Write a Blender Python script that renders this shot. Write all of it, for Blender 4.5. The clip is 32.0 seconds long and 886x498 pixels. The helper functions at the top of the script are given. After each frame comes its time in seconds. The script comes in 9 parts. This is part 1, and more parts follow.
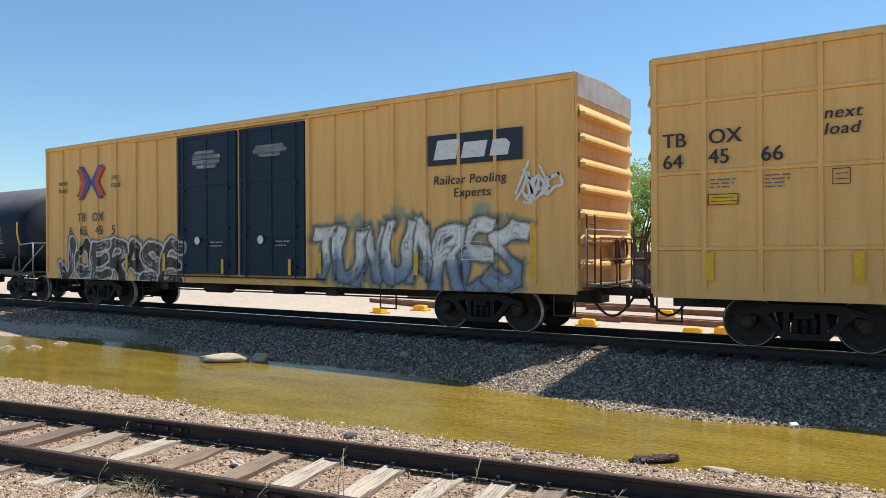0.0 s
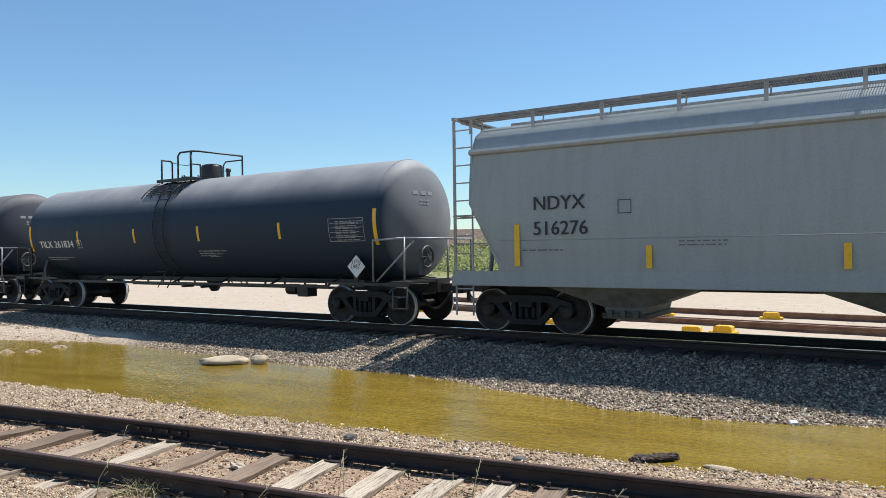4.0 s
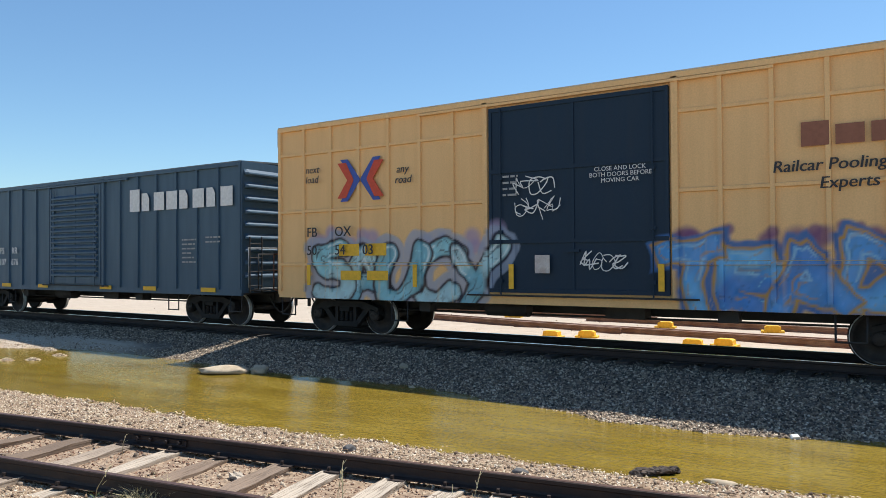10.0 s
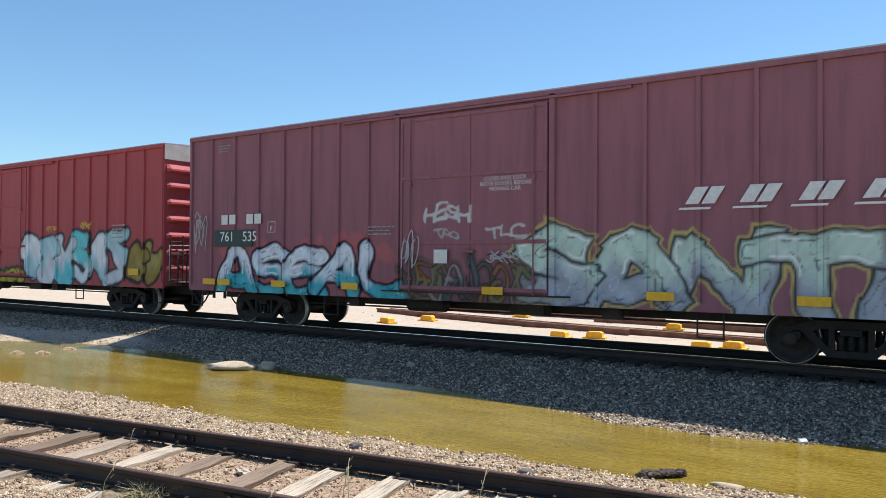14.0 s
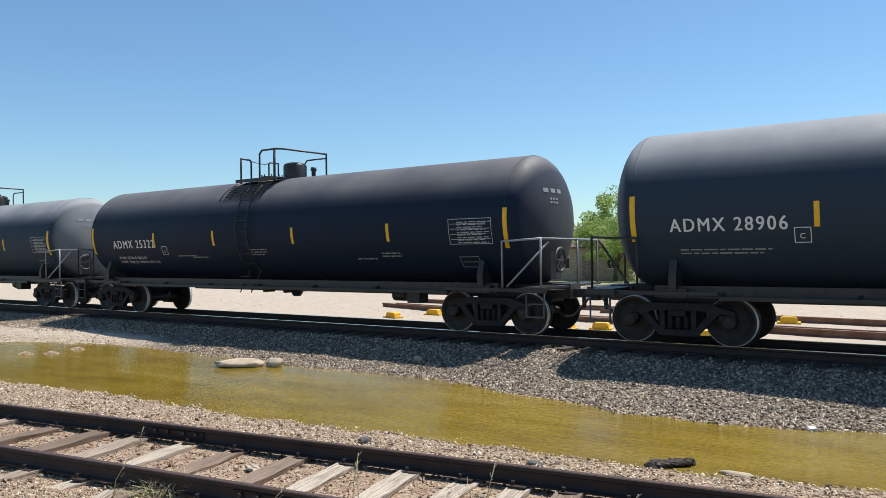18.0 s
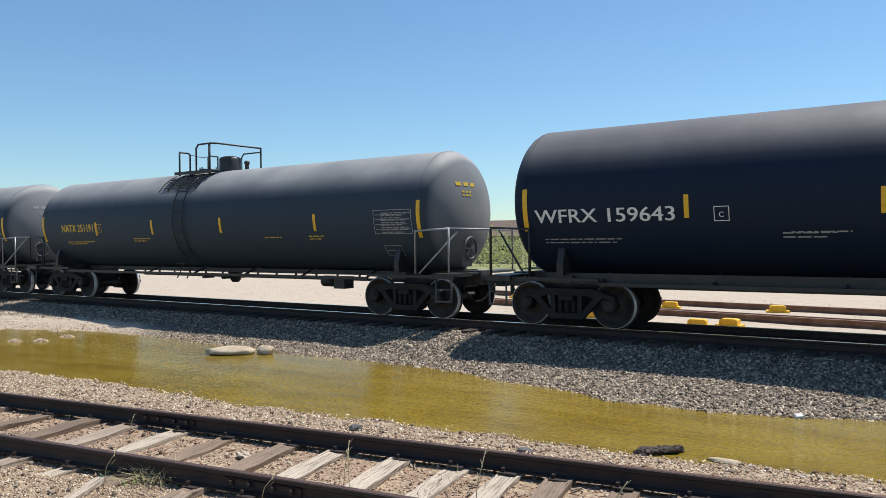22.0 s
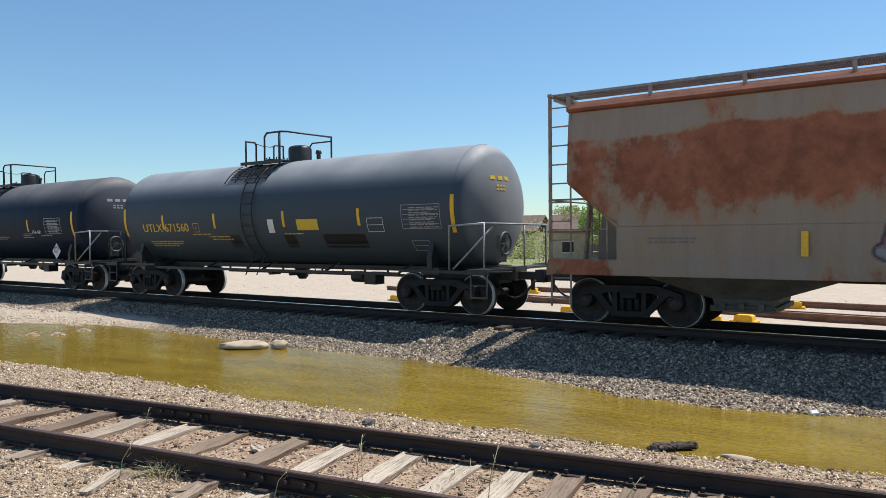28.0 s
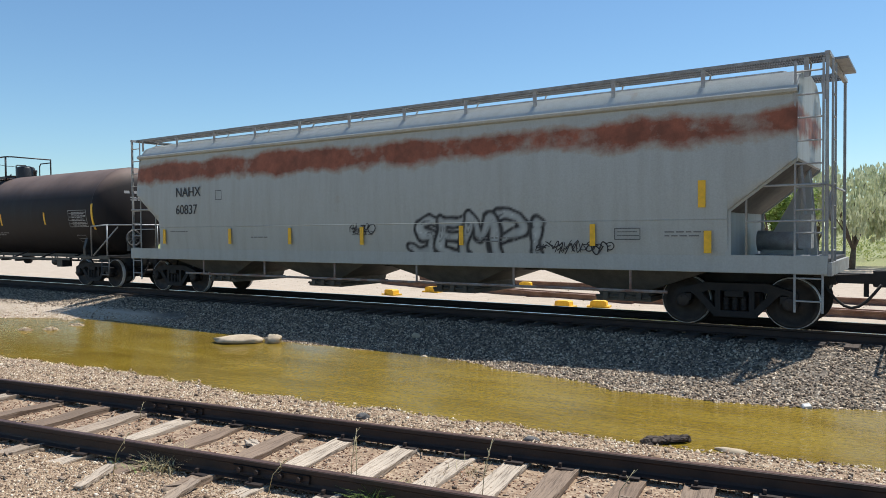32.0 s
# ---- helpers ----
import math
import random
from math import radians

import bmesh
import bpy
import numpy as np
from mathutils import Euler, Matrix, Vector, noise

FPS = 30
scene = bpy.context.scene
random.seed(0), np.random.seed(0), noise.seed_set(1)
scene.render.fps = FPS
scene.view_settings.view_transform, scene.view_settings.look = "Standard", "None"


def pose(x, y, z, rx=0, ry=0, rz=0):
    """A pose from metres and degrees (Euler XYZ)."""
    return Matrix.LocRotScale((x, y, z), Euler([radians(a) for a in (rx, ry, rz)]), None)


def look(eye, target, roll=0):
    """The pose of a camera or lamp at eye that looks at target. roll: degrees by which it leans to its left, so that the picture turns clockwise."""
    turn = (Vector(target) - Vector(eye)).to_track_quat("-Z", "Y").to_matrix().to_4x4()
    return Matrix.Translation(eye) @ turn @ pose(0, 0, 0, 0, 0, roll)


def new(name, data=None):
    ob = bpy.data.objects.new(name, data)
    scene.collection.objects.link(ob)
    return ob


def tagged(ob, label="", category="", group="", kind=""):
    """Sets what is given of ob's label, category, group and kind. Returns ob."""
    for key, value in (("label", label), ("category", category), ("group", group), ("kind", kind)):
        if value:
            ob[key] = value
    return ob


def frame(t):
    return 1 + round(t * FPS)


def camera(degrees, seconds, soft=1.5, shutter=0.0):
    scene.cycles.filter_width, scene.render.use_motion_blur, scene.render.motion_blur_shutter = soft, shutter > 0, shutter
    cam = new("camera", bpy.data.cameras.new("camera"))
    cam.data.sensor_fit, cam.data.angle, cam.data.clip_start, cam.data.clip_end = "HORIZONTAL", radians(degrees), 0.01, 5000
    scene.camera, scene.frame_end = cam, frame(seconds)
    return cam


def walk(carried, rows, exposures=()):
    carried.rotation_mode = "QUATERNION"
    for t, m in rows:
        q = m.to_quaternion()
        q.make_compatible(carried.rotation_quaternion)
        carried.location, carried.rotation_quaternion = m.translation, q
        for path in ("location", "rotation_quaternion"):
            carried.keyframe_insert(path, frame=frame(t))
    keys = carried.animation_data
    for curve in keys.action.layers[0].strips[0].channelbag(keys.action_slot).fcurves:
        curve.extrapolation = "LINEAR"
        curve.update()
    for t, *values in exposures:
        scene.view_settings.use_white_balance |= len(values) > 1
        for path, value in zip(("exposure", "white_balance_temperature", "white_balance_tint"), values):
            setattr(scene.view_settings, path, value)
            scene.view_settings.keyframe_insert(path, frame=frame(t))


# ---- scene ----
# camera: stands beside the siding, held by hand; seconds, pitch, roll, yaw
CAM_Z = 1.78
TURNS = [
    (0, 0.01, 0.30, 33.06), (0.5, -0.19, 0.35, 33.38), (1, -0.20, 0.41, 33.56), (1.5, -0.14, 0.48, 33.58), 
    (2, -0.09, 0.60, 33.52), (2.5, -0.16, 0.86, 33.28), (3, -0.17, 0.90, 33.04), (3.5, -0.09, 0.83, 32.89), 
    (5.5, 0.49, 0.48, 33.26), (6, 0.58, 0.61, 33.13), (6.5, 0.59, 0.62, 33.06), (7, 0.51, 0.68, 33.23), 
    (7.5, 0.31, 0.89, 33.47), (8, 0.07, 1.00, 33.65), (8.5, 0.02, 0.91, 33.65), (9, 0.26, 0.67, 33.57), 
    (9.5, 0.60, 0.50, 33.36), (10, 0.92, 0.35, 33.03), (10.5, 1.10, 0.06, 32.64), (11, 1.13, -0.15, 32.33), 
    (11.5, 1.04, -0.28, 32.45), (12, 0.86, -0.27, 32.97), (12.5, 0.67, -0.05, 33.42), (13, 0.61, -0.09, 33.51), 
    (13.5, 0.69, -0.24, 33.49), (14, 0.84, -0.37, 33.69), (14.5, 0.95, -0.38, 34.02), (16.5, 0.44, 0.49, 34.78), 
    (17, 0.43, 0.65, 34.47), (17.5, 0.44, 0.63, 34.28), (18, 0.35, 0.68, 34.08), (18.5, 0.26, 0.61, 33.89), 
    (19, 0.17, 0.58, 33.81), (19.5, 0.07, 0.53, 33.77), (20, -0.05, 0.62, 33.68), (20.5, -0.15, 0.60, 33.54), 
    (21, -0.23, 0.60, 33.37), (21.5, -0.38, 0.51, 33.33), (22, -0.59, 0.50, 33.40), (22.5, -0.84, 0.60, 33.50), 
    (23, -0.91, 0.59, 33.59), (23.5, -0.77, 0.61, 33.74), (24, -0.59, 0.70, 33.96), (24.5, -0.59, 0.67, 34.07), 
    (25, -0.73, 0.64, 34.10), (25.5, -0.85, 0.47, 34.07), (26, -0.89, 0.28, 34.05), (26.5, -0.92, 0.23, 34.02), 
    (28.5, -1.03, 0.65, 34.74), (29, -1.20, 0.91, 35.08), (29.5, -1.33, 1.04, 35.23), (30, -1.41, 1.16, 35.15), 
    (30.5, -1.41, 1.04, 34.86), (31, -1.41, 0.80, 34.45), (31.5, -1.41, 0.58, 34.15), (32, -1.42, 0.45, 33.97),
]
cam = camera(62.6, 32.0, soft=0.5)
EXPOSURES = [(0, 0.28), (3, 0.27), (6.2, 0.19), (7.6, 0.26), (9, 0.31), (11.5, 0.31), (13, 0.40), (14.5, 0.38), (17, 0.23), (20, 0.17), (24, 0.16), (26, 0.19), (29, 0.16), (32, 0.18)]
walk(cam, [(t, pose(0, 0, CAM_Z, 90 + p, r, y)) for t, p, r, y in TURNS], EXPOSURES)

# ---- light ----
SUN_TO = Vector((0.42, 1.0, 2.27)).normalized()
world = bpy.data.worlds.new("sky")
scene.world = world
world.use_nodes = True
wn = world.node_tree.nodes
sky = wn.new("ShaderNodeTexSky")
sky.sky_type, sky.sun_disc = "NISHITA", False
sky.sun_elevation = math.asin(SUN_TO.z)
sky.sun_rotation = math.atan2(SUN_TO.x, SUN_TO.y)
sky.altitude, sky.air_density, sky.dust_density, sky.ozone_density = 300, 1.15, 0.15, 3.0
wn["Background"].inputs[1].default_value = 0.106
air = wn.new("ShaderNodeMix")
air.data_type, air.blend_type = "RGBA", "MULTIPLY"
air.inputs[0].default_value, air.inputs[7].default_value = 1.0, (0.84, 1.0, 1.06, 1)
world.node_tree.links.new(sky.outputs[0], air.inputs[6])
world.node_tree.links.new(air.outputs[2], wn["Background"].inputs[0])
sun = new("sun", bpy.data.lights.new("sun", "SUN"))
sun.data.energy, sun.data.angle, sun.data.color = 5.0, radians(0.53), (1.0, 0.95, 0.87)
sun.matrix_world = look(SUN_TO * 50, (0, 0, 0))
scene.view_settings.use_white_balance = True
scene.view_settings.white_balance_temperature = 6300


# ---- mesh tools ----
class Shape:
    """Collects vertices and faces; smooth faces are flagged."""

    def __init__(self):
        self.v, self.f, self.s = [], [], []

    def face(self, idx, smooth=False):
        self.f.append(tuple(idx))
        self.s.append(smooth)

    def box(self, c, d, turn=None):
        """A box round c with sizes d; turn: a 3x3 rotation."""
        b = len(self.v)
        for sx, sy, sz in ((-1, -1, -1), (1, -1, -1), (1, 1, -1), (-1, 1, -1), (-1, -1, 1), (1, -1, 1), (1, 1, 1), (-1, 1, 1)):
            o = Vector((sx * d[0] / 2, sy * d[1] / 2, sz * d[2] / 2))
            if turn is not None:
                o = turn @ o
            self.v.append((c[0] + o.x, c[1] + o.y, c[2] + o.z))
        for q in ((0, 3, 2, 1), (4, 5, 6, 7), (0, 1, 5, 4), (1, 2, 6, 5), (2, 3, 7, 6), (3, 0, 4, 7)):
            self.face([b + i for i in q])
        return self

    def tube(self, p, q, r, n=8, r2=None, caps=True):
        """A round bar from p to q."""
        p, q = Vector(p), Vector(q)
        r2 = r if r2 is None else r2
        w = (q - p).normalized()
        u = w.orthogonal().normalized()
        t = w.cross(u)
        b = len(self.v)
        for i in range(n):
            a = 2 * math.pi * i / n
            o = u * math.cos(a) + t * math.sin(a)
            self.v.append(tuple(p + o * r))
            self.v.append(tuple(q + o * r2))
        for i in range(n):
            j = (i + 1) % n
            self.face((b + 2 * i, b + 2 * j, b + 2 * j + 1, b + 2 * i + 1), n > 6)
        if caps:
            self.face([b + 2 * i for i in reversed(range(n))])
            self.face([b + 2 * i + 1 for i in range(n)])
        return self

    def pipe(self, pts, r, n=6):
        """One round bar bent through the points."""
        p = [Vector(q) for q in pts]
        m = len(p)
        u = None
        b = len(self.v)
        for k in range(m):
            a = (p[k] - p[k - 1]).normalized() if k else None
            c = (p[k + 1] - p[k]).normalized() if k < m - 1 else None
            t = ((a or c) + (c or a)).normalized()
            grow = min(1.5, 1 / max(0.5, t.dot(c or a)))
            u = t.orthogonal().normalized() if u is None else (u - t * u.dot(t)).normalized()
            w = t.cross(u)
            bend = ((c - a) if a and c and (c - a).length > 1e-4 else u).normalized()
            for i in range(n):
                g = 2 * math.pi * i / n
                o = u * math.cos(g) + w * math.sin(g)
                o = o + bend * o.dot(bend) * (grow - 1)
                self.v.append(tuple(p[k] + o * r))
        for k in range(m - 1):
            for i in range(n):
                j = (i + 1) % n
                self.face((b + k * n + i, b + k * n + j, b + (k + 1) * n + j, b + (k + 1) * n + i), True)
        self.face([b + i for i in reversed(range(n))])
        self.face([b + (m - 1) * n + i for i in range(n)])
        return self

    def lathe(self, profile, axis="x", n=40, centre=(0, 0, 0), close=False):
        """Turns (along, radius) pairs round an axis."""
        b = len(self.v)
        for a, r in profile:
            for i in range(n):
                w = 2 * math.pi * i / n
                c, s = r * math.cos(w), r * math.sin(w)
                o = {"x": (a, c, s), "y": (s, a, c), "z": (c, s, a)}[axis]
                self.v.append((centre[0] + o[0], centre[1] + o[1], centre[2] + o[2]))
        m = len(profile)
        for k in range(m if close else m - 1):
            k2 = (k + 1) % m
            for i in range(n):
                j = (i + 1) % n
                self.face((b + k * n + i, b + k * n + j, b + k2 * n + j, b + k2 * n + i), True)
        return self

    def prism(self, outline, a, b, axis="y"):
        """A flat outline drawn out from a to b along an axis; outline in the two other axes, in their order."""
        k = len(self.v)
        n = len(outline)
        for d in (a, b):
            for p, q in outline:
                self.v.append({"y": (p, d, q), "x": (d, p, q), "z": (p, q, d)}[axis])
        self.face([k + i for i in range(n)])
        self.face([k + n + i for i in reversed(range(n))])
        for i in range(n):
            j = (i + 1) % n
            self.face((k + i, k + n + i, k + n + j, k + j))
        return self

    def mesh(self, name):
        me = bpy.data.meshes.new(name)
        me.from_pydata(self.v, [], self.f)
        me.polygons.foreach_set("use_smooth", self.s)
        bm = bmesh.new()
        bm.from_mesh(me)
        bmesh.ops.recalc_face_normals(bm, faces=bm.faces)
        bm.to_mesh(me)
        bm.free()
        return me


def part(name, shape, material, parent, label="", at=(0, 0, 0), turn=0.0):
    """Links a shape, or a mesh that is shared, as one object under a thing or part."""
    me = shape.mesh(name) if isinstance(shape, Shape) else shape
    if not me.materials:
        me.materials.append(material)
    ob = new(name, me)
    ob.parent = parent
    ob.location = at
    if turn:
        ob.rotation_euler = (0, 0, turn)
    if label:
        tagged(ob, label)
    return ob


STORE = {}


def stored(key, make, material):
    """A mesh that alike parts share."""
    if key not in STORE:
        me = make()
        if isinstance(me, Shape):
            me = me.mesh(str(key[0]))
        me.materials.append(material)
        STORE[key] = me
    return STORE[key]


# ---- materials ----
def nodes_of(name):
    m = bpy.data.materials.new(name)
    m.use_nodes = True
    t = m.node_tree
    return m, t, t.nodes["Principled BSDF"]


def node(t, kind, **inputs):
    n = t.nodes.new(kind)
    for k, v in inputs.items():
        n.inputs[k.replace("_", " ")].default_value = v
    return n


def ramp(t, source, stops):
    r = t.nodes.new("ShaderNodeValToRGB")
    e = r.color_ramp.elements
    while len(e) < len(stops):
        e.new(0.5)
    for el, (p, c) in zip(e, stops):
        el.position = p
        el.color = c if len(c) == 4 else (*c, 1)
    t.links.new(source, r.inputs[0])
    return r.outputs[0]


def mix(t, fac, a, b, mode="MIX"):
    m = t.nodes.new("ShaderNodeMix")
    m.data_type, m.blend_type = "RGBA", mode
    for sock, val in ((m.inputs[0], fac), (m.inputs[6], a), (m.inputs[7], b)):
        if isinstance(val, bpy.types.NodeSocket):
            t.links.new(val, sock)
        elif isinstance(val, (int, float)):
            sock.default_value = val
        else:
            sock.default_value = (*val, 1)
    return m.outputs[2]


def coords(t, scale=(1, 1, 1), kind="Object"):
    c = t.nodes.new("ShaderNodeTexCoord")
    m = t.nodes.new("ShaderNodeMapping")
    m.inputs["Scale"].default_value = scale
    t.links.new(c.outputs[kind], m.inputs[0])
    return m.outputs[0]


def noise_tex(t, where, scale, detail=4.0, rough=0.55):
    n = node(t, "ShaderNodeTexNoise", Scale=scale, Detail=detail, Roughness=rough)
    t.links.new(where, n.inputs["Vector"])
    return n.outputs["Fac"]


def bump(t, bsdf, height, strength=0.3, distance=0.02):
    b = node(t, "ShaderNodeBump", Strength=strength, Distance=distance)
    t.links.new(height, b.inputs["Height"])
    t.links.new(b.outputs[0], bsdf.inputs["Normal"])


def surface(name, base, other, scale=3.0, rough=0.6, metal=0.0, fine=40.0, bumpy=0.15, kind="Object", stretch=(1, 1, 1)):
    """A surface of two tones with grain and slight relief."""
    m, t, b = nodes_of(name)
    w = coords(t, stretch, kind)
    big, small = noise_tex(t, w, scale), noise_tex(t, w, fine, 3)
    col = mix(t, ramp(t, big, ((0.35, (0, 0, 0)), (0.68, (1, 1, 1)))), base, other)
    col = mix(t, 0.35, col, ramp(t, small, ((0.3, (0.55, 0.55, 0.55)), (0.7, (1.3, 1.3, 1.3)))), "MULTIPLY")
    t.links.new(col, b.inputs["Base Color"])
    b.inputs["Roughness"].default_value, b.inputs["Metallic"].default_value = rough, metal
    if bumpy:
        bump(t, b, small, bumpy, 0.01)
    return m


def weathered(name, base, dirt, rust=0.0, rough=0.55, attr=False, streak=0.35, rustcol=(0.16, 0.05, 0.022), metal=0.0, band=None, sun_dust=None, shine=0.14, heads=0.0):
    """Old enamel: two-scale fading, grime streaks that run down, rust blooms; attr: paint of a colour layer on top."""
    m, t, b = nodes_of(name)
    w = coords(t)
    tall = coords(t, (1.0, 1.0, 0.10))
    big = noise_tex(t, w, 0.55, 5)
    runs = noise_tex(t, tall, 5.0, 5, 0.6)
    fine = noise_tex(t, w, 35.0, 3)
    col = mix(t, ramp(t, big, ((0.3, (0, 0, 0)), (0.75, (0.55, 0.55, 0.55)))), base, tuple(0.8 * c + 0.2 * d for c, d in zip(base, dirt)))
    col = mix(t, ramp(t, runs, ((0.42, (0, 0, 0)), (0.75, (streak, streak, streak)))), col, dirt)
    col = mix(t, 0.25, col, ramp(t, fine, ((0.3, (0.7, 0.7, 0.7)), (0.7, (1.2, 1.2, 1.2)))), "MULTIPLY")
    if rust:
        blot = noise_tex(t, coords(t, (1, 1, 0.55)), 1.6, 6, 0.65)
        lo = 0.80 - 0.3 * rust
        col = mix(t, ramp(t, blot, ((lo, (0, 0, 0)), (lo + 0.07, (0.9, 0.9, 0.9)))), col, rustcol)
    if band:
        (z0, z1, z2, z3), cut, weight, soft, tall_, freq, strip = band
        xyz = t.nodes.new("ShaderNodeSeparateXYZ")
        t.links.new(w, xyz.inputs[0])

        def between(a, b_, y0=0.0, y1=1.0):
            r_ = node(t, "ShaderNodeMapRange")
            r_.inputs[1].default_value, r_.inputs[2].default_value = a, b_
            r_.inputs[3].default_value, r_.inputs[4].default_value = y0, y1
            t.links.new(xyz.outputs[2], r_.inputs[0])
            return r_.outputs[0]

        def calc(op, a, b_, c_=None):
            n_ = t.nodes.new("ShaderNodeMath")
            n_.operation = op
            for sock, val in zip(n_.inputs, (a, b_, c_)):
                if isinstance(val, bpy.types.NodeSocket):
                    t.links.new(val, sock)
                elif val is not None:
                    sock.default_value = val
            return n_.outputs[0]
        hump = calc("MULTIPLY", between(z0, z1), between(z2, z3, 1.0, 0.0))
        patch = noise_tex(t, coords(t, (1.0, 1.0, tall_)), freq, 7, 0.66)
        both = calc("MULTIPLY_ADD", hump, weight, patch)
        both = calc("MULTIPLY_ADD", between(strip, strip + 0.10), 0.6, both)
        deep = mix(t, ramp(t, noise_tex(t, w, 2.2, 6, 0.7), ((0.35, (0, 0, 0)), (0.65, (1, 1, 1)))), rustcol, tuple(2.0 * c for c in rustcol))
        halo = ramp(t, both, ((cut - 0.07, (0, 0, 0)), (cut, (0.45, 0.45, 0.45))))
        col = mix(t, halo, col, (0.34, 0.22, 0.12))
        col = mix(t, ramp(t, both, ((cut, (0, 0, 0)), (cut + soft, (0.92, 0.92, 0.92)))), col, deep)
    # upward faces and heads lighten: settled dust plus sunlit tone painted in
    if sun_dust:
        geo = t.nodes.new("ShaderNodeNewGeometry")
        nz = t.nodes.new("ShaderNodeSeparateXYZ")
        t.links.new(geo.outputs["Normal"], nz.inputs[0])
        sun_tone = mix(t, ramp(t, big, ((0.3, (0.55, 0.55, 0.55)), (0.7, (1, 1, 1)))), base, sun_dust)
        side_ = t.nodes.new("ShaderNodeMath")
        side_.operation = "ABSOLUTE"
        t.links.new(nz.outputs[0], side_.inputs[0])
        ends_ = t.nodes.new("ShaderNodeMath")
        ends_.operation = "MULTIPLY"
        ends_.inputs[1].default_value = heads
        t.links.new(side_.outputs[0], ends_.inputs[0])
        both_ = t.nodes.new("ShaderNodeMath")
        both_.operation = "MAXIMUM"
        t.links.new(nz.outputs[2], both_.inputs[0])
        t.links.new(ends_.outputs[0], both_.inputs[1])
        col = mix(t, ramp(t, both_.outputs[0], ((0.30, (0, 0, 0)), (0.45, (0.42, 0.42, 0.42)), (0.66, (0.95, 0.95, 0.95)))), col, sun_tone)
    if attr:
        a = t.nodes.new("ShaderNodeVertexColor")
        a.layer_name = "spray"
        col = mix(t, a.outputs["Alpha"], col, a.outputs["Color"])
    t.links.new(col, b.inputs["Base Color"])
    r = node(t, "ShaderNodeMapRange")
    t.links.new(runs, r.inputs[0])
    r.inputs[3].default_value, r.inputs[4].default_value = rough - 0.1, rough + 0.2
    t.links.new(r.outputs[0], b.inputs["Roughness"])
    b.inputs["Metallic"].default_value = metal
    b.inputs["Specular IOR Level"].default_value = shine
    bump(t, b, fine, 0.05, 0.005)
    return m


def plain(name, col, rough=0.6, metal=0.0):
    m, t, b = nodes_of(name)
    fine = noise_tex(t, coords(t), 14.0, 4)
    c = mix(t, 0.4, col, ramp(t, fine, ((0.3, (0.65, 0.65, 0.65)), (0.7, (1.15, 1.15, 1.15)))), "MULTIPLY")
    t.links.new(c, b.inputs["Base Color"])
    b.inputs["Roughness"].default_value, b.inputs["Metallic"].default_value = rough, metal
    return m


MAT = {
    "truck": surface("bogie_steel", (0.010, 0.010, 0.011), (0.024, 0.021, 0.019), 4, 0.8, bumpy=0.3),
    "wheel": surface("wheel_steel", (0.022, 0.019, 0.018), (0.050, 0.040, 0.033), 6, 0.65, 0.3),
    "tread": plain("polished_tread", (0.62, 0.62, 0.61), 0.38, 0.3),
    "under": surface("underframe_black", (0.022, 0.021, 0.021), (0.045, 0.040, 0.036), 3, 0.75),
    "rail": surface("rusty_rail", (0.046, 0.028, 0.022), (0.030, 0.021, 0.018), 3, 0.7, 0.2),
    "railtop": plain("worn_railhead", (0.80, 0.79, 0.77), 0.16, 1.0),
    "oldtop": surface("dull_railhead", (0.15, 0.088, 0.068), (0.10, 0.060, 0.048), 5, 0.5, 0.5),
    "yellow": plain("safety_yellow", (0.86, 0.49, 0.02), 0.5),
    "whiteink": plain("white_lettering", (0.78, 0.78, 0.76), 0.6),
    "dimink": plain("faded_small_print", (0.36, 0.36, 0.36), 0.6),
    "greyprint": plain("faded_dark_print", (0.16, 0.16, 0.16), 0.6),
    "blackink": plain("black_lettering", (0.03, 0.03, 0.035), 0.6),
    "yellowink": plain("yellow_lettering", (0.75, 0.50, 0.04), 0.6),
    "redink": plain("red_lettering", (0.62, 0.075, 0.03), 0.6),
    "blueink": plain("blue_lettering", (0.05, 0.10, 0.40), 0.6),
    "galv": surface("galvanised_steel", (0.42, 0.43, 0.43), (0.30, 0.31, 0.32), 5, 0.45, 0.5),
}

# ---- main line and train, numbers ----
LINE_Y = 14.85
SPEED = 17.78
# each car's centre at the start and half the length of its body
BODY = [(5.08, 9.14), (-15.06, 9.50), (-34.38, 8.55), (-52.75, 8.34), (-71.02, 8.50), (-89.20, 8.15), (-107.30, 8.39), (-126.43, 9.42), (-147.08, 9.41),
        (-166.10, 7.88), (-183.52, 7.89), (-200.61, 7.79), (-217.81, 8.00), (-236.73, 9.53), (-256.97, 9.48), (-277.10, 9.40), (-297.53, 9.42),
        (-316.79, 8.58), (-335.26, 8.35), (-353.55, 8.33), (-371.72, 8.34), (-390.11, 8.44), (-408.58, 8.53), (-427.19, 8.62), (-443.55, 6.44),
        (-457.43, 5.87), (-474.13, 9.63), (-494.81, 9.61), (-513.02, 6.86), (-528.19, 6.71), (-544.50, 7.75), (-561.22, 7.77), (-580.02, 9.62), (-599.09, 7.90)]
END = 32.0


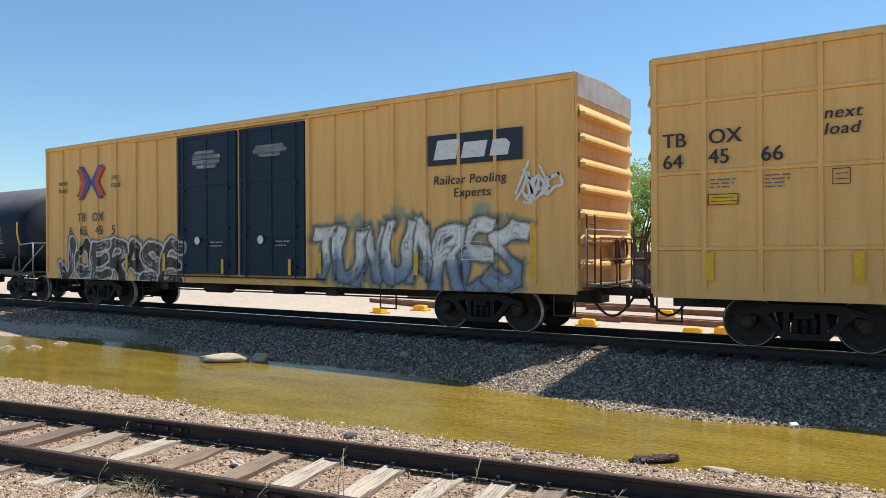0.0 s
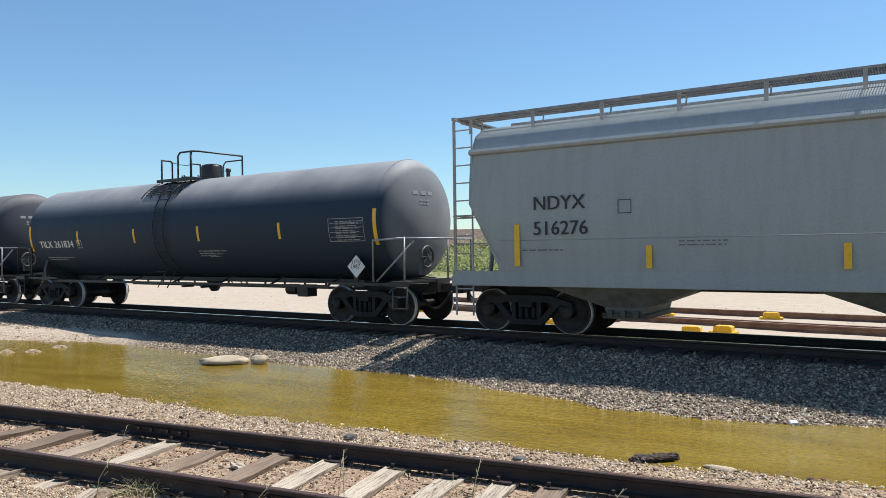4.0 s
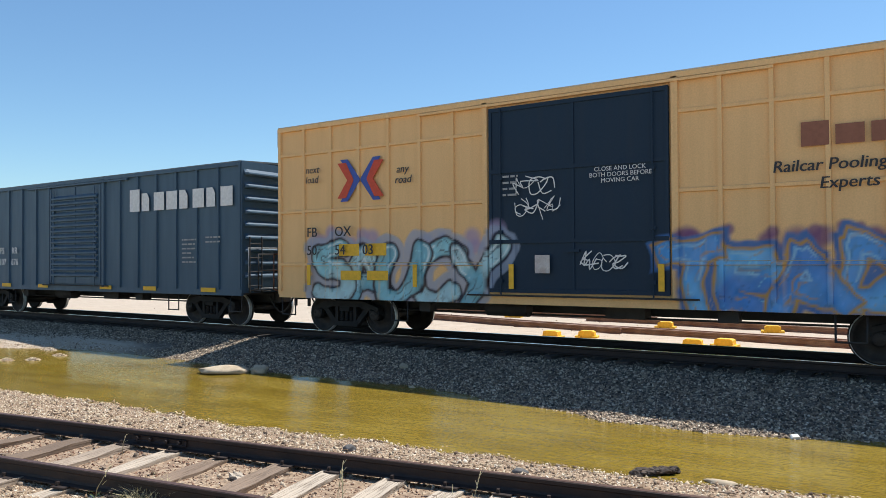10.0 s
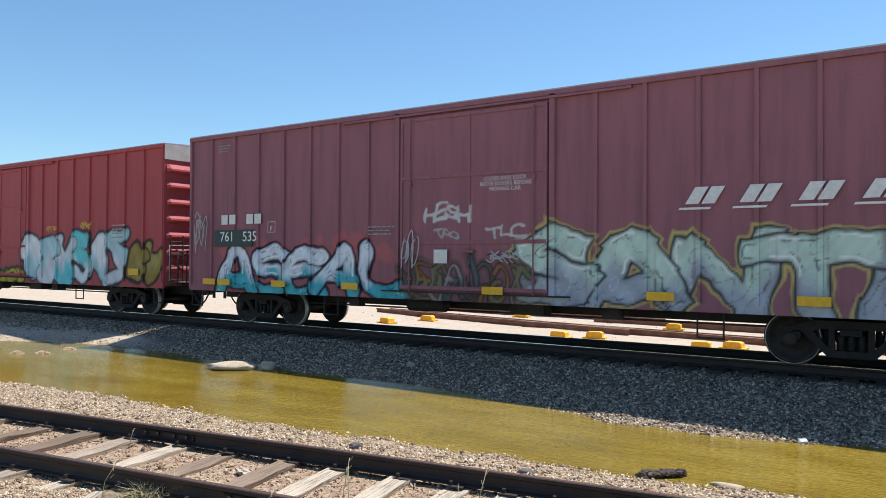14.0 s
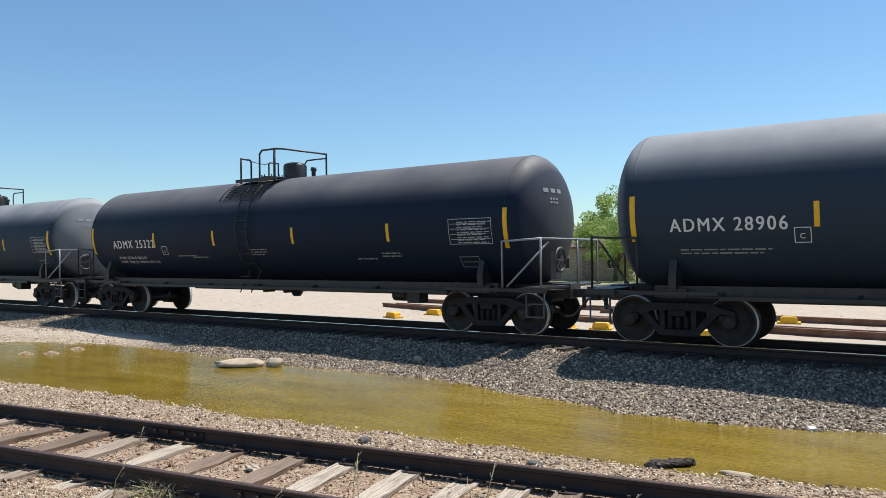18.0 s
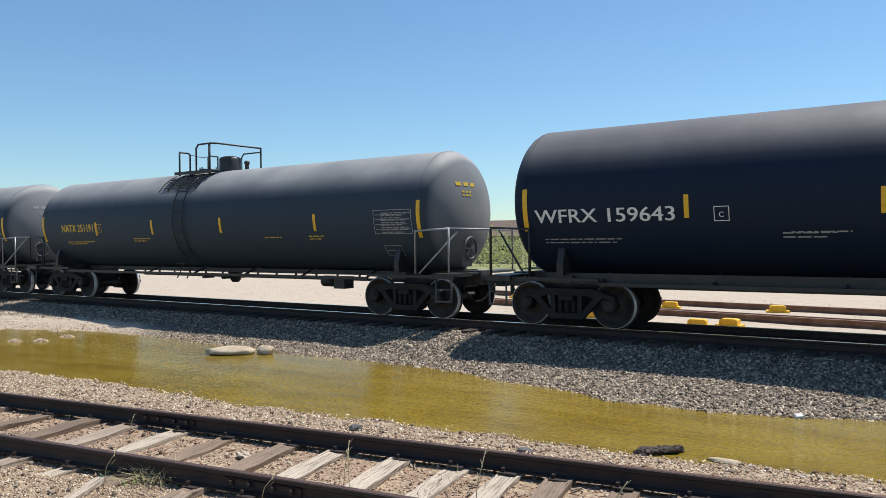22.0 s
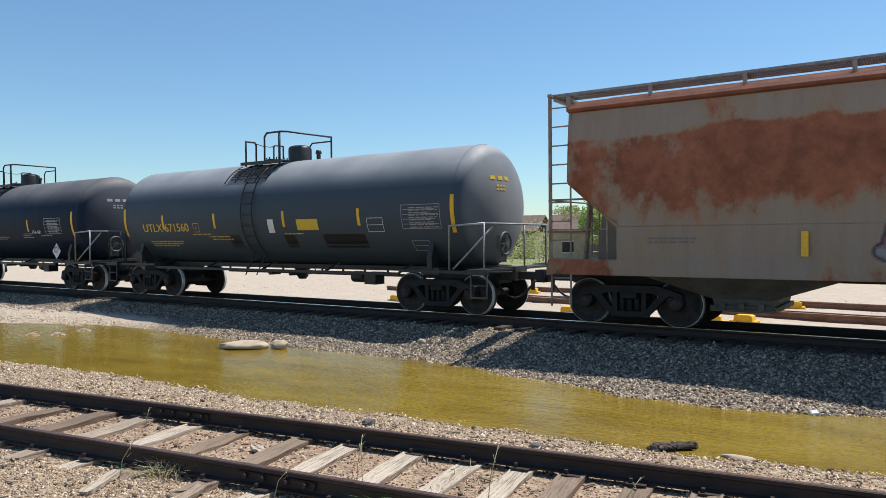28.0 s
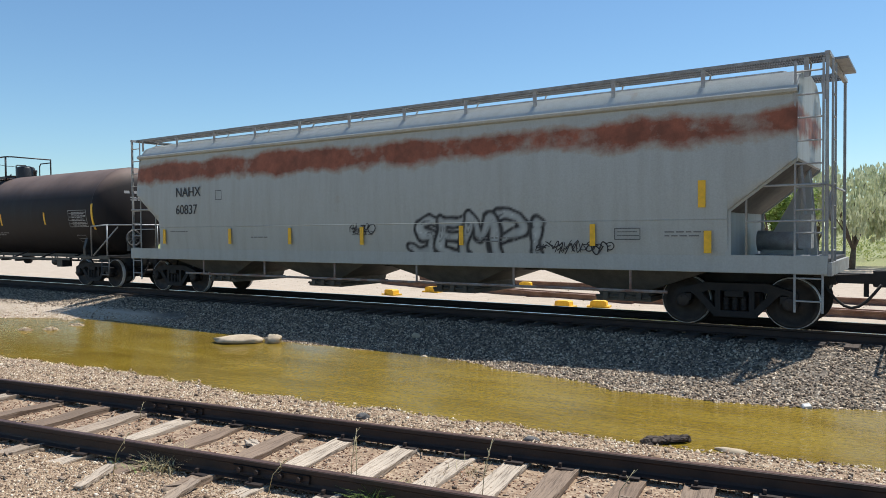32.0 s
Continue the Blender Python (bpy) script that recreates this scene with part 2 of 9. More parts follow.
# ---- bogies ----
def wheel_shape():
    s = Shape()
    for side in (-1, 1):
        prof = [(0.715, 0.485), (0.745, 0.485), (0.757, 0.459), (0.845, 0.452), (0.848, 0.385), (0.815, 0.365), (0.800, 0.19), (0.835, 0.15),
                (0.835, 0.09), (0.70, 0.09), (0.70, 0.15), (0.735, 0.19), (0.725, 0.365), (0.715, 0.40)]
        s.lathe([(side * a, r) for a, r in prof], "y", 32, close=True)
        s.lathe([(side * 0.93, 0.075), (side * 0.93, 0.125), (side * 1.10, 0.125), (side * 1.115, 0.10), (side * 1.115, 0.001)], "y", 14)
        for k in range(3):
            a = k * 2 * math.pi / 3
            s.tube((0.07 * math.cos(a), side * 1.11, 0.07 * math.sin(a)), (0.07 * math.cos(a), side * 1.135, 0.07 * math.sin(a)), 0.02, 6)
    s.tube((0, -0.95, 0), (0, 0.95, 0), 0.085, 12)
    return s


def tread_shape():
    s = Shape()
    for side in (-1, 1):
        s.lathe([(side * 0.758, 0.4605), (side * 0.838, 0.4555), (side * 0.852, 0.449), (side * 0.852, 0.440)], "y", 32)
    return s


def frame_shape(side):
    s = Shape()
    y = side * 1.0
    s.prism([(-1.05, 0.50), (-1.02, 0.66), (-0.55, 0.80), (0.55, 0.80), (1.02, 0.66), (1.05, 0.50), (0.98, 0.48), (0.90, 0.60), (0.78, 0.62),
             (0.70, 0.56), (0.45, 0.66), (-0.45, 0.66), (-0.70, 0.56), (-0.78, 0.62), (-0.90, 0.60), (-0.98, 0.48)], y - 0.085, y + 0.085)
    for d in (-1, 1):
        s.prism([(d * 0.74, 0.60), (d * 0.62, 0.66), (d * 0.30, 0.30), (d * 0.36, 0.20)], y - 0.07, y + 0.07)
        s.box((d * 0.29, y, 0.48), (0.09, 0.15, 0.40))
        s.box((d * 0.885, y, 0.53), (0.26, 0.20, 0.12))
    s.box((0, y, 0.245), (0.74, 0.16, 0.11))
    return s


def spring_shape(side):
    s = Shape()
    prof = [(0.30, 0.03)]
    for j in range(5):
        z = 0.32 + j * 0.045
        prof += [(z, 0.043), (z + 0.013, 0.062), (z + 0.028, 0.043)]
    return s.lathe(prof + [(0.56, 0.03)], "z", 9, (0, side * 1.02, 0))


def bolster_shape():
    s = Shape()
    s.prism([(-1.12, 0.56), (-1.12, 0.66), (-0.3, 0.78), (0.3, 0.78), (1.12, 0.66), (1.12, 0.56), (0.4, 0.42), (-0.4, 0.42)], -0.16, 0.16, "x")
    s.box((0, 0, 0.83), (0.4, 0.4, 0.12)).box((0, 0, 0.42), (0.46, 1.75, 0.30))
    for d in (-1, 1):
        s.box((d * 0.42, 0, 0.42), (0.08, 1.5, 0.1))
        for e in (-1, 1):
            s.box((d * 0.40, e * 0.75, 0.46), (0.06, 0.09, 0.30))
    return s


AXLES = []


def bogie(car, x):
    b = part("bogie", stored(("bogie",), bolster_shape, MAT["truck"]), MAT["truck"], car, "black cast steel bogie", (x, 0, 0))
    for side in (-1, 1):
        part("side_frame", stored(("side_frame", side), lambda: frame_shape(side), MAT["truck"]), MAT["truck"], b)
        for k in (-0.15, 0.0, 0.15):
            part("spring", stored(("spring", side), lambda: spring_shape(side), MAT["truck"]), MAT["truck"], b, "", (k, 0, 0))
    for d in (-0.915, 0.915):
        w = part("wheelset", STORE["wheelset"], MAT["wheel"], b, "dark steel wheels with polished treads", (d, 0, 0.457))
        AXLES.append((w, car, x + d))
    return b


def wheelset_mesh():
    a, c = wheel_shape(), tread_shape()
    k, n = len(a.v), len(a.f)
    a.v += c.v
    a.f += [tuple(i + k for i in q) for q in c.f]
    a.s += c.s
    me = a.mesh("wheelset")
    me.materials.append(MAT["wheel"])
    me.materials.append(MAT["tread"])
    me.polygons.foreach_set("material_index", [0] * n + [1] * (len(a.f) - n))
    return me


STORE["wheelset"] = wheelset_mesh()


def coupler_shape(end, reach):
    s = Shape()
    x0 = end - reach
    s.box(((x0 + end) / 2, 0, 0.88), (reach, 0.16, 0.18))
    s.prism([(end - 0.12, -0.14), (end + 0.10, -0.16), (end + 0.15, -0.02), (end + 0.02, 0.03), (end + 0.02, 0.12), (end - 0.12, 0.15)], 0.74, 1.02, "z")
    s.box((x0 - 0.15, 0, 0.90), (0.5, 0.6, 0.42))
    s.box((end - 0.25, 0, 0.68), (0.08, 0.05, 0.25))
    pts = [(x0 + reach * k / 8, -0.35, 0.80 - 0.42 * math.sin(math.pi * k / 8)) for k in range(9)]
    s.pipe(pts, 0.026, 6)
    s.pipe([(x0 - 0.02, -0.3, 0.95), (end - 0.3, -0.9, 1.0), (x0 - 0.02, -1.3, 0.98)], 0.016, 5)
    return s


def running_gear(car, e, truck_x):
    """Two bogies, couplers, brake rigging."""
    for d in (-1, 1):
        bogie(car, d * truck_x)
        reach = REACH[car][0 if d > 0 else 1]
        inset = round(reach - e + 0.1, 2)
        me = stored(("coupler", inset), lambda: coupler_shape(inset, inset + 0.1), MAT["under"])
        part("coupler", me, MAT["under"], car, "black coupler with hanging air hose", (d * (reach - inset), 0, 0), 0.0 if d > 0 else math.pi)


# ---- sprayed lettering on the car sides ----
GLYPHS = {
    "loop": [[(0.1, 1), (0.8, 0.5), (0.8, -0.5), (0, -1), (-0.8, -0.5), (-0.8, 0.5), (0.05, 1)]],
    "arch": [[(-0.8, -1), (-0.75, 0.4), (0, 0.95), (0.75, 0.4), (0.8, -1)]],
    "snake": [[(0.8, 0.75), (0, 1), (-0.75, 0.6), (-0.2, 0.05), (0.7, -0.4), (0.2, -1), (-0.85, -0.75)]],
    "fork": [[(-0.7, 1), (-0.75, -1)], [(0.95, 1), (0.1, 0.5), (-0.5, 0.0), (0.2, -0.4), (0.95, -1)]],
    "comb": [[(0.85, 0.9), (-0.7, 0.85), (-0.85, 0), (-0.7, -0.85), (0.85, -0.85)], [(-0.6, 0.05), (0.5, 0.0)]],
    "flag": [[(-0.75, -1), (-0.8, 0.9), (0.5, 0.95), (0.8, 0.45), (0.2, 0), (-0.6, -0.05)], [(-0.1, 0), (0.95, -1)]],
    "cup": [[(-0.85, 1), (-0.8, -0.4), (0, -1), (0.75, -0.5), (0.85, 1)]],
    "peak": [[(-0.9, -0.95), (-0.25, 0.6), (0.05, 1), (0.35, 0.6), (0.9, -0.95)], [(-0.4, -0.35), (0.6, -0.3)]],
    "mast": [[(-1, 0.75), (0.1, 0.95), (1, 0.7)], [(0, 0.8), (-0.1, -0.2), (0.25, -1), (0.7, -0.8)]],
    "curl": [[(0.9, 0.5), (0, 1), (-0.85, 0.3), (-0.5, -0.8), (0.5, -0.8), (0.7, -0.1), (0, 0.1)]],
    "bolt": [[(-0.7, 0.9), (0.8, 0.8), (-0.1, 0.05), (0.6, -0.05), (-0.8, -1), (0.8, -0.85)]],
}


CAPITALS = {
    "A": [[(-0.95, -1), (-0.1, 1), (0.9, -1)], [(-0.45, -0.35), (0.5, -0.4)]],
    "B": [[(-0.7, -1), (-0.75, 0.95), (0.45, 0.85), (0.6, 0.4), (-0.5, 0.1), (0.75, -0.2), (0.6, -0.85), (-0.6, -0.95)]],
    "C": [[(0.8, 0.7), (0, 1), (-0.8, 0.4), (-0.8, -0.5), (0, -1), (0.85, -0.7)]],
    "D": [[(-0.7, -0.95), (-0.75, 0.95), (0.4, 0.8), (0.8, 0), (0.4, -0.85), (-0.6, -0.95)]],
    "E": [[(0.8, 0.9), (-0.6, 0.9), (-0.8, -0.9), (0.8, -1)], [(-0.7, 0.05), (0.6, 0)]],
    "F": [[(0.9, 1.0), (-0.5, 0.85), (-0.7, -1)], [(-0.6, 0.15), (0.5, 0.1)]],
    "G": [[(0.8, 0.75), (0, 1), (-0.8, 0.4), (-0.75, -0.6), (0.1, -1), (0.8, -0.6), (0.75, -0.05), (0.15, -0.05)]],
    "H": [[(-0.75, 1), (-0.8, -1)], [(0.75, 1), (0.8, -1)], [(-0.75, 0.05), (0.75, -0.05)]],
    "I": [[(0, 0.45), (0, -1)], [(-0.1, 0.95), (0.1, 0.95)]],
    "J": [[(0.3, 1), (0.35, -0.5), (-0.2, -0.95), (-0.9, -0.35)]],
    "K": [[(-0.7, 1), (-0.75, -1)], [(0.9, 1), (-0.5, 0.05), (0.95, -1)]],
    "L": [[(-0.6, 1), (-0.7, -0.85), (0.85, -0.95)]],
    "M": [[(-0.9, -1), (-0.7, 1), (0, -0.1), (0.7, 1), (0.9, -1)]],
    "N": [[(-0.8, -1), (-0.75, 0.95), (0.7, -0.95), (0.8, 1)]],
    "O": [[(0.1, 0.9), (0.8, 0.3), (0.6, -0.7), (0, -0.95), (-0.7, -0.5), (-0.7, 0.4), (0.05, 0.9)]],
    "P": [[(-0.7, -1), (-0.75, 0.9), (0.5, 0.85), (0.7, 0.3), (0.3, -0.1), (-0.6, -0.1)]],
    "R": [[(-0.7, -1), (-0.8, 0.9), (0.5, 0.8), (0.7, 0.3), (-0.7, 0)], [(-0.1, 0), (0.8, -1)]],
    "S": [[(0.8, 0.7), (0.1, 1), (-0.7, 0.6), (-0.3, 0.1), (0.6, -0.3), (0.5, -0.85), (-0.2, -1), (-0.9, -0.7)]],
    "T": [[(-1, 0.85), (1, 0.95)], [(0, 0.85), (-0.05, -1)]],
    "U": [[(-0.8, 1), (-0.75, -0.5), (0, -1), (0.7, -0.5), (0.8, 1)]],
    "V": [[(-0.9, 1), (-0.1, -1), (0.9, 0.9)]],
    "X": [[(-0.95, 1), (0.95, -1)], [(0.9, 1), (-0.9, -1)]],
    "Y": [[(-0.9, 0.9), (0, 0)], [(1.0, 1.0), (-0.3, -1)]],
}


def curved(pts, sub=4):
    """Points on a smooth line through pts."""
    out = []
    for k in range(len(pts) - 1):
        p0, p1, p2, p3 = pts[max(0, k - 1)], pts[k], pts[k + 1], pts[min(len(pts) - 1, k + 2)]
        for j in range(sub):
            t = j / sub
            out.append(tuple(0.5 * (2 * b + (c - a) * t + (2 * a - 5 * b + 4 * c - d) * t * t + (3 * b - a - 3 * c + d) * t ** 3) for a, b, c, d in zip(p0, p1, p2, p3)))
    return out + [pts[-1]]


def wander(x, z, seed):
    return (np.sin(x * 3.1 + seed) * np.cos(z * 4.3 + 1.7 * np.sin(x * 1.3 + seed)) + 0.6 * np.sin(x * 7.7 + z * 5.1 + seed * 2) + 0.35 * np.sin(x * 17 - z * 13 + seed)) / 1.95


def over(out, cover, col):
    """Lays paint of a colour over what is there."""
    c = cover[:, None]
    a = out[:, 3:4]
    keep = a * (1 - c)
    al = c + keep
    out[:, :3] = np.where(al > 1e-4, (np.asarray(col) * c + out[:, :3] * keep) / np.maximum(al, 1e-4), out[:, :3])
    out[:, 3:4] = al


def cloud(out, x, z, pc):
    """A long blanket of roller paint with a ragged upper edge and bare hollows low down."""
    x0, x1, z0, z1 = pc["box"]
    s = pc["seed"]
    top = z1 + 0.20 * np.sin(x * 0.55 + 1) + 0.10 * np.sin(x * 1.9 + s) + 0.06 * np.sin(x * 5.3) + 0.03 * np.sin(x * 13)
    inside = np.clip((top - z) / 0.04, 0, 1) * np.clip((x - x0 - 0.15 * np.sin(z * 5)) / 0.05, 0, 1) * np.clip((x1 - x) / 0.05, 0, 1)
    hollow = wander(x * 0.62, z * 0.7, s) - 0.95 * np.clip((z - z0 - 0.55) / 0.9, -0.25, 1) - 0.06 + 0.62 * np.clip((x - 0.2) / 2.5, 0, 1)
    inside = inside * np.clip(1 - hollow / 0.10, 0.10, 1)
    f = np.clip((z - z0) / (z1 - z0) + 0.12 * wander(x, z, s + 3), 0, 1)[:, None]
    step = np.clip((z - z1 + 0.62 + 0.05 * np.sin(x * 1.1)) / 0.05, 0, 1)[:, None]
    lo, mid, hi = (np.array(c) for c in pc["fill"])
    col = lo * (1 - f) + mid * f
    col = col * (1 - step) + hi * step
    col = col * (1 + 0.10 * wander(x * 2.5, z * 0.6, s + 9))[:, None]
    over(out, inside, col)
    rim = np.clip((0.06 - np.abs(top - z - 0.03)) / 0.03, 0, 1) * (x > x0 + 0.1)
    over(out, rim, pc["line"])
    over(out, np.clip((0.05 - np.abs(top - z + 0.06 - 0.02 * np.sin(x * 4))) / 0.03, 0, 1) * 0.8 * (x > x0 + 0.1), pc["glow"])
    within = (z < top - 0.04) * (x > x0 + 0.1)
    shade = np.clip((0.30 - np.abs(hollow + 0.12)) / 0.3, 0, 1)
    over(out, shade * 0.28 * within, (0.16, 0.24, 0.24))
    over(out, np.clip((0.075 - np.abs(hollow - 0.02)) / 0.06, 0, 1) * 0.9 * within, (0.64, 0.72, 0.70))
    over(out, np.clip((0.075 - np.abs(hollow - 0.17)) / 0.06, 0, 1) * 0.6 * within, pc["ink"])
    veins = wander(x * 0.42, z * 0.45, s + 5)
    over(out, np.clip((0.060 - np.abs(veins - 0.30)) / 0.05, 0, 1) * 0.65 * within * (x > 0.5), pc["ink"])
    drips = np.clip((np.sin(x * 9.3 + 2 * np.sin(x * 2.1 + s)) - 0.86) / 0.08, 0, 1) * np.clip((top - 0.35 - z) / 0.1, 0, 1) * np.clip((z - z0 - 0.5 - 0.5 * np.sin(x * 1.7)) / 0.1, 0, 1)
    over(out, drips * 0.55 * within, (0.58, 0.66, 0.60))
    comb = np.sin(x * 6.7 + 1.3 * np.sin(x * 2.9)) + 0.7 * np.sin(x * 15.1 + s) + 0.5 * np.sin(x * 33.0)
    grime = np.clip(comb - 0.35, 0, 1) * np.clip((top - 0.25 - z) / 0.9, 0, 1)
    over(out, grime * 0.42 * within, (0.09, 0.095, 0.09))
    over(out, np.clip((z0 + 0.75 + 0.12 * comb - z) / 0.5, 0, 1) * 0.62 * within, (0.075, 0.07, 0.062))


def slab_paint(out, x, z, pc):
    """Solid dark slabs of paint with thin bare letters and round blots of colour at the rim."""
    rng = random.Random(pc["seed"])
    x0, x1, z0, z1 = pc["box"]
    n = pc["n"]
    for k in range(3 * n):
        bx, bz, br = rng.uniform(x0 - 0.25, x1 + 0.2), rng.choice((z1 + rng.uniform(-0.1, 0.18), rng.uniform(z0, z1))), rng.uniform(0.06, 0.20)
        over(out, np.clip((br - np.hypot(x - bx, z - bz)) / 0.05, 0, 1) * 0.85, pc["glow"])
    w, h = (x1 - x0) / n, z1 - z0
    for k in range(n):
        lean, drop, tall = rng.uniform(-0.10, 0.18), rng.uniform(-0.06, 0.06), rng.uniform(0.92, 1.12)
        near = np.full(len(x), 9.0)
        for line in CAPITALS[pc["word"][k]]:
            pts = [(x0 + (k + 0.5) * w + 0.36 * w * u + lean * v, (z0 + z1) / 2 + drop + 0.36 * h * tall * v) for u, v in line]
            for (px, pz), (qx, qz) in zip(pts, pts[1:]):
                dx, dz = qx - px, qz - pz
                tt = np.clip(((x - px) * dx + (z - pz) * dz) / max(1e-6, dx * dx + dz * dz), 0, 1)
                near = np.minimum(near, np.hypot(x - px - tt * dx, z - pz - tt * dz) - 0.165 - 0.03 * np.sin(5 * x + 3 * z))
        over(out, np.clip((0.042 - near) / 0.03, 0, 1) * 0.9, pc["line"])
        over(out, np.clip(-near / 0.03, 0, 1), pc["fill"])


def rust_paint(out, x, z, pc):
    """Rust that has eaten through in tall blotches with soft orange rims and faint runs below."""
    rough = 0.55 * wander(x * 2.3, z * 1.9, 1.0) + 0.3 * wander(x * 6.1, z * 4.7, 2.0) + 0.22 * wander(x * 15.0, z * 12.0, 3.0)
    column = wander(x * 3.7, x * 0.0 + 0.4, 7.0) + 0.5 * wander(x * 11.0, x * 0.0 + 1.1, 5.0)
    for k, (x0, x1, z0, z1) in enumerate(pc["patches"]):
        low = z0 + 0.10 * column + 0.10 * wander(x * 0.8, x * 0.0, 2.0)
        inside = np.minimum(np.minimum(x - x0, x1 - x), np.minimum(z - low, z1 - z)) + 0.13 * rough
        thin = wander(x * 1.1, z * 0.8, 3.7 * k) + 0.5 * rough
        inside = inside - np.clip(thin - 0.5, 0, 1) * 0.45
        over(out, np.clip((inside + 0.28) / 0.30, 0, 1) * 0.50, (0.46, 0.29, 0.15))
        runs = np.clip((x - x0) / 0.1, 0, 1) * np.clip((x1 - x) / 0.1, 0, 1) * np.clip((z - low + 0.75) / 0.7, 0, 1) * (z < low + 0.1)
        over(out, runs * np.clip(0.5 * column + 0.1, 0, 1) * 0.45, (0.30, 0.15, 0.075))
        f = np.clip(0.45 + 0.55 * wander(x * 0.9, z * 0.6, 3.7 * k + 1) + 0.45 * rough, 0, 1)[:, None]
        over(out, np.clip((inside + 0.05) / 0.13, 0, 1) * 0.9, np.array((0.150, 0.044, 0.024)) * f + np.array((0.33, 0.115, 0.045)) * (1 - f))


def spray(pieces):
    """Returns a function of arrays x, z that gives colour and cover of sprayed letters."""
    def colour(x, z):
        out = np.zeros((len(x), 4))
        for pc in pieces:
            if pc.get("kind") == "cloud":
                cloud(out, x, z, pc)
                continue
            if pc.get("kind") == "rust":
                rust_paint(out, x, z, pc)
                continue
            if pc.get("kind") == "block":
                slab_paint(out, x, z, pc)
                continue
            rng = random.Random(pc["seed"])
            x0, x1, z0, z1 = pc["box"]
            n = len(pc["word"]) if "word" in pc else pc["n"]
            w, h = (x1 - x0) / n, z1 - z0
            thick = 0.80 * pc.get("thick", 0.17) * (min(w, 0.72 * h) if "word" in pc else min(w, h))
            edge = pc.get("edge", 0.06) * 1.0
            warp = 0.05 if "word" in pc else 0.03
            xx = x + 0.035 * np.sin(z * 7 + pc["seed"]) + warp * wander(x * 0.9, z * 1.1, pc["seed"] + 2)
            zz = z + 0.035 * np.sin(x * 6.1 + pc["seed"] * 1.3) + warp * wander(x * 1.1, z * 0.9, pc["seed"] + 6)
            fields = []
            last = ""
            for i in range(n):
                word = pc.get("word")
                kind = rng.choice([k for k in GLYPHS if k != last])
                last = kind
                lean = rng.uniform(-0.22, 0.22) + pc.get("slant", 0.0)
                fu, fv, spin = (1, 1, rng.uniform(-0.10, 0.10)) if word else (rng.choice((-1, 1)), rng.choice((-1, 1)), rng.uniform(-0.5, 0.5))
                a, b = (0.70 if word else 0.68) * w - 0.7 * thick, 0.5 * h * rng.uniform(0.9, 1.08) - thick
                cx, cz = x0 + (i + 0.5) * w, (z0 + z1) / 2 + rng.uniform(-0.05, 0.05) * h
                near = np.full(len(x), 9.0)
                spare = GLYPHS[rng.choice(("bolt", "mast", "fork"))][-1]
                for line in CAPITALS[word[i]] if word else GLYPHS[kind] + [[(-0.6 * p, 0.5 * q) for p, q in spare]] * (rng.random() < 0.6):
                    line = [(fu * (u * math.cos(spin) - v * math.sin(spin)), fv * (u * math.sin(spin) + v * math.cos(spin))) for u, v in line]
                    line = (curved if rng.random() < pc.get("round", 0.55) else list)([(cx + a * (u + lean * v) + rng.uniform(-0.07, 0.07) * w, cz + b * v + rng.uniform(-0.06, 0.06) * h) for u, v in line])
                    m = len(line) - 1
                    swell, ph = rng.uniform(0.15, 0.42) * (0.5 if word else 1.0), rng.choice((0, math.pi, math.pi / 2))
                    for k in range(m):
                        (ax, az), (bx, bz) = line[k], line[k + 1]
                        dx, dz = bx - ax, bz - az
                        tt = np.clip(((xx - ax) * dx + (zz - az) * dz) / max(1e-6, dx * dx + dz * dz), 0, 1)
                        wide = thick * (1 + swell * math.cos(ph + 2 * math.pi * (k + 0.5) / m))
                        if pc.get("blocky"):
                            run = max(1e-4, math.hypot(dx, dz))
                            side = np.abs((xx - ax) * dz - (zz - az) * dx) / run
                            past = np.abs(((xx - ax) * dx + (zz - az) * dz) / run - run / 2) - run / 2
                            gap = np.maximum(side, past + 0.35 * wide) - wide
                        else:
                            gap = np.hypot(xx - ax - tt * dx, zz - az - tt * dz) - wide
                        near = np.minimum(near, gap)
                fields.append(near)
            allof = np.min(fields, axis=0)
            for k in range(pc.get("puffs", 0)):
                px, pz, pr = rng.uniform(x0 - 0.2, x1 + 0.2), z1 + rng.uniform(-0.25, 0.12) * h, rng.uniform(0.10, 0.30)
                over(out, np.clip((pr - np.hypot(x - px, z - pz)) / (0.5 * pr), 0, 1) * 0.8, pc["puff"])
            glow = pc.get("glow")
            if glow is not None:
                reach = edge + pc.get("halo", 0.16) * (1 + 0.35 * np.sin(x * 3.3) * np.cos(x * 1.7 + z * 5))
                over(out, np.clip((reach - allof) / 0.05, 0, 1) * pc.get("cover", 1.0), glow)
            fills = np.array(pc["fill"])
            order = list(range(n))
            rng.shuffle(order)
            for i in order:
                near = fields[i]
                over(out, np.clip((edge - near) / 0.035 + 0.3, 0, 1), pc["line"])
                split = np.clip(((z - z0) / h - 0.45 - 0.14 * np.sin(x * 4 + i) - 0.06 * np.sin(x * 11)) / 0.22 + 0.5, 0, 1)[:, None]
                fc = fills[i % len(fills)] * split + fills[(i + 1) % len(fills)] * (1 - split)
                if pc.get("grad"):
                    fc = fills[0] * split + fills[1] * (1 - split)
                fc = np.clip(fc * (1 + 0.16 * wander(x * 1.6, z * 1.6, i))[:, None], 0, 1)
                inner = np.clip((-near - 0.01) / 0.09, 0, 1)[:, None]
                fc = fc * (0.76 + 0.24 * inner)
                over(out, np.clip(-near / 0.035 + 0.3, 0, 1), fc)
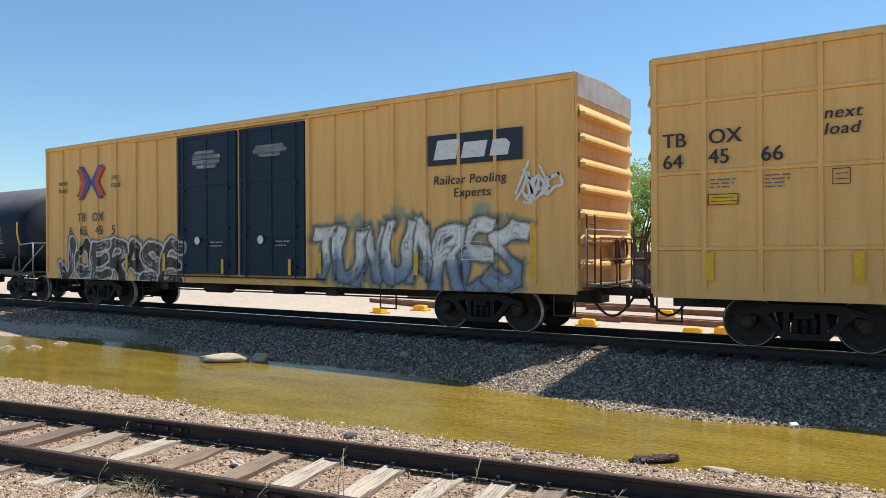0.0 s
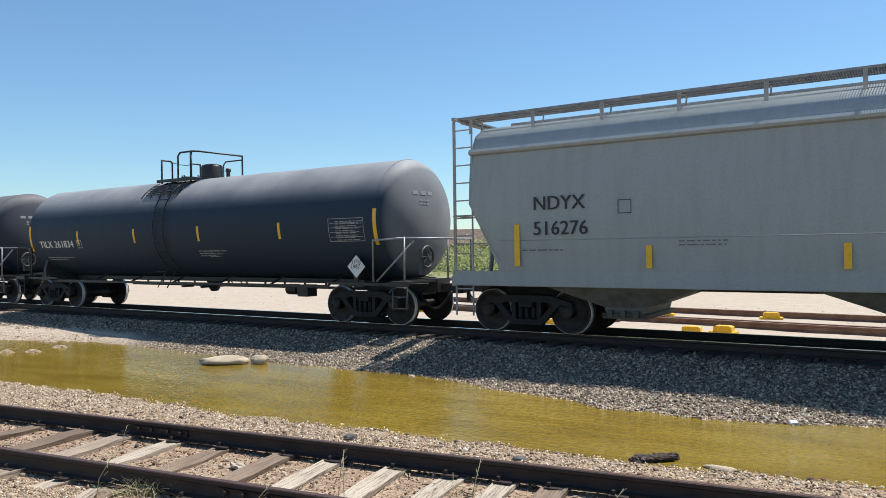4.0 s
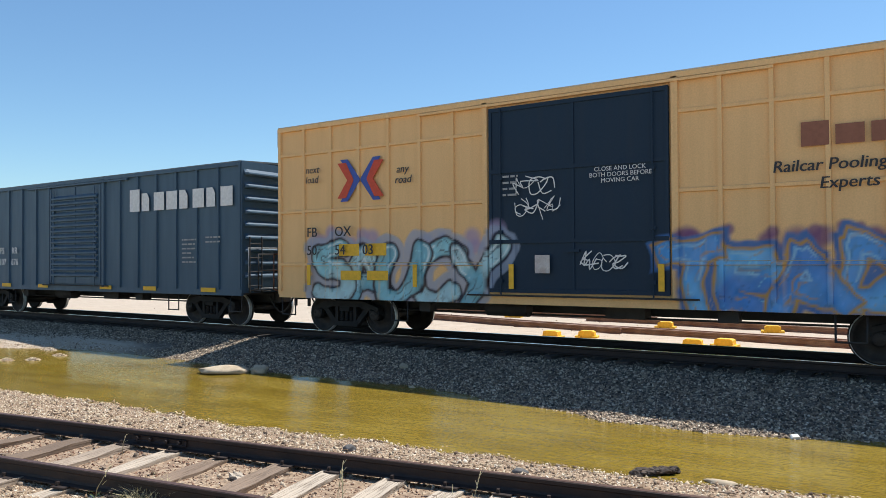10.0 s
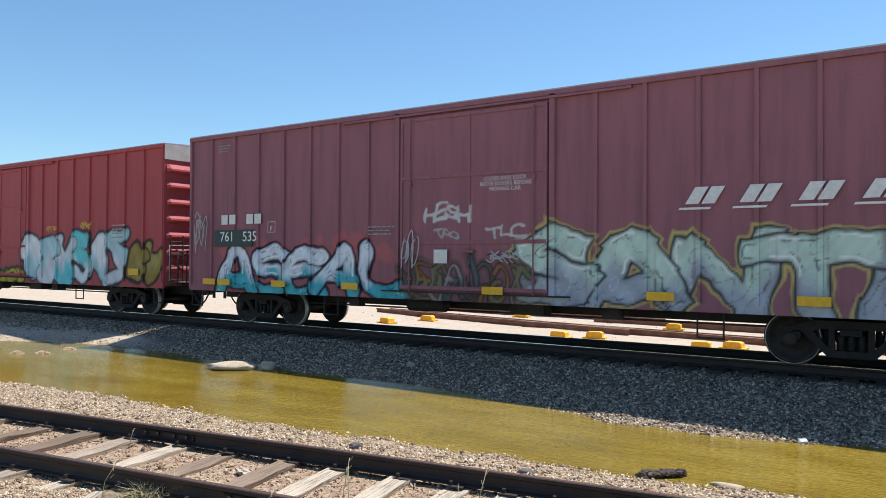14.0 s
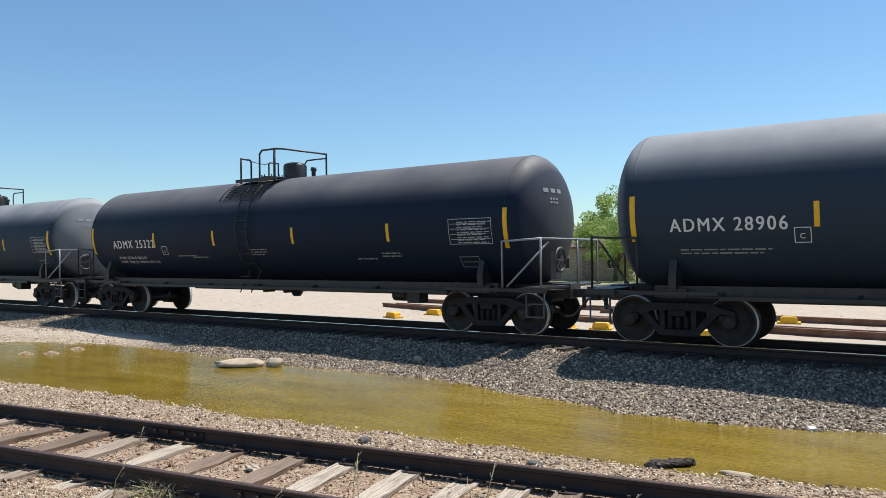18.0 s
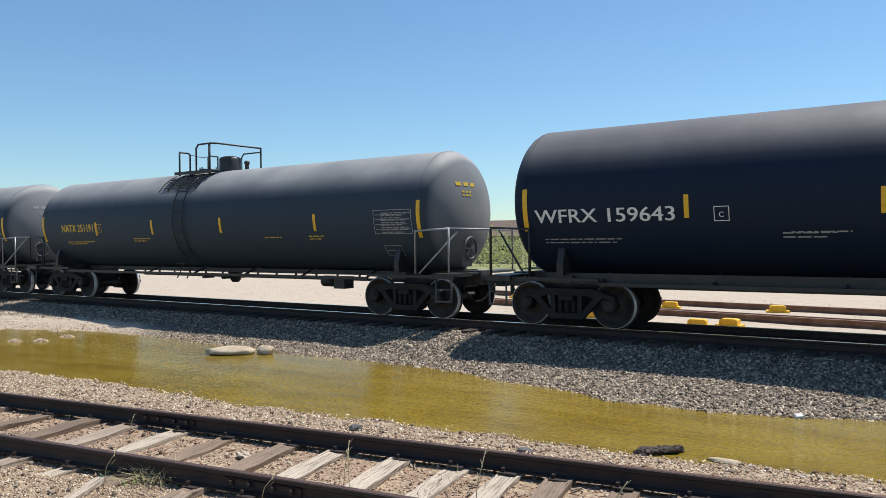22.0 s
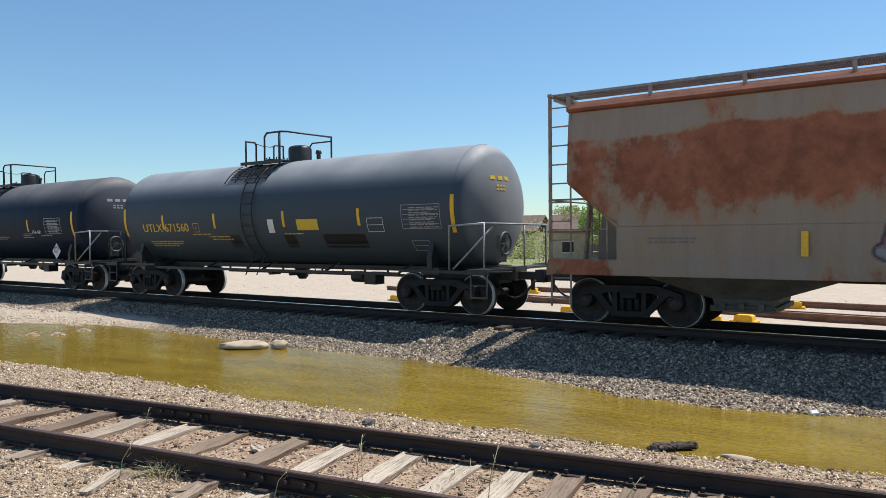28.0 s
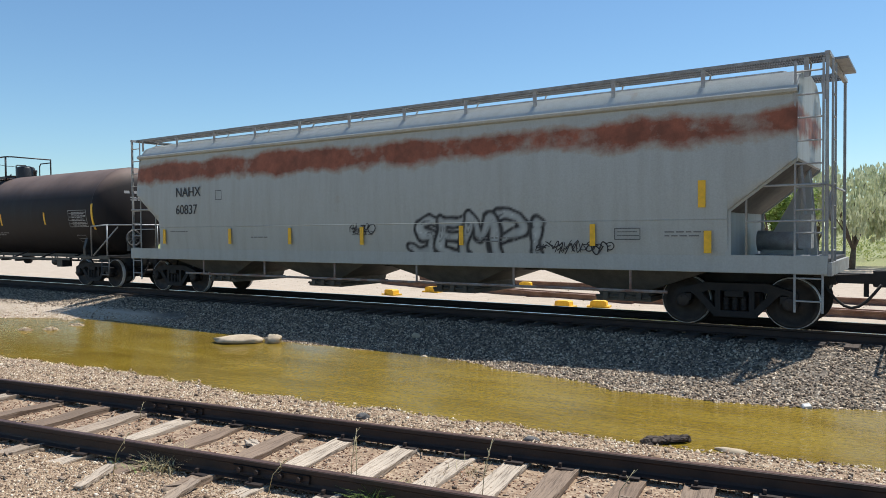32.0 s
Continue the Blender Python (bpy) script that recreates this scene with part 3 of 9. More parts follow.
                if word and pc.get("busy", True):
                    crease = near + 0.10 + 0.07 * wander(x * 1.8, z * 1.8, i + pc["seed"])
                    over(out, np.clip((0.022 - np.abs(crease)) / 0.015, 0, 1) * 0.75 * np.clip(3 * wander(x * 0.9, z * 0.9, i * 3), 0, 1), pc["line"])
                    cut = wander(x * 0.8 + i, z * 0.7, i * 2 + pc["seed"])
                    over(out, np.clip((0.035 - np.abs(cut - 0.25)) / 0.03, 0, 1) * (near < -0.02) * 0.6, fills[(i + 1) % len(fills)] * 0.45)
                    over(out, np.clip((0.030 - np.abs(cut + 0.35)) / 0.03, 0, 1) * (near < -0.03) * 0.55, np.clip(fills[i % len(fills)] * 1.5 + 0.1, 0, 0.9))
                if "top" in pc:
                    over(out, np.clip((0.034 - np.abs(near + 0.07)) / 0.03, 0, 1) * (z > z0 + 0.45 * h) * np.clip(np.sin(x * 6 + i) * 4, 0, 1), pc["top"])
        worn = np.clip(np.sin(x * 41.0 + 3 * np.sin(x * 7.3)) + wander(x * 2.0, z * 0.25, 8) - 1.15, 0, 1)
        fade = 0.95 + 0.05 * wander(x * 2.3, z * 2.3, 4) - 0.55 * worn
        out[:, 3] = np.clip(out[:, 3] * fade, 0, 1)
        return out
    return colour


def painted(me, colour):
    """Writes the sprayed colours on a mesh as a layer of paint."""
    n = len(me.vertices)
    co = np.empty(n * 3)
    me.vertices.foreach_get("co", co)
    co = co.reshape(-1, 3)
    c = np.zeros((n, 4)) if colour is None else colour(co[:, 0], co[:, 2])
    at = me.color_attributes.new("spray", "FLOAT_COLOR", "POINT")
    at.data.foreach_set("color", c.astype(np.float32).ravel())
    return me


def wall_grid(x0, x1, y, z0, z1, fine_top, step=0.05, curve=None):
    """A side sheet of small cells up to fine_top, wide above; curve gives y by z."""
    nx = max(2, int((x1 - x0) / step))
    zs = list(np.linspace(z0, fine_top, max(2, int((fine_top - z0) / step)))) + ([] if fine_top >= z1 else list(np.linspace(fine_top, z1, 8))[1:])
    xs = np.linspace(x0, x1, nx + 1)
    v = [(x, y if curve is None else curve(z), z) for z in zs for x in xs]
    m = nx + 1
    f = [(r * m + c, r * m + c + 1, (r + 1) * m + c + 1, (r + 1) * m + c) for r in range(len(zs) - 1) for c in range(nx)]
    me = bpy.data.meshes.new("side_sheet")
    me.from_pydata(v, [], f)
    if curve is not None:
        me.polygons.foreach_set("use_smooth", [True] * len(f))
    return me


# ---- lettering, reflectors and small fittings ----
TEXTS = []


def letters(parent, words, x, z, high, ink, y, bend=None, spread=1.0, lean=0.0, name="lettering", width=None):
    """Words in capital height high, from x on, on a near side at y; bend: (radius, centre height) of a tank."""
    cu = bpy.data.curves.new("words", "FONT")
    cu.body, cu.size, cu.space_character, cu.shear = words, high / 0.69, spread, lean
    cu.resolution_u = 3
    TEXTS.append((new("words", cu), parent, x, z, ink, y, bend, name, width))


def set_letters():
    """Turns all words into flat meshes."""
    bpy.context.view_layer.update()
    deps = bpy.context.evaluated_depsgraph_get()
    for ob, parent, x, z, ink, y, bend, name, width in TEXTS:
        me = bpy.data.meshes.new_from_object(ob.evaluated_get(deps))
        n = len(me.vertices)
        co = np.empty(n * 3)
        me.vertices.foreach_get("co", co)
        co = co.reshape(-1, 3)
        zz = co[:, 1] + z
        if width:
            co[:, 0] = (co[:, 0] - co[:, 0].min()) * width / np.ptp(co[:, 0])
        out = np.empty_like(co)
        out[:, 0], out[:, 2] = co[:, 0] + x, zz
        out[:, 1] = y if bend is None else -np.sqrt(bend[0] ** 2 - (zz - bend[1]) ** 2) - 0.006
        high = 0.69 * ob.data.size
        if high > 0.15 and ink in ("whiteink", "yellowink", "blackink"):
            # a second, shifted coat makes the strokes bold
            faces = [tuple(p.vertices) for p in me.polygons]
            me = bpy.data.meshes.new(name)
            me.from_pydata(np.concatenate((out, out + np.array((0.05 * high, -0.0008, 0.0)))).tolist(), [], faces + [tuple(v + n for v in q) for q in faces])
        else:
            me.vertices.foreach_set("co", out.ravel())
        me.materials.clear()
        me.materials.append(MAT[ink])
        me.name = name
        o = new(name, me)
        o.parent = parent
        cu = ob.data
        bpy.data.objects.remove(ob)
        bpy.data.curves.remove(cu)


def slab(parent, x, z, w, h, ink, y, bend=None, name="reflector", label=""):
    """A thin painted or taped patch on a near side, bent where the side is round."""
    s = Shape()
    n = 1 if bend is None else max(2, int(h / 0.12))
    for k in range(n + 1):
        zz = z - h / 2 + h * k / n
        yy = y if bend is None else -math.sqrt(bend[0] ** 2 - (zz - bend[1]) ** 2) - 0.006
        s.v += [(x - w / 2, yy, zz), (x + w / 2, yy, zz), (x - w / 2, yy + 0.012, zz), (x + w / 2, yy + 0.012, zz)]
    for k in range(n):
        a = 4 * k
        s.face((a, a + 1, a + 5, a + 4))
        s.face((a + 2, a + 6, a + 7, a + 3))
        s.face((a, a + 4, a + 6, a + 2))
        s.face((a + 1, a + 3, a + 7, a + 5))
    s.face((0, 2, 3, 1))
    e = 4 * n
    s.face((e, e + 1, e + 3, e + 2))
    return part(name, s, MAT[ink], parent, label)


def bars(parent, x, z, w, h, rows, ink, y, bend=None, seed=0, name="small_print"):
    """Rows of small print that nobody can read, as plain bars."""
    rng = random.Random(seed)
    ink = {"whiteink": "dimink", "blackink": "greyprint"}.get(ink, ink)
    s = Shape()
    pitch = h / rows
    for k in range(rows):
        zz = z + h / 2 - (k + 0.5) * pitch
        a = x - w / 2
        stop = x + w / 2 - (rng.uniform(0, 0.3) * w if k else 0)
        while a < stop:
            b = min(stop, a + rng.uniform(0.05, 0.24))
            t = pitch * 0.17
            y0, y1 = (y, y) if bend is None else [-math.sqrt(bend[0] ** 2 - (q - bend[1]) ** 2) - 0.006 for q in (zz - t, zz + t)]
            i = len(s.v)
            s.v += [(a, y0, zz - t), (b, y0, zz - t), (b, y1, zz + t), (a, y1, zz + t)]
            s.face((i, i + 1, i + 2, i + 3))
            a = b + 0.035
    return part(name, s, MAT[ink], parent)


def frame_mark(parent, x, z, w, h, ink, y, bend=None, rows=0, name="data_box"):
    """An outlined box of data, with ruled lines."""
    s = Shape()
    t = 0.013

    def strip(x0, x1, z0, z1):
        n = 1 if bend is None else 2
        for k in range(n):
            za, zb = z0 + (z1 - z0) * k / n, z0 + (z1 - z0) * (k + 1) / n
            ya, yb = (y, y) if bend is None else [-math.sqrt(bend[0] ** 2 - (q - bend[1]) ** 2) - 0.006 for q in (za, zb)]
            i = len(s.v)
            s.v.extend([(x0, ya, za), (x1, ya, za), (x1, yb, zb), (x0, yb, zb)])
            s.face((i, i + 1, i + 2, i + 3))
    strip(x - w / 2, x + w / 2, z + h / 2 - t, z + h / 2)
    strip(x - w / 2, x + w / 2, z - h / 2, z - h / 2 + t)
    strip(x - w / 2, x - w / 2 + t, z - h / 2 + t, z + h / 2 - t)
    strip(x + w / 2 - t, x + w / 2, z - h / 2 + t, z + h / 2 - t)
    for k in range(1, rows):
        q = z - h / 2 + h * k / rows
        strip(x - w / 2 + 0.05, x + w * (0.46 if k % 2 else 0.38), q - 0.006, q + 0.006)
    return part(name, s, MAT[ink], parent)


def strip_along(s, pts, thick, y, bend, lift=0.0):
    """A flat line of paint along points x, z."""
    m = len(pts)
    b = len(s.v)
    for k in range(m):
        a, c = pts[max(0, k - 1)], pts[min(m - 1, k + 1)]
        d = Vector((c[0] - a[0], c[1] - a[1]))
        u = Vector((-d.y, d.x)).normalized() * thick if d.length > 1e-6 else Vector((0, thick))
        for g in (1, -1):
            px, pz = pts[k][0] + g * u.x, pts[k][1] + g * u.y
            yy = y if bend is None else -math.sqrt(max(0.01, bend[0] ** 2 - (pz - bend[1]) ** 2)) - 0.007
            s.v.append((px, yy - lift, pz))
    for k in range(m - 1):
        s.face((b + 2 * k, b + 2 * k + 1, b + 2 * k + 3, b + 2 * k + 2))


def stroke_tag(parent, x, z, w, h, ink, y, seed, bend=None, thick=0.011, name="sprayed_tag"):
    """A quick sprayed scribble of loose lines."""
    rng = random.Random(seed)
    root = parent
    n = max(3, int(w / h * 1.9))
    a = 0.5 * w / n
    for k in range(n):
        cx = x - w / 2 + w * (k + 0.5) / n
        hh = 0.5 * h * rng.uniform(0.55, 1.0)
        s = Shape()
        fu, fv, spin = rng.choice((-1, 1)), rng.choice((-1, 1)), rng.uniform(-0.9, 0.9)
        for j, line in enumerate(GLYPHS[rng.choice(list(GLYPHS))] + GLYPHS[rng.choice(("bolt", "snake", "mast"))][-1:] * (k % 3 == 0)):
            line = [(fu * (u * math.cos(spin + j) - v * math.sin(spin + j)), fv * (u * math.sin(spin + j) + v * math.cos(spin + j))) for u, v in line]
            pts = curved([(cx + a * (1.5 * u + 0.3 * v) + rng.uniform(-0.3, 0.3) * a, z + hh * v + rng.uniform(-0.14, 0.14) * h) for u, v in line])
            strip_along(s, pts, thick * rng.uniform(0.7, 1.2), y, bend, 0.0006 * (k % 7 + 2 * j))
        ob = part(name if k == 0 else "stroke", s, MAT[ink], root)
        root = ob if k == 0 else root
    return root


def bubble_tag(parent, x, z, w, h, n, ink, y, seed, bend=None, thick=0.014, name="sprayed_outline"):
    """Hollow round letters drawn as outlines alone."""
    rng = random.Random(seed)
    s = Shape()
    a = 0.5 * w / n
    for k in range(n):
        cx = x - w / 2 + w * (k + 0.5) / n
        hh = 0.5 * h * rng.uniform(0.85, 1.05)
        ring = [(cx + a * u * rng.uniform(0.85, 1.15), z + hh * v * rng.uniform(0.85, 1.1)) for u, v in ((-0.9, -0.9), (-1, 0.1), (-0.85, 0.9), (0.1, 1.0), (0.9, 0.85), (0.8, 0.1), (0.95, -0.85), (0.1, -0.75))]
        strip_along(s, curved(ring + [ring[0]], 5), thick, y, bend, 0.0006 * (k % 5))
        if rng.random() < 0.7:
            q = rng.uniform(0.18, 0.32)
            ring = [(cx + a * q * math.cos(g * math.pi / 4), z + rng.uniform(-0.05, 0.05) * h + hh * q * 1.3 * math.sin(g * math.pi / 4)) for g in range(8)]
            strip_along(s, curved(ring + [ring[0]], 3), thick * 0.8, y, bend, 0.004)
        else:
            strip_along(s, curved([(cx - 0.4 * a, z - 0.3 * hh), (cx, z + 0.2 * hh), (cx + 0.4 * a, z + 0.5 * hh)], 4), thick * 0.8, y, bend, 0.004)
    return part(name, s, MAT[ink], parent)


def bent_patch(parent, rows, ink, bend, name, label=""):
    """A painted patch on a tank, from rows of height, start and end."""
    s = Shape()
    fine = []
    for (z0, a0, b0), (z1, a1, b1) in zip(rows, rows[1:]):
        fine += [(z0 + (z1 - z0) * k / 4, a0 + (a1 - a0) * k / 4, b0 + (b1 - b0) * k / 4) for k in range(4)]
    fine.append(rows[-1])
    for z, a, b in fine:
        yy = -math.sqrt(bend[0] ** 2 - (z - bend[1]) ** 2) - 0.006
        s.v += [(a, yy, z), (b, yy, z)]
    for k in range(len(fine) - 1):
        s.face((2 * k, 2 * k + 1, 2 * k + 3, 2 * k + 2))
    return part(name, s, MAT[ink], parent, label)


def ladder(car, x, y, z0, z1, ink, wide=0.42, across="x", name="ladder"):
    """Two stiles, and each rung a piece of its own."""
    s = Shape()
    for d in (-wide / 2, wide / 2):
        p = (x + d, y, z0) if across == "x" else (x, y + d, z0)
        q = (x + d, y, z1) if across == "x" else (x, y + d, z1)
        s.tube(p, q, 0.020, 6)
    lad = part(name, s, MAT[ink], car)
    n = max(2, int((z1 - z0) / 0.36))
    rung = stored(("rung", wide, across, ink), lambda: Shape().tube((-wide / 2, 0, 0) if across == "x" else (0, -wide / 2, 0),
                  (wide / 2, 0, 0) if across == "x" else (0, wide / 2, 0), 0.015, 6), MAT[ink])
    for k in range(n):
        part("rung", rung, MAT[ink], lad, "", (x, y, z0 + (z1 - z0) * (k + 0.5) / n))
    return lad


# paints of the cars
SPRAYED = dict(attr=True)
MAT.update({
    "ttx": weathered("faded_yellow_paint", (0.92, 0.555, 0.200), (0.50, 0.285, 0.110), 0.14, 0.5, streak=0.34, rustcol=(0.42, 0.20, 0.085), **SPRAYED),
    "ttx_pale": weathered("sun_bleached_yellow_paint", (0.89, 0.565, 0.260), (0.56, 0.33, 0.145), 0.10, 0.5, streak=0.2, rustcol=(0.42, 0.22, 0.10), **SPRAYED),
    "bnsf": weathered("oxide_red_paint", (0.365, 0.120, 0.138), (0.195, 0.086, 0.098), 0.0, 0.5, streak=0.6, **SPRAYED),
    "bnsf_dark": weathered("grimy_oxide_red_paint", (0.255, 0.080, 0.090), (0.120, 0.052, 0.056), 0.0, 0.5, streak=0.65, **SPRAYED),
    "bnsf_deep": weathered("dull_oxide_red_paint", (0.290, 0.098, 0.118), (0.150, 0.066, 0.078), 0.0, 0.5, streak=0.6, **SPRAYED),
    "bnsf_brown": weathered("brown_red_paint", (0.335, 0.142, 0.172), (0.185, 0.098, 0.118), 0.0, 0.5, streak=0.6, **SPRAYED),
    "tr": weathered("maroon_paint", (0.46, 0.150, 0.172), (0.25, 0.100, 0.115), 0.05, 0.55, streak=0.6, **SPRAYED),
    "atw": weathered("bright_red_paint", (0.45, 0.092, 0.100), (0.28, 0.080, 0.085), 0.0, 0.5, **SPRAYED),
    "green": weathered("dark_green_paint", (0.066, 0.118, 0.172), (0.044, 0.072, 0.104), 0.0, 0.42, shine=0.3, **SPRAYED),
    "navy": weathered("navy_door_paint", (0.020, 0.040, 0.068), (0.036, 0.048, 0.062), 0.0, 0.45, **SPRAYED),
    "roofgalv": surface("weathered_zinc_roof", (0.50, 0.49, 0.47), (0.36, 0.33, 0.30), 2, 0.5, 0.3),
    "endcap": surface("chalky_zinc_sheet", (0.60, 0.55, 0.50), (0.44, 0.38, 0.33), 2.5, 0.7),
    "brake_rust": surface("rusty_brake_gear", (0.17, 0.075, 0.048), (0.10, 0.050, 0.036), 5, 0.8),
    "hop_grey": weathered("grey_hopper_paint", (0.345, 0.383, 0.392), (0.235, 0.235, 0.215), 0.0, 0.45, streak=0.26, **SPRAYED),
    "hop_white": weathered("off_white_hopper_paint", (0.60, 0.60, 0.57), (0.40, 0.38, 0.33), 0.0, 0.35, streak=0.12, shine=0.4, **SPRAYED),
    "hop_rust": weathered("rust_eaten_grey_paint", (0.45, 0.51, 0.48), (0.36, 0.27, 0.19), 0.45, 0.6, rustcol=(0.17, 0.050, 0.022),
                          band=((2.1, 2.75, 3.65, 3.95), 0.95, 0.0, 0.05, 0.7, 0.55, 4.22), **SPRAYED),
    "hop_brown": weathered("rust_brown_grey_paint", (0.33, 0.27, 0.22), (0.24, 0.155, 0.11), 0.0, 0.6, rustcol=(0.19, 0.065, 0.035),
                           band=((1.9, 2.8, 3.6, 3.8), 0.57, 0.20, 0.06, 0.7, 0.50, 4.2), **SPRAYED),
    "hop_band": weathered("grey_paint_with_rusty_shoulder", (0.43, 0.455, 0.44), (0.30, 0.285, 0.25), 0.0, 0.5, rustcol=(0.165, 0.051, 0.028),
                          band=((3.05, 3.45, 3.72, 4.02), 0.71, 0.40, 0.14, 1.2, 0.6, 4.6), **SPRAYED),
    # pale tops of the tanks hold painted sunlight besides dust
    "tank_a": weathered("tank_black_paint", (0.010, 0.0200, 0.041), (0.017, 0.027, 0.046), 0.0, 0.5, sun_dust=(0.20, 0.190, 0.182), shine=0.14, heads=0.45),
    "tank_b": weathered("tank_grey_paint", (0.028, 0.046, 0.070), (0.038, 0.052, 0.070), 0.0, 0.55, sun_dust=(0.37, 0.37, 0.365), shine=0.16, heads=0.62),
    "tank_e": weathered("slate_blue_tank_paint", (0.058, 0.078, 0.102), (0.072, 0.085, 0.098), 0.0, 0.5, sun_dust=(0.38, 0.385, 0.385), shine=0.2, heads=0.6),
    "tank_c": weathered("tank_brown_paint", (0.017, 0.015, 0.016), (0.045, 0.033, 0.028), 0.05, 0.6, sun_dust=(0.21, 0.15, 0.125), shine=0.25),
    "tank_d": weathered("faded_grey_tank_paint", (0.039, 0.059, 0.082), (0.052, 0.063, 0.077), 0.03, 0.55, sun_dust=(0.38, 0.37, 0.35), shine=0.16, heads=0.58, rustcol=(0.26, 0.13, 0.06)),
    "grate": surface("walkway_grating", (0.30, 0.31, 0.31), (0.20, 0.20, 0.20), 6, 0.55, 0.4),
    "pale_pipe": surface("bare_grey_pipe", (0.40, 0.41, 0.42), (0.26, 0.265, 0.27), 6, 0.45, 0.4),
    "pipe": surface("worn_black_pipe", (0.06, 0.062, 0.065), (0.11, 0.108, 0.104), 6, 0.5),
    "fitting": surface("black_fittings", (0.016, 0.016, 0.017), (0.035, 0.033, 0.031), 6, 0.5),
    "greyfit": surface("grey_fittings", (0.40, 0.41, 0.40), (0.27, 0.26, 0.25), 5, 0.55),
    "whitefit": surface("off_white_fittings", (0.62, 0.62, 0.58), (0.45, 0.43, 0.38), 5, 0.5),
    "rustfit": surface("rusty_fittings", (0.24, 0.14, 0.10), (0.33, 0.30, 0.27), 5, 0.7),
    "rust_edge": surface("rusted_roof_edge", (0.26, 0.085, 0.045), (0.15, 0.055, 0.035), 2.5, 0.8),
    "bay_shaded": surface("shaded_outlet_sheets", (0.19, 0.195, 0.18), (0.11, 0.108, 0.095), 3, 0.7),
    "bay": surface("dark_outlet_steel", (0.075, 0.070, 0.062), (0.13, 0.12, 0.10), 3, 0.75),
    "cyanink": plain("cyan_spray", (0.10, 0.45, 0.50), 0.6),
    "paleink": plain("pale_grey_spray", (0.42, 0.44, 0.45), 0.6),
    "ttx_roof": surface("faded_yellow_roof", (0.55, 0.36, 0.16), (0.62, 0.52, 0.38), 2, 0.6),
    "green_roof": surface("dark_metal_roof", (0.10, 0.12, 0.13), (0.22, 0.23, 0.23), 2, 0.5, 0.3),
    "bnsf_ink": plain("oxide_red_ink", (0.20, 0.05, 0.045), 0.6),
    "blueblack": plain("blue_black_board", (0.012, 0.02, 0.035), 0.5),
    "rustletter": plain("faded_rust_letters", (0.30, 0.12, 0.07), 0.7),
    "fadedink": surface("chipped_pale_paint", (0.66, 0.63, 0.60), (0.50, 0.42, 0.38), 5, 0.7),
    "chalk": plain("faint_chalk_line", (0.17, 0.185, 0.20), 0.7),
    "palepatch": plain("repainted_grey_patch", (0.47, 0.49, 0.49), 0.5),
    "fadedyellow": plain("faded_yellow_sticker", (0.62, 0.50, 0.20), 0.6),
    "patchblack": plain("fresh_black_patch", (0.012, 0.012, 0.014), 0.5),
    "patchgrey": plain("grey_patch", (0.045, 0.05, 0.058), 0.55),
    "greenpatch": plain("dark_green_patch", (0.03, 0.06, 0.06), 0.6),
})
CARS = []


REACH = {}


def car_root(kind, i, label):
    """The Empty of a car, and half its body's length; couplers meet halfway between two bodies."""
    q, e = BODY[i]
    ahead = (BODY[i - 1][0] - BODY[i - 1][1] - q - e) / 2 if i else 0.75
    behind = (q - e - BODY[i + 1][0] - BODY[i + 1][1]) / 2 if i + 1 < len(BODY) else 0.75
    root = new(kind)
    tagged(root, label, "freight car", "cars of the freight train")
    root.location = (q, LINE_Y, 0)
    CARS.append((root, q))
    REACH[root] = (e + ahead, e + behind)
    return root, e


# ---- boxcars ----
def rib_mesh(x, y, z0, z1, wide, deep, colour, step=0.05):
    zs = np.linspace(z0, z1, max(2, int((z1 - z0) / step)) + 1)
    v, f = [], []
    for z in zs:
        v += [(x - wide * 0.56, y, z), (x - wide * 0.44, y - deep, z), (x + wide * 0.44, y - deep, z), (x + wide * 0.56, y, z)]
    for k in range(len(zs) - 1):
        a = 4 * k
        for j in range(3):
            f.append((a + j, a + j + 1, a + j + 5, a + j + 4))
    f += [(0, 3, 2, 1), tuple(len(v) - 4 + j for j in range(4))]
    me = bpy.data.meshes.new("rib")
    me.from_pydata(v, [], f)
    return painted(me, colour)


def corrugation(z, half_w, deep, high):
    """One pressed rib of an end wall, drawn across the car."""
    s = Shape()
    press = ((0.0, -0.5), (0.72, -0.40), (1.0, -0.22), (0.92, -0.02), (0.0, 0.5))
    n = len(press) - 1
    ring = []
    for yy, k in ((-half_w, 0.35), (-half_w + 0.10, 1), (half_w - 0.10, 1), (half_w, 0.35)):
        ring.append([(deep * k * u, yy, z + high * v) for u, v in press])
    for r in ring:
        s.v += r
    m = n + 1
    for a in range(3):
        for j in range(n):
            s.face((a * m + j, (a + 1) * m + j, (a + 1) * m + j + 1, a * m + j + 1))
    return s


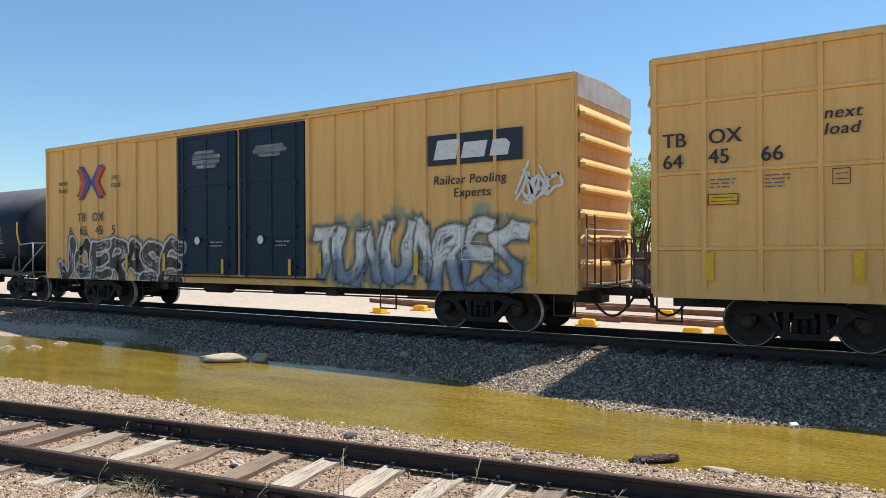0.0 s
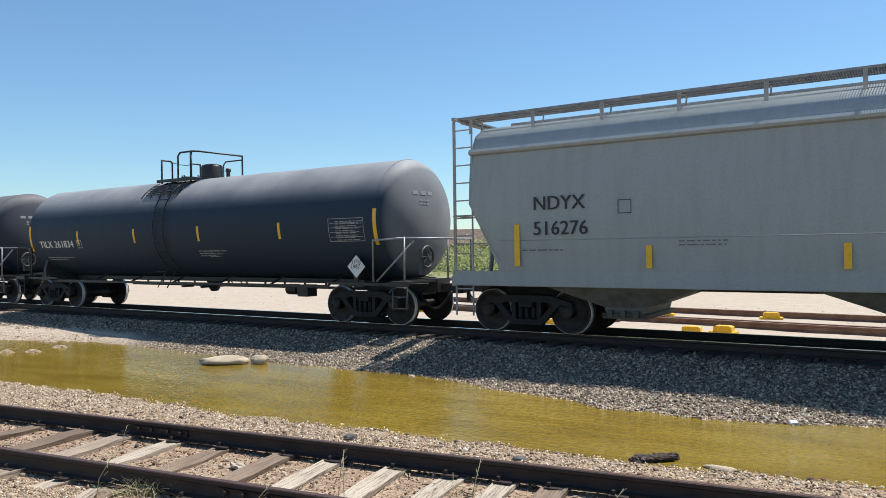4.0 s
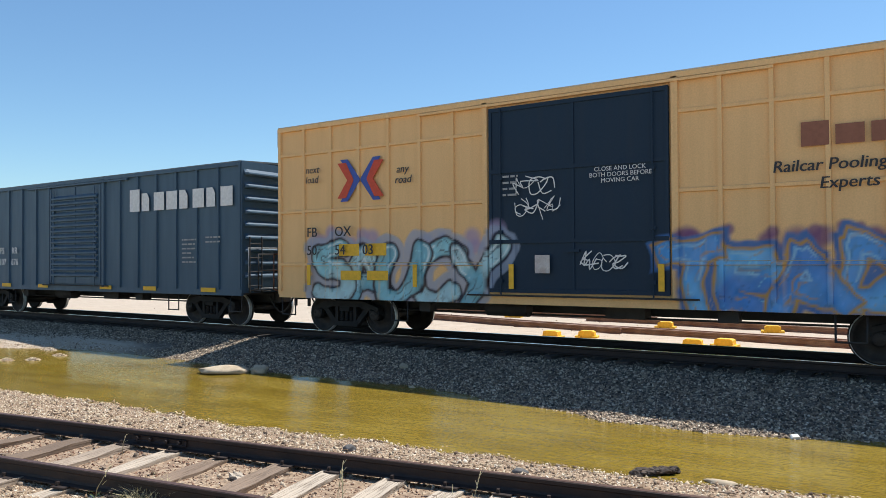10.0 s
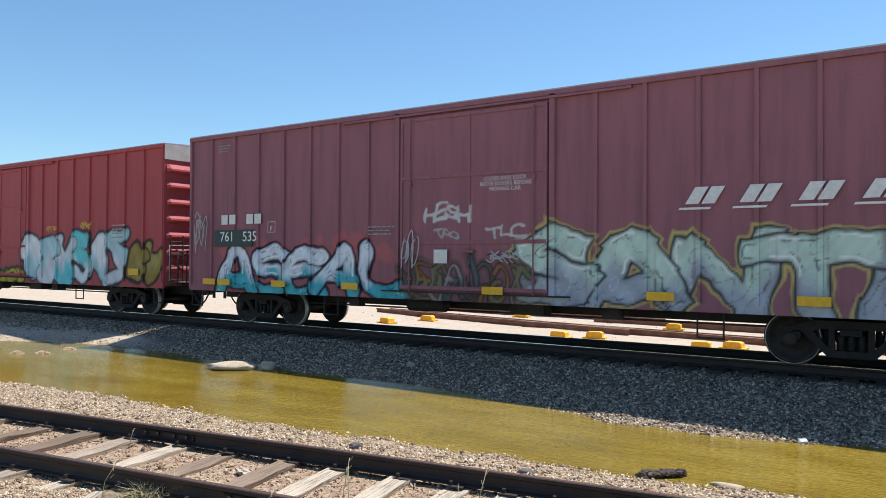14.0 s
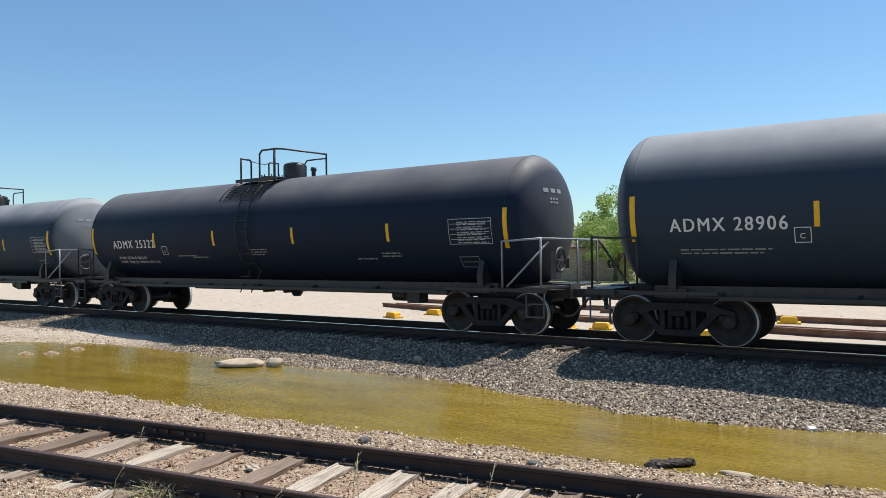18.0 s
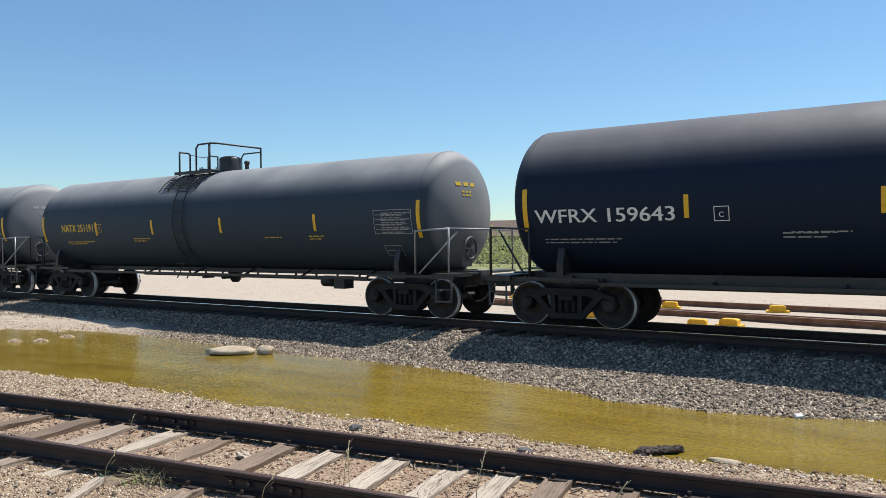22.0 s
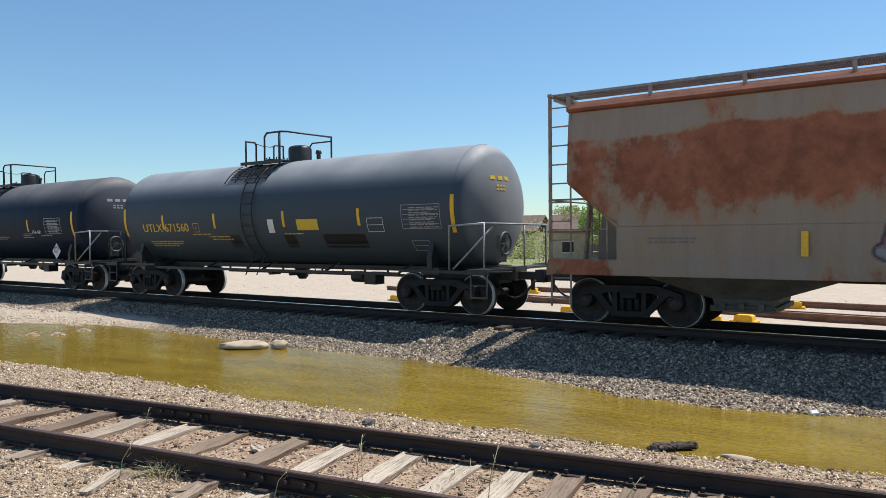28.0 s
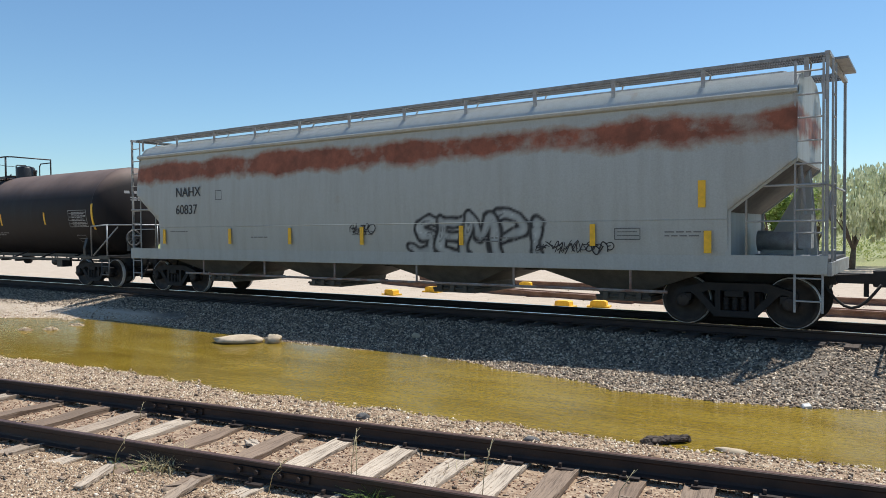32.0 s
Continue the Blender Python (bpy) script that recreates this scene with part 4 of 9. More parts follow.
def boxcar(i, label, paint, top, doors, door_paint, tags=(), inset=0.66, truck=3.1, pitch=0.93, grid=(), roof="roofgalv", end_paint=None,
           slats=False, ends=7, bottom=0.86, cap=True):
    car, e = car_root("boxcar", i, label)
    half = e + inset
    y = -1.545
    colour = spray(tags) if tags else None
    mat = MAT[paint]
    running_gear(car, e, half - truck)
    # core, with plain far side
    part("body", painted_shape(Shape().box((0, 0, (bottom + 0.18 + top - 0.05) / 2), (2 * e - 0.02, 3.06, top - bottom - 0.23))), mat, car)
    d0, d1 = doors[0][0], doors[-1][1]
    fine = min(top - 0.2, max([2.5] + [t["box"][3] + 0.4 for t in tags])) if tags else 1.3
    step = 0.032 if tags else 0.5
    for x0, x1 in ((-e, d0), (d1, e)):
        me = painted(wall_grid(x0, x1, y, bottom + 0.16, top - 0.1, fine, step), colour)
        part("side_sheet", me, mat, car)
    # doors with their own frames and bars
    for k, (x0, x1) in enumerate(doors):
        me = painted(wall_grid(x0 + 0.04, x1 - 0.04, y - 0.05, bottom + 0.26, top - 0.22, fine, step), colour)
        door = part("door", me, MAT[door_paint], car, "plug door")
        part("door_back", painted_shape(Shape().box(((x0 + x1) / 2, y - 0.02, (bottom + top) / 2 + 0.02), (x1 - x0 - 0.09, 0.05, top - bottom - 0.5))), MAT[door_paint], door)
        if slats:
            for j in range(15):
                z = bottom + 0.55 + j * (top - bottom - 1.1) / 14
                part("slat", stored(("slat", round(x1 - x0, 2)), lambda: painted_shape(Shape().prism(
                    [(y - 0.045, -0.075), (y - 0.12, -0.05), (y - 0.12, 0.0), (y - 0.045, 0.075)], -(x1 - x0) / 2 + 0.2, (x1 - x0) / 2 - 0.2, "x")),
                    MAT[door_paint]), MAT[door_paint], door, "", ((x0 + x1) / 2, 0, z))
        else:
            for z in (bottom + 0.30, bottom + 1.30, bottom + 2.75, top - 0.27):
                part("door_bar", stored(("door_bar", round(x1 - x0, 2), door_paint), lambda: painted_shape(Shape().box((0, 0, 0), (x1 - x0 - 0.1, 0.03, 0.08))),
                                        MAT[door_paint]), MAT[door_paint], door, "", ((x0 + x1) / 2, y - 0.062, z))
        for xx in (x0 + 0.08, (x0 + x1) / 2, x1 - 0.08):
            me = rib_mesh(xx, y - 0.045, bottom + 0.27, top - 0.23, 0.07, 0.03, colour, step)
            part("door_post", me, MAT[door_paint], door)
        rod = Shape()
        for xx in (x0 + 0.33, x1 - 0.33):
            rod.tube((xx, y - 0.10, bottom + 0.2), (xx, y - 0.10, top - 0.25), 0.017, 6)
            for zz in (bottom + 0.5, bottom + 1.5, bottom + 2.6):
                rod.box((xx, y - 0.09, zz), (0.09, 0.05, 0.07))
        rod.box(((x0 + x1) / 2, y - 0.1, bottom + 1.1), (0.30, 0.05, 0.05))
        part("lock_rod", painted_shape(rod), MAT[door_paint], door)
    for xx in (d0 - 0.06, d1 + 0.06):
        part("door_jamb", rib_mesh(xx, y, bottom + 0.17, top - 0.08, 0.13, 0.07, colour, step), mat, car)
    rail = Shape().box(((d0 + d1) / 2, y - 0.085, bottom + 0.20), (1.25 * (d1 - d0), 0.05, 0.035))
    part("door_rail", rail, MAT["under"], car)
    part("door_rail", Shape().box(((d0 + d1) / 2, y - 0.06, top - 0.15), ((d1 - d0) * 1.9, 0.07, 0.05)), mat, car)
    # posts
    xs = []
    n = max(1, round((d0 + e) / pitch))
    xs += [-e + 0.05] + [-e + (d0 + e) * k / n for k in range(1, n)]
    n = max(1, round((e - d1) / pitch))
    xs += [d1 + (e - d1) * k / n for k in range(1, n)] + [e - 0.05]
    for x in xs:
        part("rib", rib_mesh(x, y, bottom + 0.17, top - 0.1, 0.085, 0.055, colour, step), mat, car)
    for z in grid:
        for x0, x1 in ((-e, d0), (d1, e)):
            bar = part("cross_bar", painted_shape(Shape().prism([(y + 0.01, z - 0.045), (y - 0.042, z - 0.030), (y - 0.042, z + 0.030), (y + 0.01, z + 0.045)], x0, x1, "x")), mat, car)
            part("bar_face", painted(wall_grid(x0, x1, y - 0.045, z - 0.030, z + 0.030, z + 0.030, step), colour), mat, bar)
    # sill, top chord, roof
    part("side_sill", painted(wall_grid(-e, e, y - 0.022, bottom + 0.02, bottom + 0.185, bottom + 0.185, step), colour), mat, car)
    for sy in (-1, 1):
        part("sill_flange", painted_shape(Shape().box((0, sy * (-y - 0.018), bottom + 0.10), (2 * e, 0.074, 0.162))), mat, car)
    part("top_chord", painted_shape(Shape().box((0, y - 0.02, top - 0.06), (2 * e, 0.10, 0.10)).box((0, -y + 0.02, top - 0.06), (2 * e, 0.10, 0.10))), mat, car)
    rf = Shape()
    rf.prism([(-1.60, top - 0.01), (-1.60, top + 0.02), (0, top + 0.11), (1.60, top + 0.02), (1.60, top - 0.01), (0, top + 0.05)], -e, e, "x")
    roof_ob = part("roof", rf, MAT[roof], car, "zinc roof" if roof == "roofgalv" else "")
    seam = stored(("roof_seam", round(top, 2)), lambda: Shape().prism(
        [(-1.40, top + 0.03), (-1.36, top + 0.06), (0, top + 0.15), (1.36, top + 0.06), (1.40, top + 0.03), (0, top + 0.10)], -0.05, 0.05, "x"), MAT[roof])
    for k in range(14):
        part("roof_seam", seam, MAT[roof], roof_ob, "", (-e + 0.35 + k * (2 * e - 0.7) / 13, 0, 0))
    # ends
    ep = MAT[end_paint or paint]
    for d in (-1, 1):
        plate = part("end_wall", painted_shape(Shape().box((d * (e + 0.005), 0, (bottom + top) / 2 + 0.05), (0.05, 3.14, top - bottom - 0.08))), ep, car)
        if cap:
            part("end_cap", Shape().box((d * (e + 0.04), 0, top - 0.23), (0.03, 3.13, 0.46)), MAT["endcap"], plate, "chalky bare end cap")
        gap = (top - bottom - (0.85 if cap else 0.5)) / ends
        me = stored(("end_rib", round(gap, 2), end_paint or paint), lambda: painted_shape(corrugation(0, 1.50, 0.11, gap * 0.52)), ep)
        for k in range(ends):
            o = part("end_rib", me, ep, plate, "", (d * (e + 0.03), 0, bottom + 0.42 + gap * (k + 0.4)))
            if d < 0:
                o.rotation_euler = (0, 0, math.pi)
    # ladders, steps, brake gear and under frame
    for d in (-1, 1):
        gear = "brake_rust" if paint.startswith("ttx") else "under"
        ladder(car, d * (e + 0.16), d * -1.2, 0.95, 2.45, gear, 0.42, "y")
        guard = Shape().pipe([(d * (e + 0.42), -1.35, 1.06), (d * (e + 0.42), -1.35, 1.98), (d * (e + 0.42), 1.35, 1.98), (d * (e + 0.42), 1.35, 1.06)], 0.020, 6)
        guard.pipe([(d * (e + 0.42), -1.35, 1.55), (d * (e + 0.42), 1.35, 1.55)], 0.016, 6)
        for gy in (-1.35, -0.45, 0.45, 1.35):
            guard.tube((d * (e + 0.42), gy, 1.06), (d * (e + 0.05), gy, 1.0), 0.02, 6)
            guard.tube((d * (e + 0.42), gy, 1.06), (d * (e + 0.42), gy, 1.98), 0.016, 6)
        part("end_guard", guard, MAT[gear], car, "pipe guard over the brake platform")
        part("grab_iron", Shape().pipe([(d * (e + 0.16), -1.45, 1.1), (d * (e + 0.16), -1.45, 2.15), (d * (e + 0.16), 1.0, 2.15)], 0.016), MAT["greyfit"] if d > 0 else MAT[gear], car)
        part("step", Shape().pipe([(d * (e - 0.05), -1.5, bottom + 0.1), (d * (e - 0.05), -1.5, 0.45), (d * (e - 0.5), -1.5, 0.45), (d * (e - 0.5), -1.5, bottom + 0.1)], 0.018), MAT["under"], car)
        part("crossover_step", Shape().box((d * (e + 0.22), 0, 1.06), (0.28, 2.4, 0.03)), MAT["grate"], car)
    brake = Shape()
    brake.lathe([(-0.05, 0.26), (-0.03, 0.29), (0.0, 0.26), (-0.03, 0.23)], "x", 16, (e + 0.30, 0.35, 1.75), close=True)
    brake.box((e + 0.20, 0.35, 1.7), (0.12, 0.3, 0.5)).tube((e + 0.2, 0.35, 1.5), (e + 0.2, 0.35, 0.9), 0.02)
    part("hand_brake", brake, MAT[gear], car)
    under = Shape().box((0, 0, bottom - 0.05), (2 * e, 0.5, 0.36)).box((0, 0, bottom + 0.1), (2 * e - 0.1, 2.9, 0.12))
    under.box((0.9, -0.7, 0.74), (0.8, 0.4, 0.26)).tube((-2.2, -0.85, 0.74), (-1.2, -0.85, 0.74), 0.17, 12)
    under.box((2.9, -1.1, 0.74), (0.35, 0.3, 0.2)).box((-3.6, -1.15, 0.74), (0.3, 0.25, 0.2))
    under.tube((-half + truck, -0.7, 0.62), (half - truck, -0.7, 0.62), 0.022, 6)
    for xx in (-4.4, 4.6):
        under.pipe([(xx, -1.45, bottom), (xx, -1.45, 0.42), (xx + 0.45, -1.45, 0.42), (xx + 0.45, -1.45, bottom)], 0.018)
    part("underframe", under, MAT["under"], car)
    return car, e, y - 0.056


def painted_shape(s, colour=None):
    """A mesh with a bare layer of spray, for paints that look one up."""
    return painted(s.mesh("piece"), colour)


def strips(car, xs, z, y, tall=0.5, wide=0.11):
    for x in xs:
        slab(car, x, z, wide, tall, "yellow", y, label="yellow reflective strip")


def flats(car, xs, z, y, wide=0.55, tall=0.13):
    for x in xs:
        slab(car, x, z, wide, tall, "yellow", y, label="yellow reflective strip")


def crossed_arrows(car, x, z, w, h, y):
    """A sign of two bent arrows that meet: a blue band with a red one nested at the outer side of each."""
    for ink, out in (("blueink", 0.44), ("redink", 0.50)):
        for d in (-1, 1):
            s = Shape()
            for e in (-1, 1):
                top, wide, tip = (0.5, 0.16, 0.01) if ink == "blueink" else (0.42, 0.19, 0.15)
                s.prism([(x + d * out * w, z + e * top * h), (x + d * (out - wide) * w, z + e * top * h), (x + d * tip * w, z + e * 0.03 * h), (x + d * tip * w, z),
                         (x + d * (tip + 0.13) * w, z)], y - (0.002 if ink == "blueink" else 0.010), y + 0.006)
            part("sign", s, MAT[ink], car)


def block_word(car, x, z, w, h, n, ink, y, holes=(), slant=0.0, name="word_mark"):
    """A word mark as plain shapes of its size: plain blocks."""
    pitch = w / n
    for k in range(n):
        a = x + k * pitch
        b = a + pitch * 0.82
        hh = h if k == 0 or n == 2 else h * 0.80
        outline = [(a, z), (b, z), (b, z + hh), (a, z + hh)]
        if k in holes:
            b -= 0.25 * (b - a)
            outline = [(a, z), (b, z), (b, z + 0.7 * hh), (b - 0.3 * (b - a), z + hh), (a, z + hh)]
        s = Shape()
        s.prism([(px + slant * (pz - z), pz) for px, pz in outline], y, y + 0.005)
        part(name, s, MAT[ink], car)


def disc(car, x, z, r, ink, y, name="round_mark", ring=0.0):
    s = Shape()
    n = 28
    k = len(s.v)
    if ring:
        s.lathe([(y, r), (y, r - ring)], "y", n, (x, 0, z))
        s.s = [False] * len(s.f)
    else:
        s.v += [(x + r * math.cos(2 * math.pi * j / n), y, z + r * math.sin(2 * math.pi * j / n)) for j in range(n)]
        s.face(range(k, k + n))
    return part(name, s, MAT[ink], car)


# ---- tank cars ----
TANK_R, TANK_LOW = 1.50, 1.04


def tank_car(i, label, paint, mark, ink="whiteink", r=TANK_R, small=0, mark_x=None, mark_end=None, mark_z=2.02, mark_h=0.22, load=(),
             placard=False, dome="round", ends_text=True, stripes=None, big=None, deck_x=-0.3, box_x=None, table_x=None, skirt=False, box_dz=0.0):
    car, e = car_root("tank_car", i, label)
    half, zc = e + 0.77, TANK_LOW + r
    bend = (r, zc)
    running_gear(car, e, e - 1.30)
    # shell in rings, with dished heads
    prof = [(-e, 0.001)] + [(-e + 0.62 * (1 - math.cos(k * math.pi / 20)), r * math.sin(k * math.pi / 20) ** 0.86) for k in range(1, 11)]
    prof = prof + [(-x, q) for x, q in reversed(prof)]
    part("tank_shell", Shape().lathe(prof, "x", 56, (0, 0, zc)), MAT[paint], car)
    for x in (-e + 0.62, e - 0.62):
        part("weld_band", stored(("weld_band", round(r, 2), paint), lambda: Shape().lathe([(-0.03, r), (-0.025, r + 0.003), (0.025, r + 0.003), (0.03, r)], "x", 56), MAT[paint]),
             MAT[paint], car, "", (x, 0, zc))
    # saddles and stub sills
    for d in (-1, 1):
        s = Shape()
        x = d * (half - 2.07)
        s.box((x, 0, 1.0), (0.5, 2.7, 0.16))
        for sy in (-1, 1):
            s.prism([(sy * 1.36, 1.02), (sy * 1.38, 1.30), (sy * 1.28, 1.62), (sy * 1.05, 1.35), (sy * 0.8, 1.02)], x - 0.07, x + 0.07, "x")
        s.box((d * (half - 1.75), 0, 0.93), (2.6, 0.55, 0.32))
        part("bolster", s, MAT["fitting"], car)
        # end platform with its rails
        pl = Shape().box((d * (half - 0.72), 0, 1.04), (0.5, 3.0, 0.05)).box((d * (half - 0.72), -1.5, 1.0), (0.6, 0.04, 0.1))
        plat = part("end_platform", pl, MAT["fitting"], car)
        rl = Shape()
        xo = d * (half - 0.55)
        rl.pipe([(d * (half - 1.45), -1.48, 1.05), (d * (half - 1.45), -1.48, 2.02), (xo, -1.48, 2.06), (xo, -1.48, 1.05)], 0.024, 7)
        rl.pipe([(xo, -1.48, 2.06), (xo, 1.48, 2.06), (xo, 1.48, 1.05)], 0.024, 7)
        rl.tube((d * (half - 1.35), -1.48, 1.06), (xo, -1.1, 2.0), 0.022, 7)
        rl.tube((xo, 0.35, 2.06), (xo, 0.35, 1.05), 0.022, 7)
        part("handrail", rl, MAT["pale_pipe"] if d > 0 else MAT["fitting"], plat, "bent pipe handrail")
        st = Shape().pipe([(d * (half - 0.5), -1.46, 1.0), (d * (half - 0.5), -1.46, 0.45), (d * (half - 0.9), -1.46, 0.45), (d * (half - 0.9), -1.46, 1.0)], 0.02)
        st.pipe([(d * (half - 0.5), -1.46, 0.72), (d * (half - 0.9), -1.46, 0.72)], 0.016)
        part("step", st, MAT["pipe"], plat)
        sc = Shape().prism([(d * (half - 2.9), 1.03), (d * (half - 0.5), 1.03), (d * (half - 0.5), 0.95), (d * (half - 2.9), 0.97)], -1.44, -1.38)
        part("side_sill", sc, MAT["fitting"], car)
    # hand brake on the leading head
    hb = Shape().lathe([(-0.03, 0.25), (0, 0.28), (0.03, 0.25), (0, 0.22)], "x", 16, (e + 0.22, -0.55, 1.62), close=True)
    for k in range(4):
        a = k * math.pi / 4
        hb.tube((e + 0.22, -0.55 - 0.25 * math.cos(a), 1.62 - 0.25 * math.sin(a)), (e + 0.22, -0.55 + 0.25 * math.cos(a), 1.62 + 0.25 * math.sin(a)), 0.012, 5)
    hb.box((e + 0.12, -0.55, 1.5), (0.12, 0.25, 0.6))
    part("hand_brake", hb, MAT["pipe"], car, "round brake wheel")
    # low side rails with posts
    for side in (-1, 1):
        sr = Shape().box((0, side * 1.40, 0.92), (2 * half - 5.8, 0.035, 0.07))
        if side > 0:
            sr.box((0, 1.40, 0.70), (2 * half - 5.8, 0.04, 0.07))
        low = part("side_rail", sr, MAT["fitting"], car)
        if skirt and side < 0:
            part("side_beam", Shape().box((0, -1.18, 1.02), (2 * half - 3.4, 0.10, 0.22)).box((0, -1.24, 0.93), (2 * half - 3.4, 0.14, 0.03)), MAT["fitting"], car, "long black side beam under the tank")
        n = max(3, int((2 * half - 5.8) / (1.9 if side < 0 else 0.85)))
        for k in range(n + 1):
            x = -half + 2.95 + k * (2 * half - 5.9) / n
            zt = zc - math.sqrt(max(0.01, r * r - 1.2 * 1.2))
            part("rail_post", stored(("rail_post", round(r, 2)), lambda: Shape().tube((0, 0, 0.93), (0, 0.55, 1.14), 0.028, 6), MAT["fitting"]) if side < 0 else
                 stored(("rail_post_far", round(r, 2)), lambda: Shape().tube((0, 0, 0.70), (0, 0, 0.93), 0.035, 6).tube((0, 0, 0.93), (0, -0.55, 1.14), 0.035, 6), MAT["fitting"]),
                 MAT["fitting"], low, "", (x, side * 1.40, 0))
    # bottom outlet
    ou = Shape().lathe([(0.62, 0.10), (0.70, 0.16), (0.85, 0.18), (1.0, 0.30), (1.12, 0.34)], "z", 14, (0.15, 0, 0))
    ou.tube((0.15, -0.5, 0.78), (0.15, 0.5, 0.78), 0.05, 8).box((-0.35, -0.6, 0.82), (0.12, 0.35, 0.12))
    ou.tube((-half + 3.2, -0.75, 0.86), (half - 3.2, -0.75, 0.86), 0.022, 6).box((0, 0, 1.0), (2 * half - 5.0, 0.9, 0.12))
    ou.box((half - 4.0, -1.0, 0.78), (0.35, 0.35, 0.3)).tube((half - 4.7, -0.95, 0.8), (half - 4.35, -0.95, 0.8), 0.14, 10)
    part("bottom_outlet", ou, MAT["fitting"], car)
    # top platform with railing, dome and valves
    cx, top = deck_x, zc + r
    x0, yr = cx - 1.05, 0.72

    def crest(yy):
        return zc + math.sqrt(r * r - yy * yy)
    deck = Shape()
    for sy in (-1, 1):
        deck.box((x0 + 0.70, sy * 0.62, top - 0.03), (1.62, 0.34, 0.04)).box((x0 + 0.70, sy * 0.80, top - 0.05), (1.66, 0.03, 0.09))
    deck.box((x0 + 0.15, 0, top + 0.02), (0.40, 1.0, 0.03))
    platform = part("top_platform", deck, MAT["fitting"], car)
    for sy in (-1, 1):
        a = [(0, sy * (0.55 + 0.13 * j), crest(0.55 + 0.13 * j) + 0.012) for j in range(6)]
        for k in range(5):
            part("strap", stored(("strap_t", sy, round(r, 3)), lambda: Shape().pipe(a, 0.02, 5), MAT["fitting"]), MAT["fitting"], platform, "", (x0 - 0.35 + 0.42 * k, 0, 0))
    for k in range(6):
        yy = 0.86 + 0.062 * k
        part("slat", stored(("slat_t",), lambda: Shape().box((0, 0, 0), (1.50, 0.035, 0.028)), MAT["fitting"]), MAT["fitting"], platform, "", (x0 + 0.60, -yy, crest(yy) + 0.07))
    zl, zr_ = top + 0.60, top + 0.77
    rl = Shape()
    rl.pipe([(x0, -yr, top - 0.12), (x0, -yr, zl), (x0, -yr + 0.33, zl), (x0, -yr + 0.38, zl - 0.06), (x0, -yr + 0.38, top - 0.05)], 0.027, 7)
    rl.pipe([(x0, -yr + 0.38, zl - 0.03), (x0, -0.05, zl - 0.07), (x0, 0.20, zl - 0.07), (x0, yr - 0.38, zl - 0.03)], 0.012, 5)
    rl.pipe([(x0, yr - 0.38, top - 0.05), (x0, yr - 0.38, zl - 0.06), (x0, yr - 0.33, zl), (x0, yr, zl), (x0, yr, top - 0.12)], 0.024, 7)
    rl.pipe([(x0 + 0.78, -yr, top - 0.10), (x0 + 0.78, -yr, zr_ - 0.10), (x0 + 0.88, -yr, zr_), (x0 + 1.42, -yr, zr_), (x0 + 1.56, -yr + 0.14, zr_), (x0 + 1.98, yr, zr_ - 0.05), (x0 + 1.98, yr, top - 0.12)], 0.027, 7)
    rl.tube((x0 + 1.38, -yr, zr_), (x0 + 1.38, -yr, top - 0.16), 0.036, 7)
    rl.pipe([(x0 + 1.98, yr, zl), (x0 + 1.22, yr, zl), (x0 + 1.12, yr, zl - 0.10), (x0 + 1.12, yr, top - 0.12)], 0.022, 7)
    part("railing", rl, MAT["fitting"], platform, "bent pipe safety railing")
    dm = Shape()
    if dome == "flat":
        dm.lathe([(top - 0.15, 0.30), (top + 0.10, 0.30), (top + 0.13, 0.27), (top + 0.16, 0.001)], "z", 20, (cx + 0.40, 0, 0))
    else:
        dm.lathe([(top - 0.15, 0.33), (top + 0.34, 0.33), (top + 0.40, 0.30), (top + 0.44, 0.18), (top + 0.45, 0.001)], "z", 22, (cx + 0.40, 0, 0))
    part("valve_dome", dm, MAT["fitting"], platform, "round protective housing")
    mw = Shape().lathe([(top - 0.12, 0.28), (top + 0.05, 0.28), (top + 0.05, 0.32), (top + 0.10, 0.32), (top + 0.12, 0.001)], "z", 20, (cx - 0.55, 0, 0))
    for k in range(8):
        a = k * math.pi / 4
        mw.tube((cx - 0.55 + 0.29 * math.cos(a), 0.29 * math.sin(a), top + 0.05), (cx - 0.55 + 0.29 * math.cos(a), 0.29 * math.sin(a), top + 0.16), 0.02, 5)
    part("manway", mw, MAT["fitting"], platform)
    part("relief_valve", Shape().lathe([(top - 0.1, 0.06), (top + 0.16, 0.06), (top + 0.17, 0.09), (top + 0.26, 0.07), (top + 0.27, 0.001)], "z", 10, (cx + 1.12, 0, 0)), MAT["fitting"], platform)
    # ladder that hugs the shell
    for side in (-1, 1):
        lad = Shape()
        for dx in (-0.22, 0.22):
            arc = [(cx - 0.15 + dx, side * (r + 0.07) * math.sin(a), zc + (r + 0.07) * math.cos(a)) for a in [0.55 + 0.17 * k for k in range(12)]]
            lad.pipe(arc + [(cx - 0.15 + dx, side * (r - 0.1), 0.78)], 0.018, 6)
        ld = part("ladder", lad, MAT["fitting"], car)
        for k in range(10):
            a = 0.62 + 0.2 * k
            p = ((r + 0.07) * math.sin(a), zc + (r + 0.07) * math.cos(a)) if a < 2.35 else (r - 0.1, zc - 1.2 - 0.26 * (a - 2.35) / 0.2)
            part("rung", stored(("rung_t",), lambda: Shape().tube((-0.22, 0, 0), (0.22, 0, 0), 0.015, 5), MAT["fitting"]), MAT["fitting"], ld, "", (cx - 0.15, side * p[0], p[1]))
    # reflectors
    for x, tall, z in zip(big or (0.62 - e, e - 0.62), (0.85, 0.85), (zc - 0.20, zc - 0.20)):
        slab(car, x, z, 0.10, tall, "yellow", 0, bend, label="yellow reflective strip")
    full = half > 7.5
